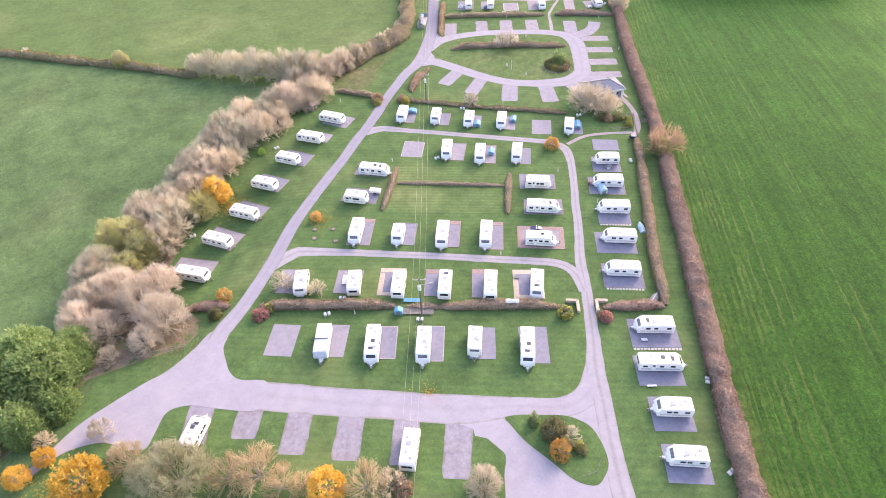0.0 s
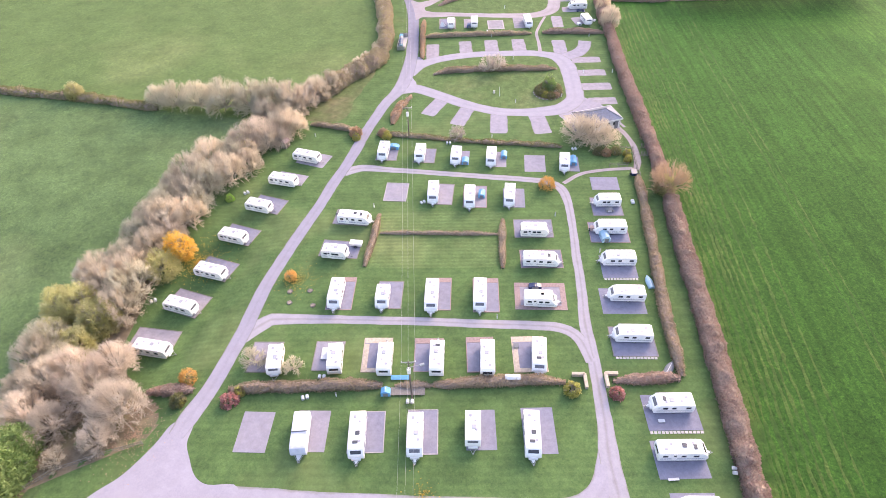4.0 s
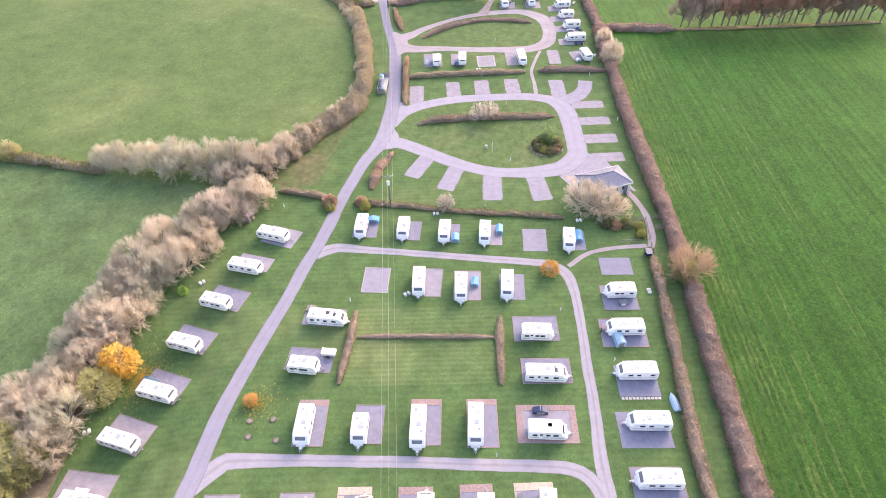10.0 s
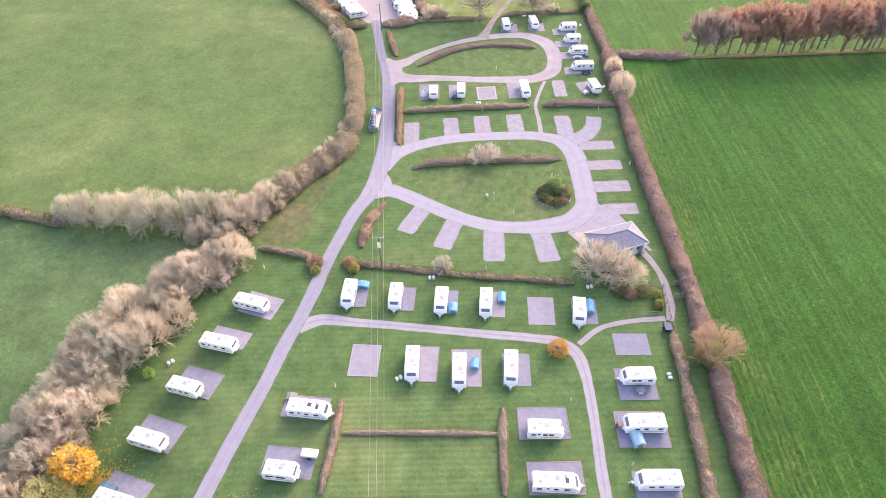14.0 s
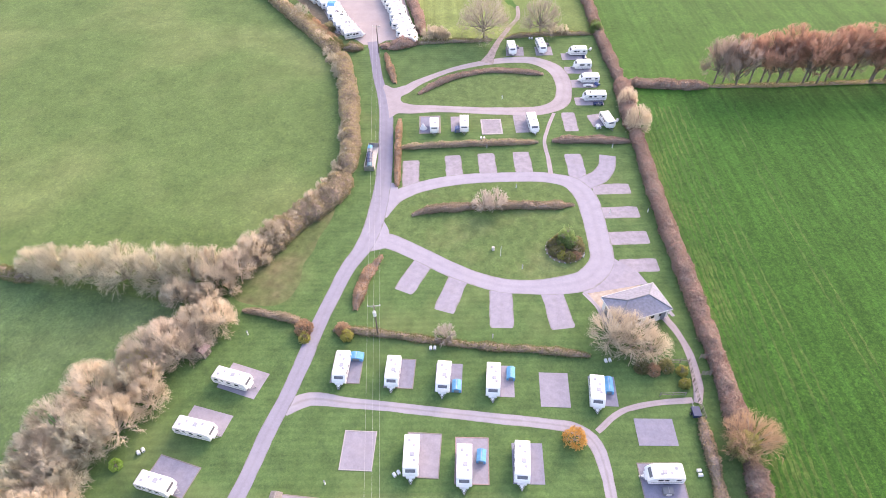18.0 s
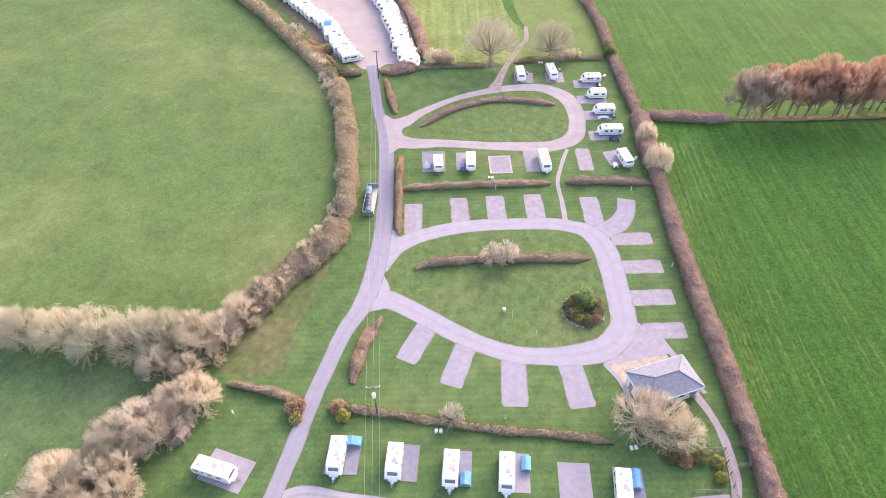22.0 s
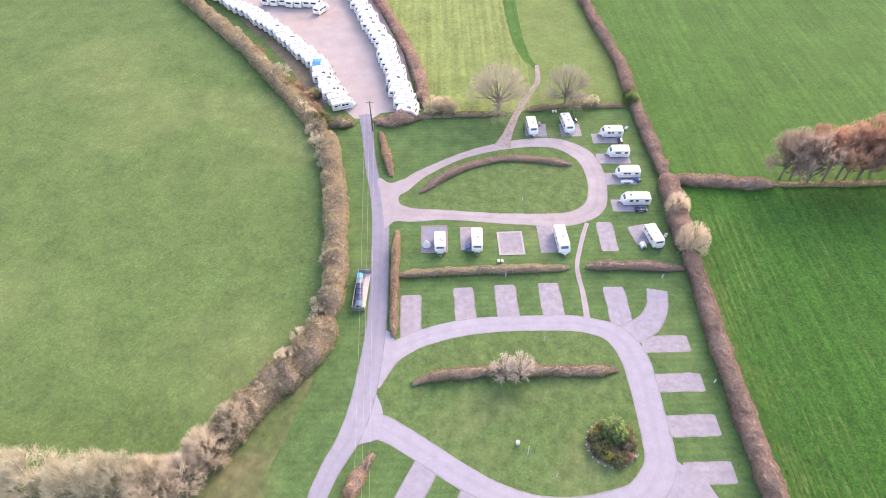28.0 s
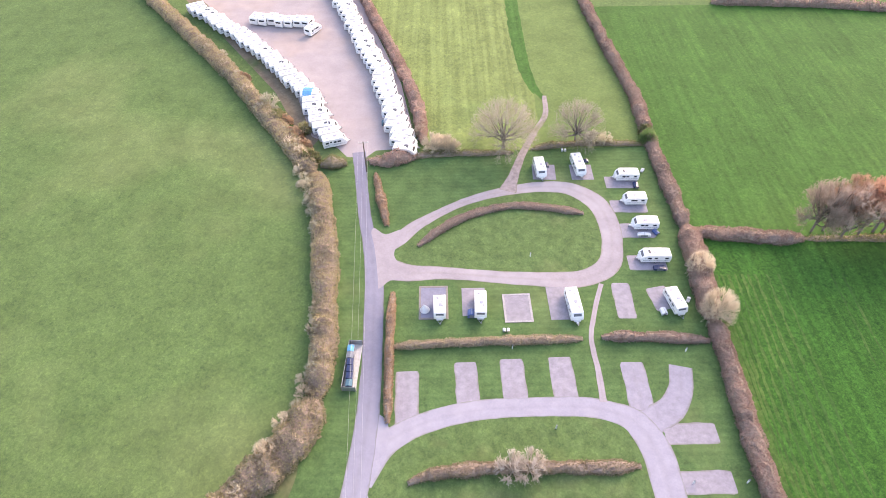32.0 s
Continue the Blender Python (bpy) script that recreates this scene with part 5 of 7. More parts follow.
def plant_meshes(seed, height, spread, trunk_share, limbs, twigs, blade, stretch, low=-0.25):
    """A trunk with forking limbs, and a lumpy domed crown of many leaves."""
    rng = np.random.default_rng(seed)
    tv, tf = [], []
    foot = np.array([0, 0, height * trunk_share])

    def shell(d):
        """How far the crown reaches in each direction from the fork."""
        n = np.array([noise.noise((q[0] * 1.6 + seed, q[1] * 1.6, q[2] * 1.6)) + 0.5 * noise.noise((q[0] * 3.7, q[1] * 3.7 + seed, q[2] * 3.7)) for q in d])
        r = 1.0 / np.sqrt((d[:, 0] ** 2 + d[:, 1] ** 2) / spread ** 2 + d[:, 2] ** 2 / (height * (1 - trunk_share)) ** 2)
        return r * (0.94 + 0.18 * n)

    tube(tv, tf, np.zeros(3), foot, height * 0.017 + 0.03, height * 0.013 + 0.02, 7)
    az = rng.uniform(0, 2 * math.pi) + np.arange(limbs) * 2.4
    lift = rng.uniform(max(0.12, low + 0.1), 1.0, limbs)
    dirs = np.stack([np.cos(az) * np.sqrt(1 - lift ** 2), np.sin(az) * np.sqrt(1 - lift ** 2), lift], 1)
    reach = shell(dirs)
    for d, r in zip(dirs, reach):
        mid = foot + d * r * 0.45 + rng.normal(0, 0.05, 3) * height
        end = foot + d * r * 0.62
        tube(tv, tf, foot * rng.uniform(0.7, 1.0), mid, height * 0.015 + 0.02, height * 0.009 + 0.012, 5)
        tube(tv, tf, mid, end, height * 0.009 + 0.012, 0.02, 4)
        for _ in range(8):
            a = mid + (end - mid) * rng.uniform(0.0, 0.8)
            q = d + rng.normal(0, 0.42, 3)
            tube(tv, tf, a, a + q / np.linalg.norm(q) * r * 0.34, 0.035, 0.015, 3)
    # branchlets run out to the crown's edge, and leaves feather from them
    n = max(30, twigs // 9)
    z = rng.uniform(low, 1.0, n)
    az = rng.uniform(0, 2 * math.pi, n)
    d = np.stack([np.cos(az) * np.sqrt(1 - z ** 2), np.sin(az) * np.sqrt(1 - z ** 2), z], 1)
    r = shell(d)[:, None] * rng.uniform(0.82, 1.05, (n, 1))
    root, tip = foot + d * r * 0.3 + rng.normal(0, 0.05, (n, 3)) * spread, foot + d * r * 0.9
    pick = rng.integers(0, n, twigs)
    along = rng.uniform(0.45, 1.0, (twigs, 1)) ** 0.7
    pos = root[pick] + (tip - root)[pick] * along
    lean = d[pick] * 0.9 + rng.normal(0, 0.62, (twigs, 3))
    lean[:, 2] += 0.1
    lean /= np.linalg.norm(lean, axis=1, keepdims=True)
    pos = pos + lean * rng.uniform(0.1, 0.5, (twigs, 1)) * spread * 0.25
    # no leaf reaches far past the rounded outline
    q = pos + lean * blade * stretch - foot
    e = np.sqrt((q[:, 0] ** 2 + q[:, 1] ** 2) / spread ** 2 + q[:, 2] ** 2 / (height * (1 - trunk_share)) ** 2)[:, None]
    pos = np.where(e > 1.0, pos - q * (1 - 1.0 / np.maximum(e, 1e-3)), pos)
    pos[:, 2] = np.maximum(pos[:, 2], height * 0.04)
    v, f = cards(pos, lean, blade, rng, stretch, 0.9)
    v[:, 2] = np.maximum(v[:, 2], 0.02)
    return mesh_arrays("trunk", np.array(tv), np.array(tf)), mesh_arrays("crown", v, f)


def bare_meshes(seed, height, spread, trunk_share, limbs, twigs, blade, low, fork):
    """A leafless tree: limbs fork from the trunk into branches, branchlets and fine twigs, all kept under a lumpy dome."""
    rng = np.random.default_rng(seed)
    tv, tf = [], []
    foot, dome = np.array([0, 0, height * trunk_share]), np.array([spread, spread, height * (1 - trunk_share)])
    tube(tv, tf, np.zeros(3), foot, height * 0.017 + 0.03, height * 0.013 + 0.02, 7)
    az = rng.uniform(0, 2 * math.pi) + np.arange(limbs) * 2.4 + rng.normal(0, 0.2, limbs)
    lift = rng.permutation(np.linspace(low + 0.12, 0.98, limbs))
    way = np.stack([np.cos(az) * np.sqrt(1 - lift ** 2), np.sin(az) * np.sqrt(1 - lift ** 2), lift], 1)
    lump = np.array([1 + 0.12 * noise.noise((q[0] * 1.7 + seed, q[1] * 1.7, q[2] * 1.7)) for q in way])
    reach = (lump / np.linalg.norm(way / dome, axis=1))[:, None]
    root = np.tile(foot, (limbs, 1)) * rng.uniform(fork, 1.0, (limbs, 1))
    end = foot + way * reach * 0.6 + rng.normal(0, 0.04, (limbs, 3)) * spread
    stems = (root, end)
    # each order of branches grows from the one before it
    blades, owner = [], np.arange(limbs)
    for order, (kids, length, spray, width) in enumerate(((7, 0.38, 0.36, 0.105), (6, 0.26, 0.36, 0.07), (max(2, twigs // (limbs * 42)), 0.15, 0.38, blade))):
        n = len(root) * kids
        k = np.repeat(np.arange(len(root)), kids)
        owner = owner[k]
        u = rng.uniform(0.3, 1.0, (n, 1))
        start = root[k] + (end[k] - root[k]) * u
        d = (end - root)[k]
        d = d / np.linalg.norm(d, axis=1, keepdims=True) + rng.normal(0, spray, (n, 3)) + [0, 0, 0.12]
        d /= np.linalg.norm(d, axis=1, keepdims=True)
        tip = start + d * length * spread * rng.uniform(0.6, 1.25, (n, 1))
        e = np.linalg.norm((tip - foot) / dome, axis=1, keepdims=True) / lump[owner][:, None]
        tip = np.where(e > 1.0, foot + (tip - foot) / np.maximum(e, 1e-3) * rng.uniform(0.93, 1.02, (n, 1)), tip)
        tip[:, 2] = np.maximum(tip[:, 2], 0.15)
        side = np.cross(tip - start, rng.normal(0, 1, (n, 3)))
        side *= width * rng.uniform(0.7, 1.3, (n, 1)) / 2 / np.maximum(np.linalg.norm(side, axis=1, keepdims=True), 1e-6)
        blades.append(np.stack([start - side, start + side, tip], 1))
        root, end = start, tip
    v = np.concatenate(blades).reshape(-1, 3)
    # the crown fills its dome
    out = v - foot
    grow = np.array([spread / np.percentile(np.hypot(out[:, 0], out[:, 1]), 88)] * 2 + [dome[2] / np.percentile(out[:, 2], 94)])
    out *= grow
    e = np.linalg.norm(out / dome, axis=1, keepdims=True)
    v = foot + out / np.maximum(e / np.repeat(rng.uniform(0.88, 1.1, (len(v) // 3, 1)), 3, 0), 1.0)
    v[:, 2] = np.maximum(v[:, 2], 0.1)
    for a, b, d in zip(stems[0], foot + (stems[1] - foot) * grow, way):
        mid = a + (b - a) * 0.5 + np.array([0, 0, -0.06 * spread]) * (1 - d[2])
        tube(tv, tf, a, mid, height * 0.013 + 0.02, height * 0.008 + 0.012, 5)
        tube(tv, tf, mid, b, height * 0.008 + 0.012, 0.03, 4)
    return mesh_arrays("trunk", np.array(tv), np.array(tf)), mesh_arrays("crown", v, np.arange(len(v)).reshape(-1, 3))


plants = {}
KINDS = {
    # height, spread, trunk share, limbs, blades, blade size, stretch, crown material, label, category, name
    "bare": (6.9, 4.1, 0.1, 32, 9500, 0.036, 11, TWIG, "bare grey-brown deciduous tree in the belt", "tree", "bare_tree"),
    "pale": (6.7, 4.2, 0.1, 32, 9500, 0.036, 11, TWIG_PALE, "pale bare tree with fine twigs", "tree", "bare_tree"),
    "khaki": (6.7, 4.2, 0.1, 32, 9500, 0.036, 11, TWIG_KHAKI, "bare tree with fine khaki-green twigs", "tree", "bare_tree"),
    "olive": (7.2, 3.8, 0.2, 14, 6000, 0.10, 5, TWIG_OLIVE, "thinning tree with olive-green leaves", "tree", "thinning_tree"),
    "gold": (5.4, 2.4, 0.25, 12, 4200, 0.15, 1.3, LEAF_GOLD, "autumn tree with bright golden leaves", "tree", "golden_tree"),
    "rust": (12.3, 4.7, 0.54, 14, 7000, 0.085, 1.4, LEAF_RUST, "autumn tree with rust-brown leaves in the wood", "tree", "rust_tree"),
    "green": (6.5, 3.9, 0.08, 12, 15000, 0.17, 1.8, LEAF_DARK, "dense dark green evergreen tree", "tree", "evergreen_tree"),
    "scrub": (3.3, 2.1, 0.12, 14, 2400, 0.045, 7, TWIG, "bare brown thorn bush in the hedge", "bush", "bare_bush"),
    "palescrub": (2.8, 1.9, 0.12, 14, 1800, 0.038, 9, TWIG_KHAKI, "pale bare bush with fine twigs", "bush", "bare_bush"),
    "sapling": (3.8, 2.2, 0.12, 16, 1400, 0.024, 9, TWIG_GREY, "small pale bare tree with sparse twigs", "tree", "bare_tree"),
    "oak": (11.6, 7.4, 0.30, 24, 8100, 0.030, 10, TWIG_OAK, "open bare oak at the meadow edge", "tree", "bare_oak"),
    "open": (6.2, 4.3, 0.12, 26, 4400, 0.024, 10, TWIG, "wide pale bare tree beside the building", "tree", "bare_tree"),
    "wood": (11.6, 4.7, 0.46, 16, 8000, 0.04, 7, TWIG_WOOD, "bare grey-brown tree at the edge of the wood", "tree", "bare_tree"),
    "thorn": (6.0, 3.9, 0.12, 26, 4400, 0.018, 8, TWIG_THORN, "large round brown thorn tree in the field hedge", "tree", "thorn_tree"),
    "autumn": (5.8, 3.4, 0.15, 22, 2800, 0.022, 5, LEAF_AMBER, "thinning tree with amber autumn leaves", "tree", "autumn_tree"),
    "willow": (6.8, 4.3, 0.14, 24, 9000, 0.06, 9, TWIG_WILLOW, "wide bare willow with greenish twigs", "tree", "willow_tree"),
    "laurel": (1.9, 1.1, 0.1, 9, 1500, 0.12, 1.4, LEAF_BRIGHT, "bright green leafy bush at the edge of the belt", "bush", "green_bush"),
    "orange": (2.8, 1.7, 0.2, 10, 2400, 0.10, 1.4, LEAF_ORANGE, "small orange autumn tree on the lawn", "tree", "small_tree"),
    "lime": (1.8, 0.9, 0.1, 9, 1200, 0.12, 1.4, LEAF_LIME, "small yellow-green shrub on the lawn", "shrub", "shrub"),
    "shrub": (1.9, 1.3, 0.1, 10, 1500, 0.12, 1.4, HEDGE_GREEN, "rounded green-brown shrub on the lawn", "shrub", "shrub"),
    "rustshrub": (1.6, 1.2, 0.1, 10, 1500, 0.12, 1.4, HEDGE_RUST, "rounded rust-coloured shrub on the lawn", "shrub", "shrub"),
    "flower": (1.5, 1.2, 0.1, 10, 1400, 0.12, 1.4, FLOWER, "rounded shrub with pink-red leaves", "shrub", "shrub"),
    "conifer": (3.0, 1.0, 0.1, 14, 1800, 0.13, 1.4, LEAF_DARK, "small dark evergreen conifer on the lawn", "conifer", "conifer"),
}
# the leafless kinds: how low their limbs spread, and how low on the trunk they fork
BARE = {"bare": (0.02, 0.7), "pale": (0.0, 0.7), "khaki": (0.02, 0.7), "thorn": (0.0, 0.7), "open": (0.0, 0.7), "sapling": (0.0, 0.7), "willow": (0.0, 0.7), "autumn": (0.0, 0.7), "oak": (-0.25, 0.5), "wood": (-0.3, 0.25), "rust": (-0.2, 0.3),
        "scrub": (0.0, 0.7), "palescrub": (0.0, 0.7)}
plant_rng = random.Random(11)


def plant(kind, x, y, size=1.0, lean=1.0):
    spec = KINDS[kind]
    variants = plants.setdefault(kind, [])
    m = pose(x, y, level(x, y), 0, 0, plant_rng.uniform(0, 360))
    if len(variants) < (3 if kind in ("bare", "pale", "khaki", "rust") else 2):
        ob = thing(spec[10], spec[8], spec[9], m, "trees and shrubs")
        seed = len(variants) * 31 + sum(map(ord, kind))
        if kind in BARE:
            trunk, crown = bare_meshes(seed, *spec[:6], *BARE[kind])
        else:
            trunk, crown = plant_meshes(seed, *spec[:7])
        part("trunk", trunk, DARK_BARK if kind in ("rust", "wood", "oak") else BARK, ob)
        part("crown", crown, spec[7], ob)
        variants.append(ob)
    else:
        ob = copy_thing(plant_rng.choice(variants), m)
    s = size * plant_rng.uniform(0.9, 1.12)
    ob.scale = (s, s, s * lean)
    return ob


for kind, x, y, s in (
    ("bare", -34.08, 133.46, .85), ("bare", -37.01, 131.66, .9), ("pale", -40.15, 128.56, 1), ("bare", -43.01, 126.97, 1), ("bare", -38.52, 127.35, .8), ("khaki", -44.83, 121.76, 1), ("bare", -48.62, 120.78, 1),
    ("bare", -43.70, 115.14, .95), ("khaki", -47.09, 112.67, 1), ("bare", -51.19, 115.00, 1), ("bare", -49.87, 108.79, 1), ("khaki", -53.90, 106.83, 1), ("bare", -48.24, 103.60, .9), ("bare", -51.86, 102.04, 1),
    ("khaki", -55.71, 98.60, 1), ("gold", -47.3, 94.9, 1.28), ("olive", -49.35, 91.12, .8), ("bare", -52.31, 95.50, .95), ("khaki", -56.17, 93.06, 1), ("bare", -59.43, 89.44, 1)):
    plant(kind, x, y, s)
for kind, x, y, s in (
    ("bare", -45.85, 118.06, .8), ("bare", -41.67, 123.15, .85), ("khaki", -48.02, 107.78, .85), ("bare", -52.85, 111.31, .9), ("bare", -54.44, 102.26, .9), ("pale", -50.33, 98.75, .85), ("bare", -54.02, 90.37, .9),
    ("bare", -57.81, 86.37, .9), ("bare", -40.53, 119.43, .7), ("pale", -36.39, 129.34, .7), ("khaki", -52.82, 86.32, 1), ("olive", -60.16, 82.56, 1), ("olive", -55.93, 79.47, 1), ("bare", -53.71, 81.81, .85), ("khaki", -62.29, 74.86, 1), ("olive", -57.48, 74.41, .9), ("pale", -55.61, 68.82, 1),
    ("pale", -59.24, 61.50, .95), ("pale", -51.29, 65.56, 1.1), ("pale", -45.83, 62.28, 1.15), ("pale", -54.55, 59.98, .85), ("pale", -46.87, 57.74, .62), ("bare", -59.20, 67.32, .95), ("pale", -49.84, 70.51, 1.0),
    ("olive", -63.6, 82.4, .85), ("olive", -62.4, 77.0, .8), ("bare", -61.0, 88.6, .85), ("bare", -62.6, 71.8, .9), ("bare", -62.0, 65.6, .85), ("khaki", -58.6, 71.4, .85), ("bare", -56.11, 56.71, .55), ("scrub", -51.34, 54.71, .9),
    ("green", -58.6, 49.4, 1.35), ("green", -62.4, 45.2, 1.3), ("green", -57.4, 56.0, 1.0), ("green", -63.05, 53.75, 1.2), ("green", -56.85, 52.87, 1.0), ("green", -58.91, 47.91, 1.3), ("green", -54.97, 45.92, .95), ("green", -57.42, 42.34, .85), ("green", -65.27, 48.05, 1.2),
    ("green", -63.35, 42.47, 1.0), ("olive", -60.97, 38.41, .6), ("scrub", -53.90, 40.35, .7)):
    plant(kind, x, y, s)
for kind, x, y, s in (
    ("olive", -91.53, 150.83, .7), ("khaki", -68.91, 146.56, .78), ("khaki", -64.43, 145.70, .92), ("khaki", -58.46, 145.00, 1.05), ("khaki", -52.29, 144.11, 1.08), ("khaki", -45.95, 143.64, 1.08),
    ("khaki", -40.64, 143.18, 1.1), ("bare", -36.68, 143.56, 1.0), ("pale", -33.34, 144.95, .92), ("bare", -30.84, 148.67, .8), ("bare", -28.35, 152.69, .7), ("bare", -41.33, 138.95, .75), ("bare", -37.05, 138.51, .75),
    ("scrub", -33.51, 140.41, 1), ("pale", -36.01, 134.78, .6),
    ("scrub", -27.75, 154.20, 1), ("scrub", -25.16, 157.62, 1), ("scrub", -22.28, 161.64, .9), ("scrub", -121.77, 157.27, .7)):
    plant(kind, x, y, s)
for kind, x, y, s in (
    ("thorn", 43.7, 110.9, 1.12), ("olive", 42.82, 110.60, .55), ("oak", 14.6, 229.9, 1.03), ("oak", 30.0, 232.0, .84), ("bare", 2.9, 229.4, .6), ("palescrub", 33.6, 231.4, 1.0), ("palescrub", 36.2, 231.4, .9), ("scrub", 1.30, 229.34, 1.1),
    ("scrub", 4.22, 229.22, .9), ("open", 28.7, 129.4, 1.0), ("open", 31.6, 128.3, 1.0), ("open", 34.2, 126.6, .8), ("shrub", 32.23, 123.79, 1), ("rustshrub", 33.79, 123.36, 1), ("sapling", 2.69, 130.08, .95), ("sapling", 10.6, 160.5, 1.15), ("sapling", 12.9, 160.6, 1.25), ("palescrub", -22.13, 69.19, 1),
    ("palescrub", -28.25, 70.61, 1), ("orange", 20.21, 112.36, 1.15), ("orange", -26.09, 88.13, .7), ("laurel", -42.47, 110.14, .95), ("olive", -43.10, 125.26, .75), ("shrub", -37.82, 63.85, 1), ("orange", -37.54, 67.85, .95), ("lime", -37.41, 63.46, .8),
    ("flower", -30.29, 63.78, 1.25), ("lime", -29.14, 65.13, .9)):
    plant(kind, x, y, s)
for kind, x, y, s in (
    ("lime", 18.66, 65.20, 1.6), ("flower", 24.98, 64.69, 1.0), ("lime", -12.88, 130.75, 1.3), ("rustshrub", -13.69, 132.16, 1.3), ("rustshrub", -20.02, 132.39, 1.4), ("lime", -19.60, 130.48, 1.2),
    ("conifer", 24.9, 151.2, 1.5), ("conifer", 24.1, 150.6, 1.1), ("conifer", 25.6, 150.4, 1.2), ("shrub", 22.3, 150.2, .95), ("shrub", 22.6, 148.4, 1), ("lime", 23.6, 147.4, 1.0), ("lime", 22.6, 151.2, .7), ("shrub", 26.9, 149.2, 1.05),
    ("shrub", 24.9, 146.9, .9), ("rustshrub", 26.3, 147.5, .9), ("shrub", 23.9, 151.6, .9), ("shrub", 25.3, 152.0, .8), ("shrub", 27.0, 151.0, .8), ("lime", 23.8, 149.2, .9), ("palescrub", 26.6, 148.6, .5), ("lime", 38.07, 123.08, 1.1), ("lime", 37.89, 120.89, 1), ("shrub", 35.93, 123.92, 1), ("conifer", 12.63, 45.77, .85), ("shrub", 15.2, 44.3, 1.5), ("palescrub", 17.4, 43.4, .8), ("lime", 16.6, 42.4, 1.0), ("lime", 18.3, 42.2, .9),
    ("orange", 15.79, 41.28, 1.0), ("shrub", 18.59, 41.70, .7), ("green", 45.3, 231.6, .52)):
    plant(kind, x, y, s)
# round bare trees in the east field hedge
plant("bare", 45.6, 195.3, .56, 1.2)
plant("bare", 45.8, 186.2, .8, 1.12)
# trees at the south edge
for kind, x, y, s in (
    ("gold", -44.9, 34.0, 1.4), ("gold", -13.76, 34.59, 1.2), ("gold", -54.32, 34.84, .7), ("gold", -52.30, 37.84, .6), 
    ("willow", -32.67, 34.96, 1.05), ("willow", -36.84, 35.23, .7), ("autumn", -26.62, 36.00, .85), ("autumn", -22.88, 36.50, 1.0), ("autumn", -19.61, 35.09, .8),
    ("autumn", -8.93, 35.46, .95), ("scrub", -6.06, 35.99, .9), ("rustshrub", -4.44, 35.57, 1.1), ("bare", 5.70, 36.12, .55), ("scrub", -46.67, 42.12, .95), ("palescrub", -42.99, 39.18, .85),
    ("autumn", -40.6, 37.6, .8), ("palescrub", -37.13, 39.46, .9), ("autumn", -16.93, 35.43, .6)):
    plant(kind, x, y, s)
# the wood beyond the east field
wood = random.Random(3)
for i in range(28):
    plant("wood" if i < 3 or i % 5 == 1 else "rust", 69.4 + i * 1.98 + wood.uniform(-0.8, 0.8), 202.8 + wood.uniform(0, 3.5))
# scrub along the west hedge
for i in range(64):
    t = i / 63
    x = np.interp(t, [0, .25, .5, .75, 1], [-23.0, -17.1, -20.4, -30.9, -63.8])
    y = np.interp(t, [0, .25, .5, .75, 1], [158.2, 178.4, 205.8, 233.8, 280.6])
    plant("scrub" if i % 2 else "palescrub", x + wood.uniform(-0.9, 0.9), y + wood.uniform(-1.5, 1.5), wood.uniform(0.6, 0.9))


for kind, x, y, s in (("rustshrub", -26.99, 230.53, 1.6), ("rustshrub", -29.66, 234.33, 1.7), ("rustshrub", -32.33, 239.58, 1.4), ("shrub", -34.17, 240.49, 1.7), ("shrub", -28.04, 236.30, 1.4), ("rustshrub", -45.11, 256.59, 1.6),
                      ("shrub", -25.14, 226.37, 1.6), ("rustshrub", -23.08, 220.17, 1.4), ("palescrub", -36.85, 245.36, 1.4), ("scrub", -0.10, 230.01, 1.1), ("shrub", 45.46, 234.49, 1.3), ("scrub", -2.71, 234.54, .8)):
    plant(kind, x, y, s)


def fallen_leaves(x, y, radius, count, material, label):
    """Leaves that lie scattered on the grass."""
    rng = np.random.default_rng(int(abs(x * 7 + y)))
    a, q = rng.uniform(0, 2 * math.pi, count), radius * np.abs(rng.normal(0, 0.5, count))
    pos = np.stack([x + q * np.cos(a), y + q * np.sin(a), np.full(count, 0.03)], 1)
    flat = np.concatenate([rng.normal(0, 1, (count, 2)), np.full((count, 1), 0.05)], 1)
    v, f = cards(pos, flat, 0.13, rng, 1.1, 0.1)
    v[:, 2] = np.clip(v[:, 2], 0.02, 0.07) + dip(v[:, 0], v[:, 1])
    tagged(part("fallen_leaves", mesh_arrays("fallen_leaves", v, f), material), label, "leaves", kind="stuff")


fallen_leaves(-44.48, 93.96, 6.0, 1500, LEAF_GOLD, "scattered golden leaves on the grass")
fallen_leaves(-25.07, 87.73, 4.0, 500, LEAF_GOLD, "scattered orange leaves on the grass")
fallen_leaves(-49.52, 33.02, 6.0, 800, LEAF_GOLD, "scattered golden leaves on the grass")
fallen_leaves(-2.11, 50.16, 2.2, 120, LEAF_GOLD, "few golden leaves at the lawn edge")
fallen_leaves(-42.47, 58.84, 7.0, 700, LEAF_RUST, "scattered brown leaves at the verge")


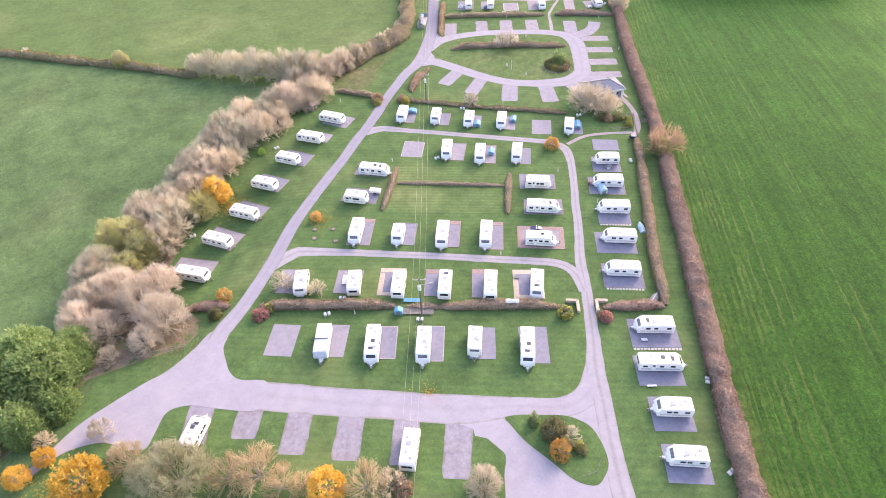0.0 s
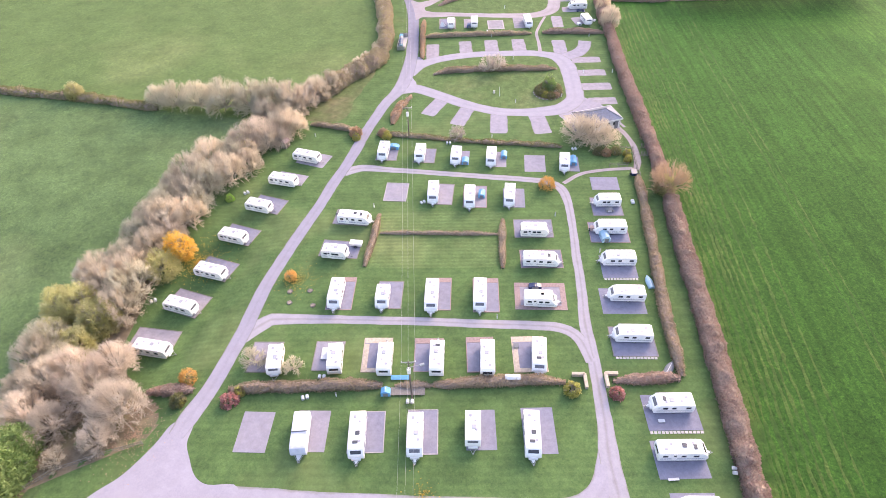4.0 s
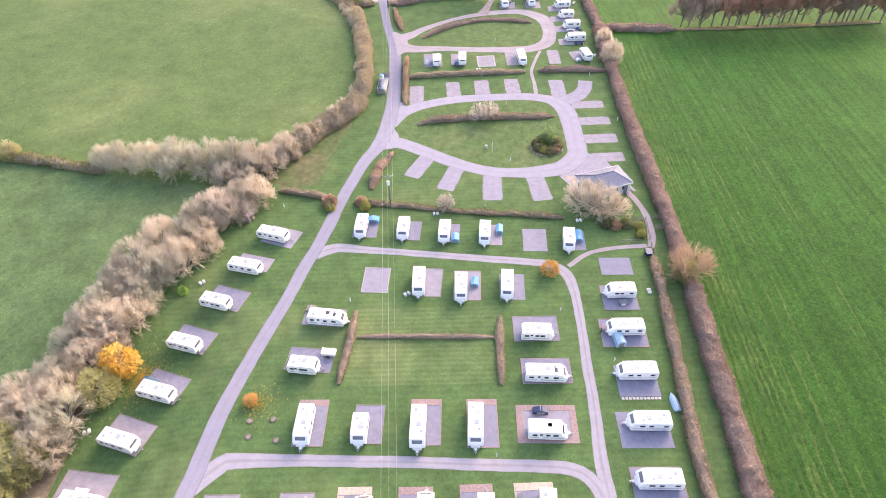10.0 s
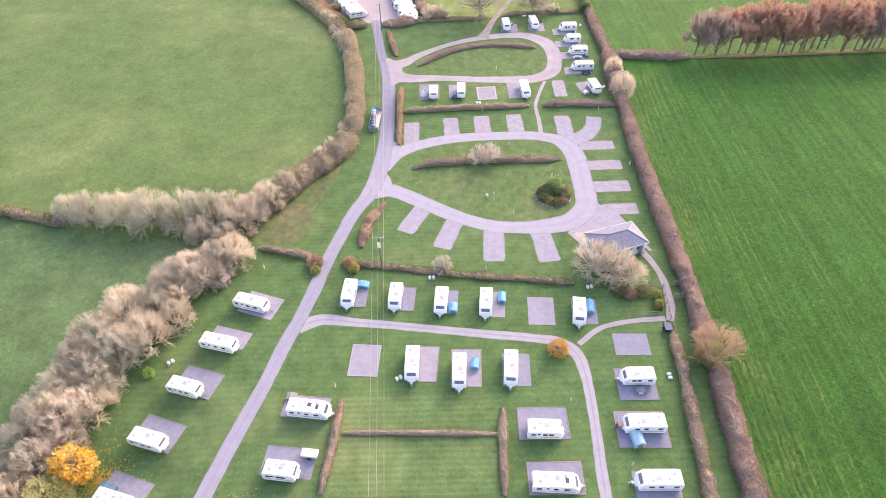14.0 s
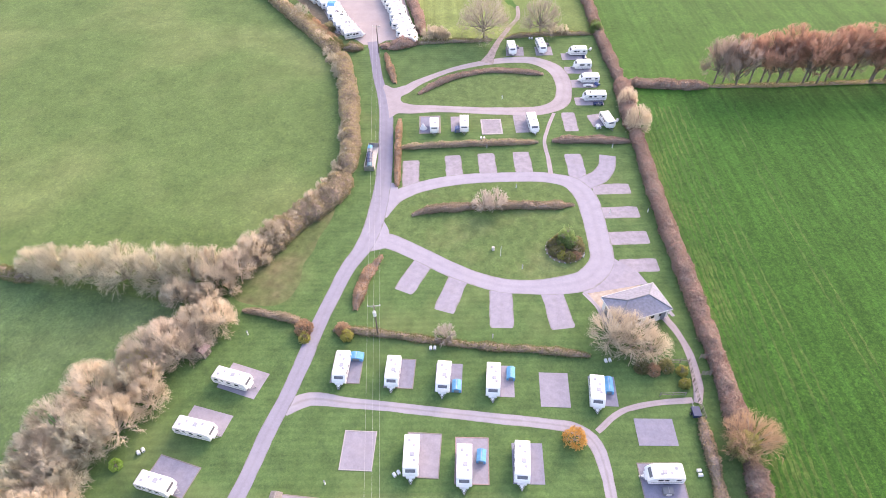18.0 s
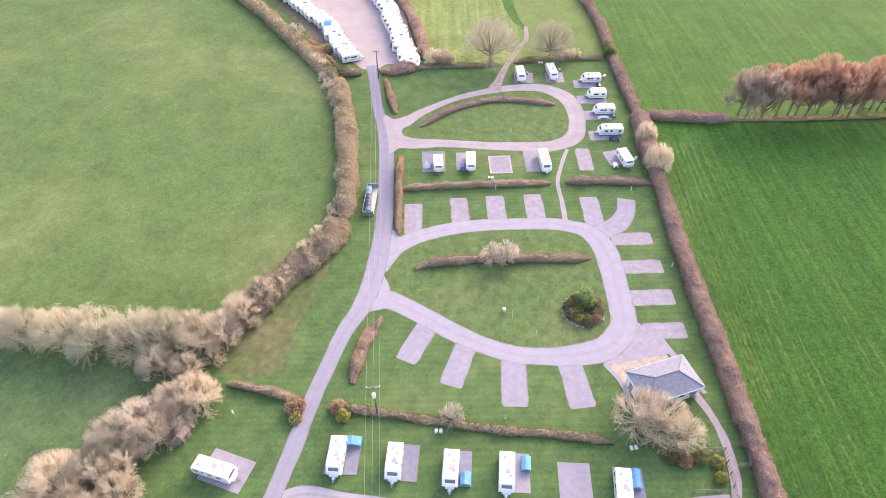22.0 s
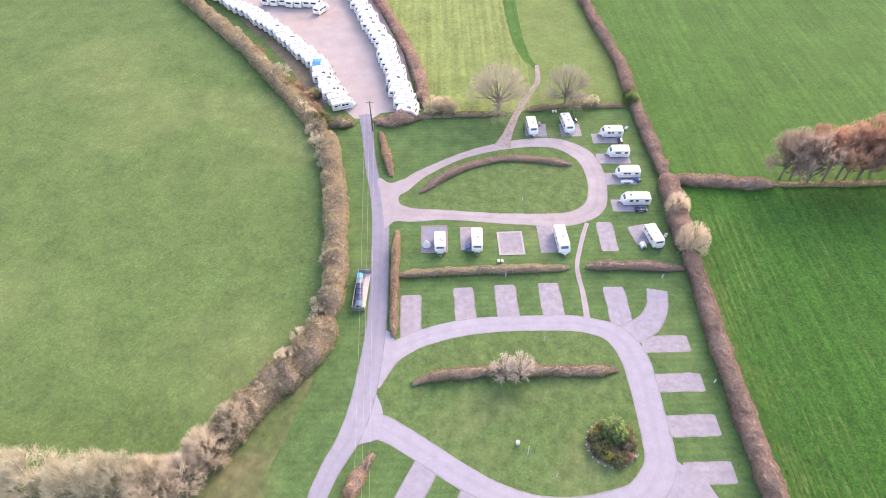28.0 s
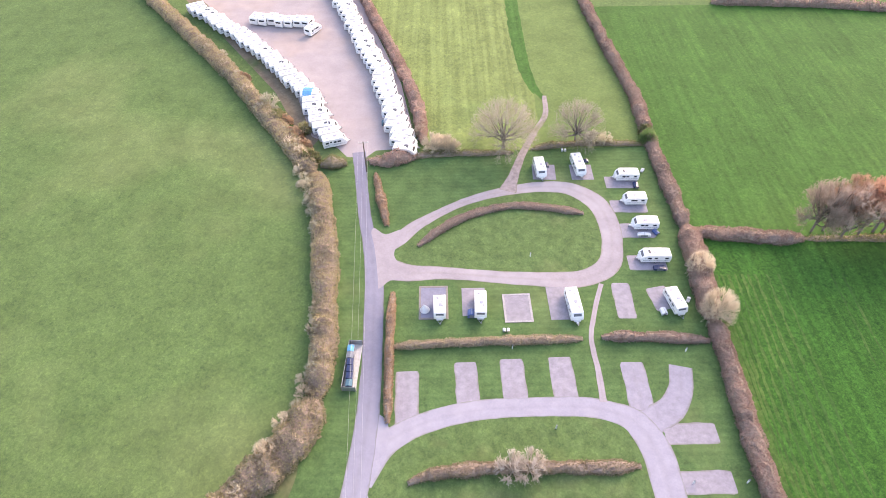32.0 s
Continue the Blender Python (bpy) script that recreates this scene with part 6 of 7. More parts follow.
# ---- the building ----
def clubhouse():
    m = pose(33.5, 134.6, 0, 0, 0, 17.5)
    b = thing("clubhouse", "low white-rendered building with a hipped grey slate roof", "building", m)
    L, W, H = 8.7, 5.0, 2.5
    for cx, cy, sx, sy in ((0, -W / 2, L, 0.25), (0, W / 2, L, 0.25), (-L / 2, 0, 0.25, W - 0.25), (L / 2, 0, 0.25, W - 0.25)):
        part("wall", block(cx, cy, H / 2, sx, sy, H, 0.01), RENDERED, b)
    e, r, zt = 0.45, 1.9, 1.45
    bm = bmesh.new()
    c = [bm.verts.new((x, y, H + 0.02)) for x, y in ((-L / 2 - e, -W / 2 - e), (L / 2 + e, -W / 2 - e), (L / 2 + e, W / 2 + e), (-L / 2 - e, W / 2 + e))]
    k = [bm.verts.new((-r, 0, H + zt)), bm.verts.new((r, 0, H + zt))]
    for f in ((c[0], c[1], k[1], k[0]), (c[1], c[2], k[1]), (c[2], c[3], k[0], k[1]), (c[3], c[0], k[0]), (c[3], c[2], c[1], c[0])):
        bm.faces.new(f)
    roof = part("roof", bm, SLATES, b)
    bm = bmesh.new()
    rod(bm, (-r, 0, H + zt + 0.02), (r, 0, H + zt + 0.02), 0.10)
    part("ridge_tile", bm, GREY_PLASTIC, roof)
    for sx, kx in ((-1, -r), (1, r)):
        for sy in (-1, 1):
            part("hip_tile", rod(bmesh.new(), (sx * (L / 2 + e), sy * (W / 2 + e), H + 0.04), (kx, 0, H + zt + 0.02), 0.09), GREY_PLASTIC, roof)
    for cx, cy, sx, sy in ((0, -W / 2 - e, L + 2 * e, 0.06), (0, W / 2 + e, L + 2 * e, 0.06), (-L / 2 - e, 0, 0.06, W + 2 * e), (L / 2 + e, 0, 0.06, W + 2 * e)):
        part("fascia", block(cx, cy, H - 0.02, sx, sy, 0.24, 0.01), WHITE_PLASTIC, b)
    # slate courses as slim raised lips on the long slopes
    for sy in (-1, 1):
        for i in range(1, 9):
            t = i / 9
            y, z, half = sy * (W / 2 + e) * (1 - t), H + 0.03 + zt * t, (L / 2 + e) * (1 - t) + r * t
            bm = block(0, 0, 0, 2 * half - 0.1, 0.05, 0.012)
            bm.transform(pose(0, y, z, -sy * math.degrees(math.atan2(zt, W / 2 + e))))
            part("slate_course", bm, SLATES, roof)
    for x in (-3.0, -1.0, 1.4, 3.2):
        w = part("window", block(x, -W / 2 - 0.125, 1.5, 0.9, 0.05, 0.8, 0.01), WINDOW, b)
        part("window_frame", block(x, -W / 2 - 0.118, 1.5, 1.0, 0.03, 0.9, 0.01), WHITE_PLASTIC, w)
    for y in (-1.0, 1.2):
        d = part("door", block(-L / 2 - 0.13, y, 1.02, 0.05, 0.85, 2.0, 0.01), GREY_PLASTIC, b)
        part("door_handle", block(-L / 2 - 0.17, y + 0.3, 1.0, 0.05, 0.12, 0.04), STEEL, d)
    d = part("door", block(L / 2 - 0.8, -W / 2 - 0.13, 1.02, 0.85, 0.05, 2.0, 0.01), GREY_PLASTIC, b)
    part("gutter_pipe", rod(bmesh.new(), (L / 2 + 0.1, -W / 2 - 0.2, 0), (L / 2 + 0.1, -W / 2 - 0.2, H), 0.05), WHITE_PLASTIC, b)


clubhouse()
sheet("forecourt", [(26.74, 138.86), (28.43, 135.63), (29.40, 135.82), (28.80, 137.73), (36.18, 139.69), (35.98, 140.49)], SAND, "sandy gravel strip along the building", 0.075, "pavement")
ribbon("path_building", [(26.15, 139.06, 0.9), (27.84, 136.24, 0.9), (28.84, 132.63, 0.9), (30.22, 131.21, 1.0)], GRAVEL, "narrow path at the end of the building", "path")


# ---- overhead line ----
def power_pole(x, y, height, turn, with_box):
    p = thing("power_pole", "weathered wooden power pole with a steel crossarm", "power pole", pose(x, y, 0, 0, 0, turn), "power poles")
    part("pole", rod(bmesh.new(), (0, 0, 0), (0, 0, height), 0.15, 0.10, 10), WOODPOLE, p)
    arm = part("crossarm", block(0, 0.1, height - 0.35, 2.0, 0.1, 0.12, 0.01), STEEL, p)
    for dx in (-0.92, 0, 0.92):
        part("insulator", rod(rod(bmesh.new(), (dx, 0.1, height - 0.28), (dx, 0.1, height - 0.1), 0.06, 0.05, 8), (dx, 0.1, height - 0.1), (dx, 0.1, height), 0.08, 0.04, 8), WHITE_PLASTIC, arm)
    for s in (-1, 1):
        part("brace", rod(bmesh.new(), (0, 0.1, height - 1.0), (s * 0.6, 0.1, height - 0.4), 0.02), STEEL, p)
    if with_box:
        t = part("transformer", rod(bmesh.new(), (0.0, -0.42, height - 2.0), (0.0, -0.42, height - 1.1), 0.28, sides=12), WHITE_PLASTIC, p, "pale grey pole-mounted transformer")
        for dx in (-0.12, 0.12):
            part("bushing", rod(bmesh.new(), (dx, -0.42, height - 1.1), (dx, -0.42, height - 0.85), 0.04, sides=6), GREY_PLASTIC, t)


POLES = [(-4.15, 64.3, 8.8), (-8.0, 131.1, 7.6), (-13.4, 222.7, 7.6)]
for i, (x, y, h) in enumerate(POLES):
    power_pole(x, y, h, 3, i < 2)
bm = bmesh.new()
rod(bm, (-4.15, 64.3, 7.4), (-2.2, 64.9, 7.3), 0.05)
rod(bm, (-2.7, 64.7, 7.25), (-2.1, 65.0, 7.25), 0.2, sides=10)
part("switch_arm", bm, STEEL, tagged(thing("pole_switch", "pale switchgear on a side arm of the pole", "switchgear"), "pale switchgear on a side arm of the pole"))


def wire(a, b, sag, radius=0.010, n=14):
    """One unbroken wire that hangs between two points."""
    bm = bmesh.new()
    a, b = Vector(a), Vector(b)
    rings = []
    for i in range(n + 1):
        p = a.lerp(b, i / n) - Vector((0, 0, sag * 4 * (i / n) * (1 - i / n)))
        rings.append([bm.verts.new(p + Vector((dx, 0, dz)) * radius) for dx, dz in ((-1, -0.6), (1, -0.6), (0, 1.1))])
    for r, q in zip(rings, rings[1:]):
        for k in range(3):
            bm.faces.new((r[k], r[(k + 1) % 3], q[(k + 1) % 3], q[k]))
    return bm


def power_line(a, b, sag):
    ln = thing("power_line", "three thin overhead wires between poles", "power line", group="overhead wires")
    for dx in (-0.92, 0, 0.92):
        part("wire", wire((a[0] + dx, a[1], a[2]), (b[0] + dx, b[1], b[2]), sag), WIRE, ln)


power_line((-2.2, -2, 8.5), POLES[0], 0.9)
power_line(POLES[0], POLES[1], 0.9)
power_line(POLES[1], POLES[2], 1.2)


# ---- small things on the pitches ----
def water_carrier(x, y, turn=0):
    c = thing("water_carrier", "pair of white plastic water carriers standing on grass", "water container", pose(x, y, 0, 0, 0, turn), "water carriers")
    for dx in (-0.32, 0.32):
        bm = rod(bmesh.new(), (dx, -0.28, 0.24), (dx, 0.28, 0.24), 0.24, sides=12)
        t = part("barrel", bm, WHITE_PLASTIC, c)
        part("cap", rod(bmesh.new(), (dx, -0.33, 0.24), (dx, -0.28, 0.24), 0.07, sides=8), GREY_PLASTIC, t)
    return c


first = water_carrier(-17.66, 67.88)
for x, y, turn in ((-19.53, 64.36, 18.8), (-4.42, 63.63, -0.6), (36.07, 107.44, 90.5), (27.44, 125.36, 9.5), (0.72, 128.29, -0.3), (-4.13, 108.12, 29.9), (-39.71, 112.13, 39.2), (-49.62, 85.01, 28.2), (27.20, 228.76, -2.9),
                   (42.23, 189.22, 59.7), (42.08, 222.09, 58.4), (37.76, 53.24, 80.2), (37.17, 39.35, 39.0), (11.67, 183.52, -1.2)):
    copy_thing(first, pose(x, y, 0.006 + level(x, y), 0, 0, turn))


def bollard(x, y):
    b = thing("hookup_bollard", "small white electric hook-up bollard in the lawn", "bollard", pose(x, y, 0), "hook-up bollards")
    part("post", block(0, 0, 0.45, 0.16, 0.16, 0.9, 0.02), WHITE_PLASTIC, b)
    part("cap", block(0, 0, 0.93, 0.24, 0.24, 0.08, 0.02), GREY_PLASTIC, b)
    return b


first = bollard(10.21, 130.13)
for x, y in ((17.40, 166.79), (12.38, 180.20), (39.10, 179.33), (41.69, 158.80), (17.16, 199.37), (42.83, 164.73), (16.39, 144.89), (27.55, 147.34), (-15.05, 64.62), (27.50, 93.80), (34.50, 158.77), (-28.90, 131.72), (8.73, 78.91),
             (-13.54, 106.95), (20.86, 103.76), (35.68, 129.52)):
    copy_thing(first, pose(x, y, level(x, y)))


def storage_tent(x, y, w, d, h, turn, material, label):
    """A small pitched store tent or covered box: sloping cloth roof on low walls."""
    boxy = any(w in label for w in ("box", "crate", "cabinet"))
    t = thing("storage_box" if boxy else "storage_tent", label, "box" if boxy else "tent", pose(x, y, (0.045 if y < 220 else 0.02) + level(x, y), 0, 0, turn), "storage boxes" if boxy else "storage tents")
    prof = [(-w / 2, 0), (w / 2, 0), (w / 2 * 0.96, h * 0.7), (w * 0.12, h), (-w * 0.12, h), (-w / 2 * 0.96, h * 0.7)]
    part("canvas", prism(bmesh.new(), prof, -d / 2, d / 2, 0.04), material, t)
    part("door_flap", block(0, -d / 2 - 0.012, h * 0.38, w * 0.5, 0.02, h * 0.66, 0.005), GREY_PLASTIC if material != GREY_PLASTIC else WHITE_PLASTIC, t)
    part("ridge_pole", rod(bmesh.new(), (0, -d / 2, h + 0.01), (0, d / 2, h + 0.01), 0.025), STEEL, t)
    return t


SKY_TENT = "sky-blue canvas storage tent on the pitch"
for x, y, w, d, h, turn, mat, label in (
    (-11.04, 126.84, 2.2, 1.3, 0.9, -4.2, BLUE, SKY_TENT), (4.25, 121.27, 1.4, 1.8, 0.95, -4.3, BLUE, SKY_TENT), (12.44, 123.22, 1.3, 2.0, 0.95, -4.5, BLUE, SKY_TENT),
    (26.60, 120.87, 1.4, 2.6, 0.95, -4.8, BLUE, "sky-blue covered trailer tent on the pitch"), (7.30, 110.26, 1.3, 1.8, 0.9, -6.4, BLUE, "pale blue covered box on the pitch"),
    (28.94, 97.47, 1.5, 2.4, 1.3, 7.3, SILVER_BLUE, "pale blue-grey storage tent on the pitch"), (31.22, 105.02, 1.4, 0.9, 0.7, -0.9, GREY_PLASTIC, "grey storage box beside the caravan"),
    (6.30, 186.64, 1.3, 1.2, 1.1, -1.2, BLUE_STRIPE, "deep blue storage box beside the caravan"), (-7.95, 65.04, 1.4, 1.0, 1.1, -0.5, BLUE, "blue-topped cabinet in the hedge gap"),
    (-42.84, 92.96, 2.6, 0.9, 0.9, -19.6, TEAL, "teal folded awning beside the caravan")):
    storage_tent(x, y, w, d, h, turn, mat, label)
for x, y, w, d, h, turn, mat, label in (
    (15.35, 85.49, 2.2, 0.9, 0.8, -2.6, NAVY, "dark folded tent on the pitch"), (39.22, 196.15, 2.2, 0.9, 0.5, -2.2, NAVY, "dark blue bench box beside the caravan"),
    (39.76, 217.60, 1.0, 1.5, 0.5, -2.8, NAVY, "dark blue box beside the caravan"), (40.63, 204.78, 0.9, 1.2, 0.5, 28.1, BLUE_STRIPE, "blue box beside the caravan"),
    (38.37, 204.18, 2.4, 0.7, 0.5, -2.4, WHITE_PLASTIC, "long white box beside the caravan"), (23.08, 224.01, 0.8, 1.2, 0.5, -2.6, NAVY, "dark blue box beside the caravan"),
    (31.24, 225.20, 1.0, 0.8, 0.5, -2.8, NAVY, "dark blue box beside the caravan"), (37.53, 186.81, 1.0, 1.2, 0.7, 8.3, WHITE_PLASTIC, "white plastic box beside the caravan"),
    (-28.58, 248.61, 5.2, 2.0, 2.5, 88.1, BLUE, "blue tarpaulin cover over a stored caravan"), (-10.79, 238.55, 1.0, 1.0, 1.0, 7.3, TEAL, "teal box in the storage yard"),
    (-19.79, 105.38, 1.6, 1.2, 0.5, -8.0, TIMBER, "weathered timber crate beside the caravan")):
    storage_tent(x, y, w, d, h, turn, mat, label)


def step_deck(x, y, w, d, turn, material, label):
    s = thing("step_deck", label, "deck", pose(x, y, 0.045 + level(x, y), 0, 0, turn), "step decks")
    n = max(3, int(d / 0.16))
    for i in range(n):
        part("board", block(0, (i + 0.5) * d / n - d / 2, 0.2, w, d / n - 0.02, 0.04), material, s)
    for sx in (-1, 1):
        part("bearer", block(sx * w * 0.4, 0, 0.09, 0.08, d, 0.18), TIMBER, s)


step_deck(-17.83, 72.11, 1.0, 2.2, 0, WHITE_PLASTIC, "white slatted step deck beside the caravan")
step_deck(-46.94, 76.35, 2.0, 0.9, -8, WHITE_PLASTIC, "white slatted step deck beside the caravan")
step_deck(-4.82, 65.31, 5.0, 1.3, 0, TIMBER, "weathered timber platform below the hedge")
step_deck(-6.01, 67.68, 2.8, 0.8, 0, BLUE, "blue-painted boards behind the hedge")
step_deck(11.32, 73.43, 0.8, 0.9, 0, GREY_PLASTIC, "dark slatted mat on the pitch")
step_deck(30.20, 60.41, 0.9, 0.5, 2, WHITE_PLASTIC, "white caravan step on the pitch")
step_deck(29.72, 52.08, 1.4, 0.35, 3, WHITE_PLASTIC, "white boards at the pitch edge")


def utility_trailer(x, y, turn, w, d, material, label):
    t = thing("utility_trailer", label, "trailer", pose(x, y, 0.03, 0, 0, turn), "trailers")
    part("tub", block(0, 0, 0.62, w, d, 0.5, 0.04), material, t)
    part("lid", block(0, 0, 0.90, w + 0.06, d + 0.06, 0.08, 0.03), material, t)
    part("drawbar", rod(bmesh.new(), (0, d / 2, 0.42), (0, d / 2 + 0.9, 0.4), 0.04), STEEL, t)
    for s in (-1, 1):
        wh = part("wheel", rod(bmesh.new(), (s * (w / 2 + 0.02), 0, 0.26), (s * (w / 2 + 0.18), 0, 0.26), 0.26, sides=12), RUBBER, t)
        part("rim", rod(bmesh.new(), (s * (w / 2 + 0.17), 0, 0.26), (s * (w / 2 + 0.19), 0, 0.26), 0.14, sides=8), STEEL, wh)


utility_trailer(38.03, 116.09, 0, 1.1, 1.5, NAVY, "dark blue utility trailer by the path end")
utility_trailer(-15.74, 96.21, 82, 1.1, 2.2, WHITE_PLASTIC, "white box trailer on the pitch")
utility_trailer(27.07, 99.50, 0, 0.8, 0.8, BRICK, "small red trailer at the pitch edge")


def dinghy(x, y, turn, label, material):
    """A small upturned boat: a tapering hull with a rounded keel line."""
    b = thing("dinghy", label, "boat", pose(x, y, 0, 0, 0, turn), "boats")
    bm = bmesh.new()
    rings = []
    for s in np.linspace(-1, 1, 9):
        half = 0.62 * (1 - max(0, s) ** 2 * 0.95) * (1 - 0.12 * max(0, -s))
        rings.append([bm.verts.new((half * math.cos(a), 1.5 * s, 0.05 + 0.5 * math.sin(a) * (0.5 + 0.5 * half / 0.62))) for a in np.linspace(0, math.pi, 7)])
    for p, q in zip(rings, rings[1:]):
        for i in range(6):
            bm.faces.new((p[i], p[i + 1], q[i + 1], q[i]))
    for r in (rings[0], rings[-1]):
        bm.faces.new(r)
    bmesh.ops.recalc_face_normals(bm, faces=bm.faces)
    part("hull", bm, material, b)
    part("keel", block(0, -0.2, 0.56, 0.06, 2.2, 0.06, 0.01), WHITE_PLASTIC, b)


dinghy(34.48, 86.50, 5, "upturned pale blue dinghy beside the hedge", SILVER_BLUE)
dinghy(33.41, 69.08, -35, "upturned grey-blue dinghy in the hedge corner", GREY_PLASTIC)


# ---- walls, fences, bin store ----
def low_wall(corners, label):
    w = thing("garden_wall", label, "wall", group="low walls")
    for (x0, y0), (x1, y1) in zip(corners, corners[1:]):
        length, turn = math.hypot(x1 - x0, y1 - y0), math.degrees(math.atan2(y1 - y0, x1 - x0))
        part("wall", block((x0 + x1) / 2, (y0 + y1) / 2, 0.3, length, 0.38, 0.6, 0.02, turn), TAN, w)
        part("coping", block((x0 + x1) / 2, (y0 + y1) / 2, 0.63, length + 0.1, 0.48, 0.07, 0.02, turn), TAN, w)


low_wall([(19.06, 67.97), (20.83, 67.94), (20.84, 65.66)], "low tan stone wall at the lane entrance")
low_wall([(25.66, 68.05), (23.89, 68.09), (23.90, 65.80)], "low tan stone wall at the lane entrance")


def rail_fence(pts, height, label, rails=2, spacing=1.6):
    f = thing("rail_fence", label, "fence", group="fences")
    for (x0, y0), (x1, y1) in zip(pts, pts[1:]):
        n = max(1, round(math.hypot(x1 - x0, y1 - y0) / spacing))
        turn = math.degrees(math.atan2(y1 - y0, x1 - x0))
        for i in range(n + 1):
            x, y = x0 + (x1 - x0) * i / n, y0 + (y1 - y0) * i / n
            part("post", block(x, y, height / 2 + level(x, y), 0.1, 0.1, height, 0.01, turn), TIMBER, f)
        for k in range(rails):
            part("rail", block((x0 + x1) / 2, (y0 + y1) / 2, height * (k + 1) / rails - 0.08 + level((x0 + x1) / 2, (y0 + y1) / 2), math.hypot(x1 - x0, y1 - y0), 0.04, 0.1, 0.008, turn), TIMBER, f)


rail_fence([(33.83, 119.17), (37.52, 119.20)], 0.9, "short timber rail fence beside the path")
rail_fence([(36.89, 124.70), (39.60, 124.75), (39.08, 118.07), (39.11, 115.07)], 1.2, "timber rail fence along the path", 3)
rail_fence([(41.53, 125.51), (42.89, 125.48), (42.24, 122.50), (40.88, 122.53)], 1.2, "small timber enclosure by the hedge", 4, 0.8)
rail_fence([(18.36, 37.97), (20.16, 38.70), (20.97, 40.45)], 0.6, "low timber rail on the corner island", 1, 1.2)


rail_fence([(-53.6, 50.9), (-50.6, 53.6), (-45.4, 55.7), (-40.6, 57.3)], 0.9, "thin post and wire fence below the tree belt", 2, 2.4)


def bin_store():
    s = thing("bin_store", "timber-fenced bin store beside the lane", "bin store", pose(-12.18, 177.19, 0, 0, 0, -3))
    part("base", block(0, 0, 0.04, 2.0, 8.2, 0.08, 0.01), PAVER, s)
    for cx, cy, sx, sy in ((-1.0, 0, 0.08, 8.2), (0, 4.1, 2.0, 0.08), (0, -4.1, 2.0, 0.08)):
        part("fence_panel", block(cx, cy, 0.6, sx, sy, 1.1, 0.01), STEEL, s)
    for x, y in ((-1, -4.1), (-1, 0), (-1, 4.1), (1, 4.1), (1, -4.1)):
        part("post", block(x, y, 0.65, 0.12, 0.12, 1.3, 0.01), TIMBER, s)


def wheelie_bin(x, y, material, label):
    b = thing("refuse_bin", label, "bin", pose(x, y, 0.08, 0, 0, -3), "refuse bins")
    part("tub", block(0, 0, 0.62, 0.95, 1.05, 1.0, 0.05), GREY_PLASTIC if material != GREY_PLASTIC else NAVY, b)
    part("lid", prism(bmesh.new(), [(-0.52, 1.12), (0.52, 1.12), (0.5, 1.2), (0, 1.34), (-0.5, 1.2)], -0.56, 0.56, 0.02), material, b)
    for sx in (-0.36, 0.36):
        for sy in (-0.4, 0.4):
            part("castor", rod(bmesh.new(), (sx - 0.04, sy, 0.08), (sx + 0.04, sy, 0.08), 0.08, sides=8), RUBBER, b)


bin_store()
for i, mat in enumerate((TEAL, NAVY, NAVY, NAVY, GREY_PLASTIC, BLUE)):
    wheelie_bin(-12.3 - 0.06 * i, 173.8 + 1.2 * i, mat, "large dark wheeled refuse bin with a flat lid" if mat in (NAVY, GREY_PLASTIC) else "large wheeled refuse bin with a blue-green lid")


def shed():
    s = thing("garden_shed", "small brown timber shed under the trees", "shed", pose(-34.86, 128.13, level(-34.86, 128.13), 0, 0, -25))
    part("wall", block(0, 0, 0.75, 1.3, 1.6, 1.5, 0.01), TIMBER, s)
    part("roof", prism(bmesh.new(), [(-0.8, 1.45), (0, 1.95), (0.8, 1.45), (0.8, 1.52), (0, 2.03), (-0.8, 1.52)], -0.9, 0.9), BRICK, s)
    part("door", block(0.66, 0, 0.7, 0.03, 0.7, 1.3, 0.005), WOODPOLE, s)


shed()


def planter(x, y):
    p = thing("round_planter", "ring of timber blocks round a small planting bed", "planter", pose(x, y, 0), "planters")
    part("soil", rod(bmesh.new(), (0, 0, 0), (0, 0, 0.14), 0.34, 0.3, 12), CORE, p)
    me = mesh_from(block(0, 0, 0, 0.17, 0.15, 0.22, 0.04), "stone")
    me.materials.append(TIMBER)
    for i in range(10):
        o = part("log", me, None, p)
        o.matrix_basis = pose(0.39 * math.cos(i * 0.628), 0.39 * math.sin(i * 0.628), 0.08, 0, 0, math.degrees(i * 0.628) + 20 * (i % 3))
    return p


first = planter(-25.69, 85.06)
for x, y in ((-22.33, 85.24), (-25.30, 82.59), (-21.33, 81.98)):
    copy_thing(first, pose(x, y, 0))


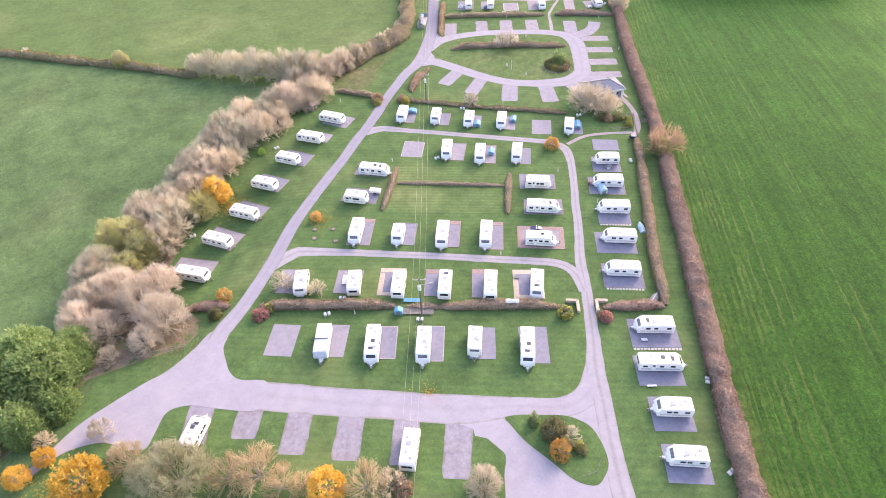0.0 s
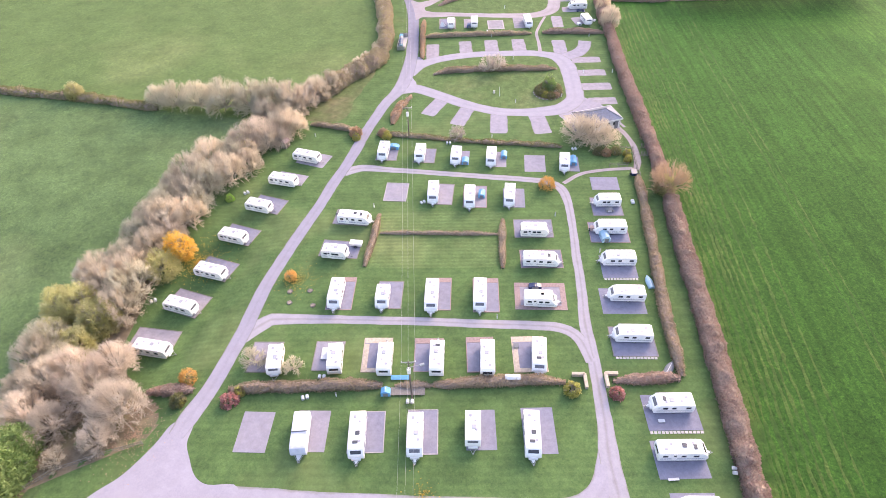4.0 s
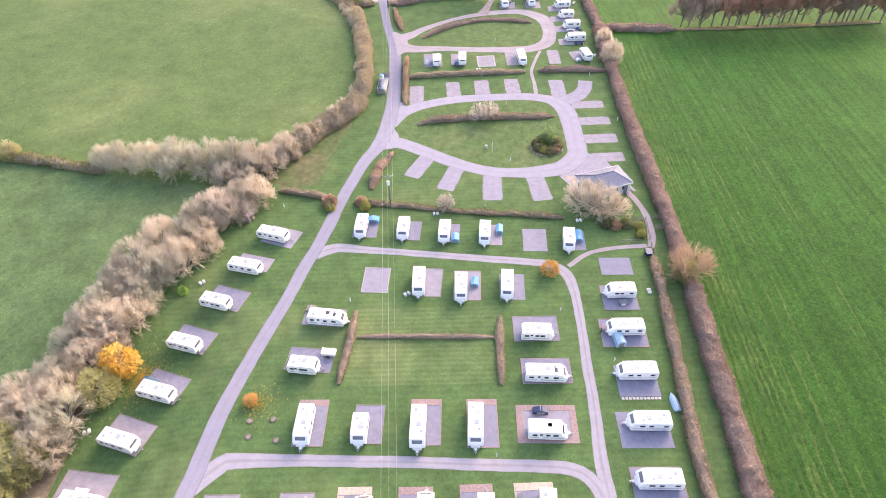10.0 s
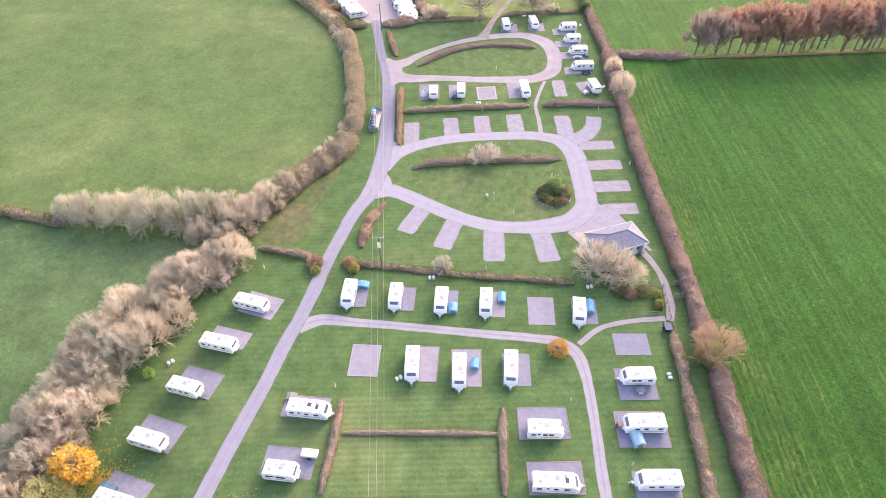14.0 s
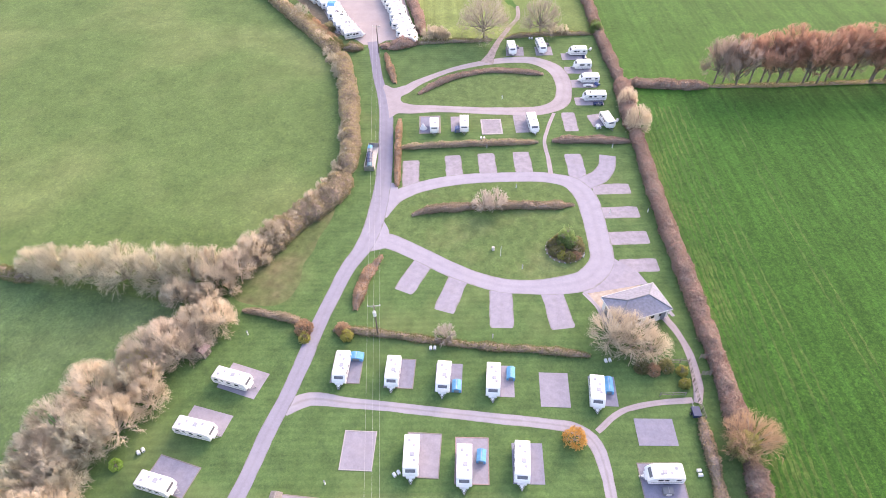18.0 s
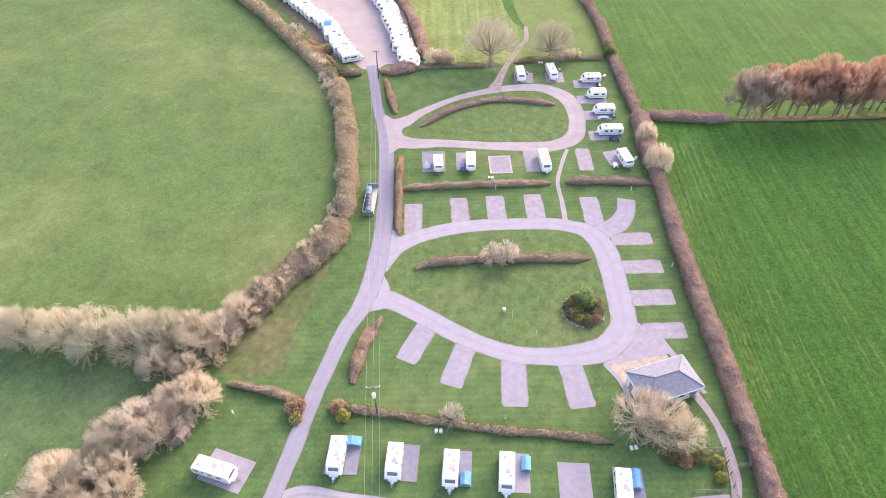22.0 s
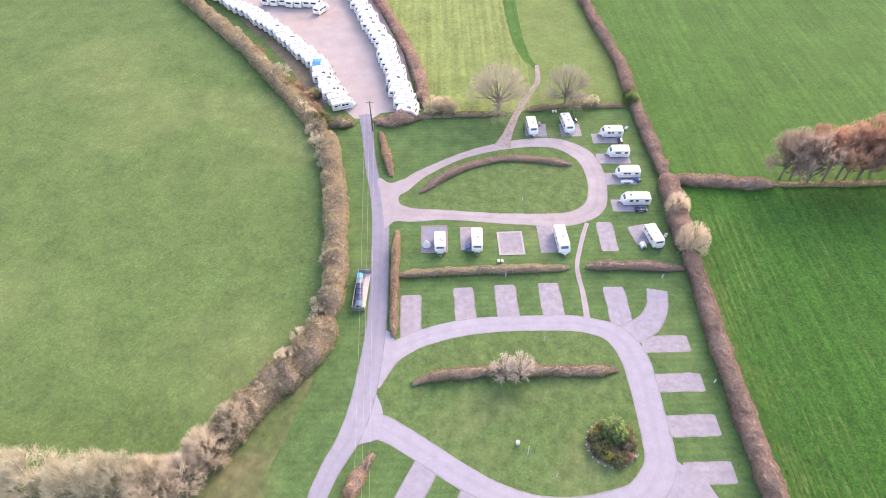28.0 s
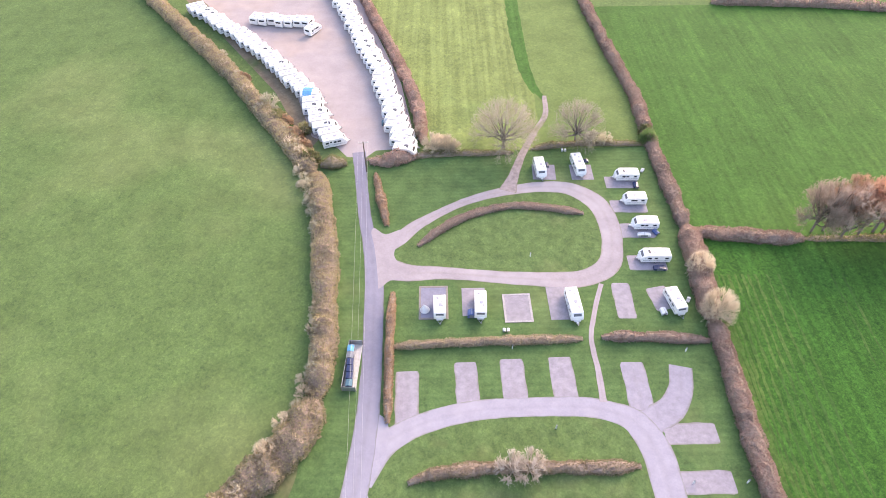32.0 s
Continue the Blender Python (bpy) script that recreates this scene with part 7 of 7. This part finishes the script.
def parasol(x, y):
    p = thing("folded_parasol", "white canvas shelter folded on the pitch", "parasol", pose(x, y, 0.06))
    part("pole", rod(bmesh.new(), (0, 0, 0), (0, 0, 1.6), 0.04), STEEL, p)
    bm = bmesh.new()
    rod(bm, (0.06, 0, 0.05), (0, 0.05, 1.3), 0.85, 0.12, 9)
    for v in bm.verts:
        v.co.x += 0.12 * noise.noise((v.co.x * 4, v.co.y * 4, 2))
    part("canvas", bm, WHITE_PLASTIC, p)


parasol(-1.37, 187.80)


def sundial(x, y):
    s = thing("stone_ornament", "pale stone ornament on the loop lawn", "ornament", pose(x, y, 0))
    part("plinth", rod(bmesh.new(), (0, 0, 0), (0, 0, 0.5), 0.3, 0.2, 10), PAVER, s)
    part("bowl", rod(bmesh.new(), (0, 0, 0.5), (0, 0, 0.62), 0.16, 0.3, 12), PAVER, s)


sundial(11.62, 149.65)
post = thing("flag_post", "slim white post on the loop lawn", "post", pose(12.82, 148.03, 0))
part("post", rod(bmesh.new(), (0, 0, 0), (0, 0, 2.4), 0.05, 0.04, 8), WHITE_PLASTIC, post)
part("finial", rod(bmesh.new(), (0, 0, 2.4), (0, 0, 2.5), 0.07, 0.02, 8), WHITE_PLASTIC, post)

# stones round the shrub bed on the loop lawn
bed = thing("shrub_bed", "oval planting bed of dark soil on the loop lawn", "bed", pose(24.5, 149.4, 0), kind="structure")
part("soil", rod(bmesh.new(), (0, 0, 0), (0, 0, 0.1), 3.5, 3.3, 28), LITTER, bed)
for i in range(22):
    a = i * 0.286
    part("stone", block(3.42 * math.cos(a), 3.42 * math.sin(a), 0.05, 0.30, 0.24, 0.14, 0.05, math.degrees(a) + 25 * (i % 3)), EDGE, bed)
tarp = thing("tarpaulin", "crumpled white tarpaulin caught on the hedge", "tarpaulin", pose(10.32, 67.01, 1.42))
bm = bmesh.new()
bmesh.ops.create_grid(bm, x_segments=12, y_segments=6, size=0.5, matrix=Matrix.Diagonal((2.2, 0.9, 1, 1)))
for v in bm.verts:
    v.co.z = 0.14 * noise.noise((v.co.x * 2, v.co.y * 3, 1)) - 0.25 * (v.co.y / 0.45) ** 2
bmesh.ops.solidify(bm, geom=bm.faces[:], thickness=0.02)
part("sheet", bm, WHITE_PLASTIC, tarp)
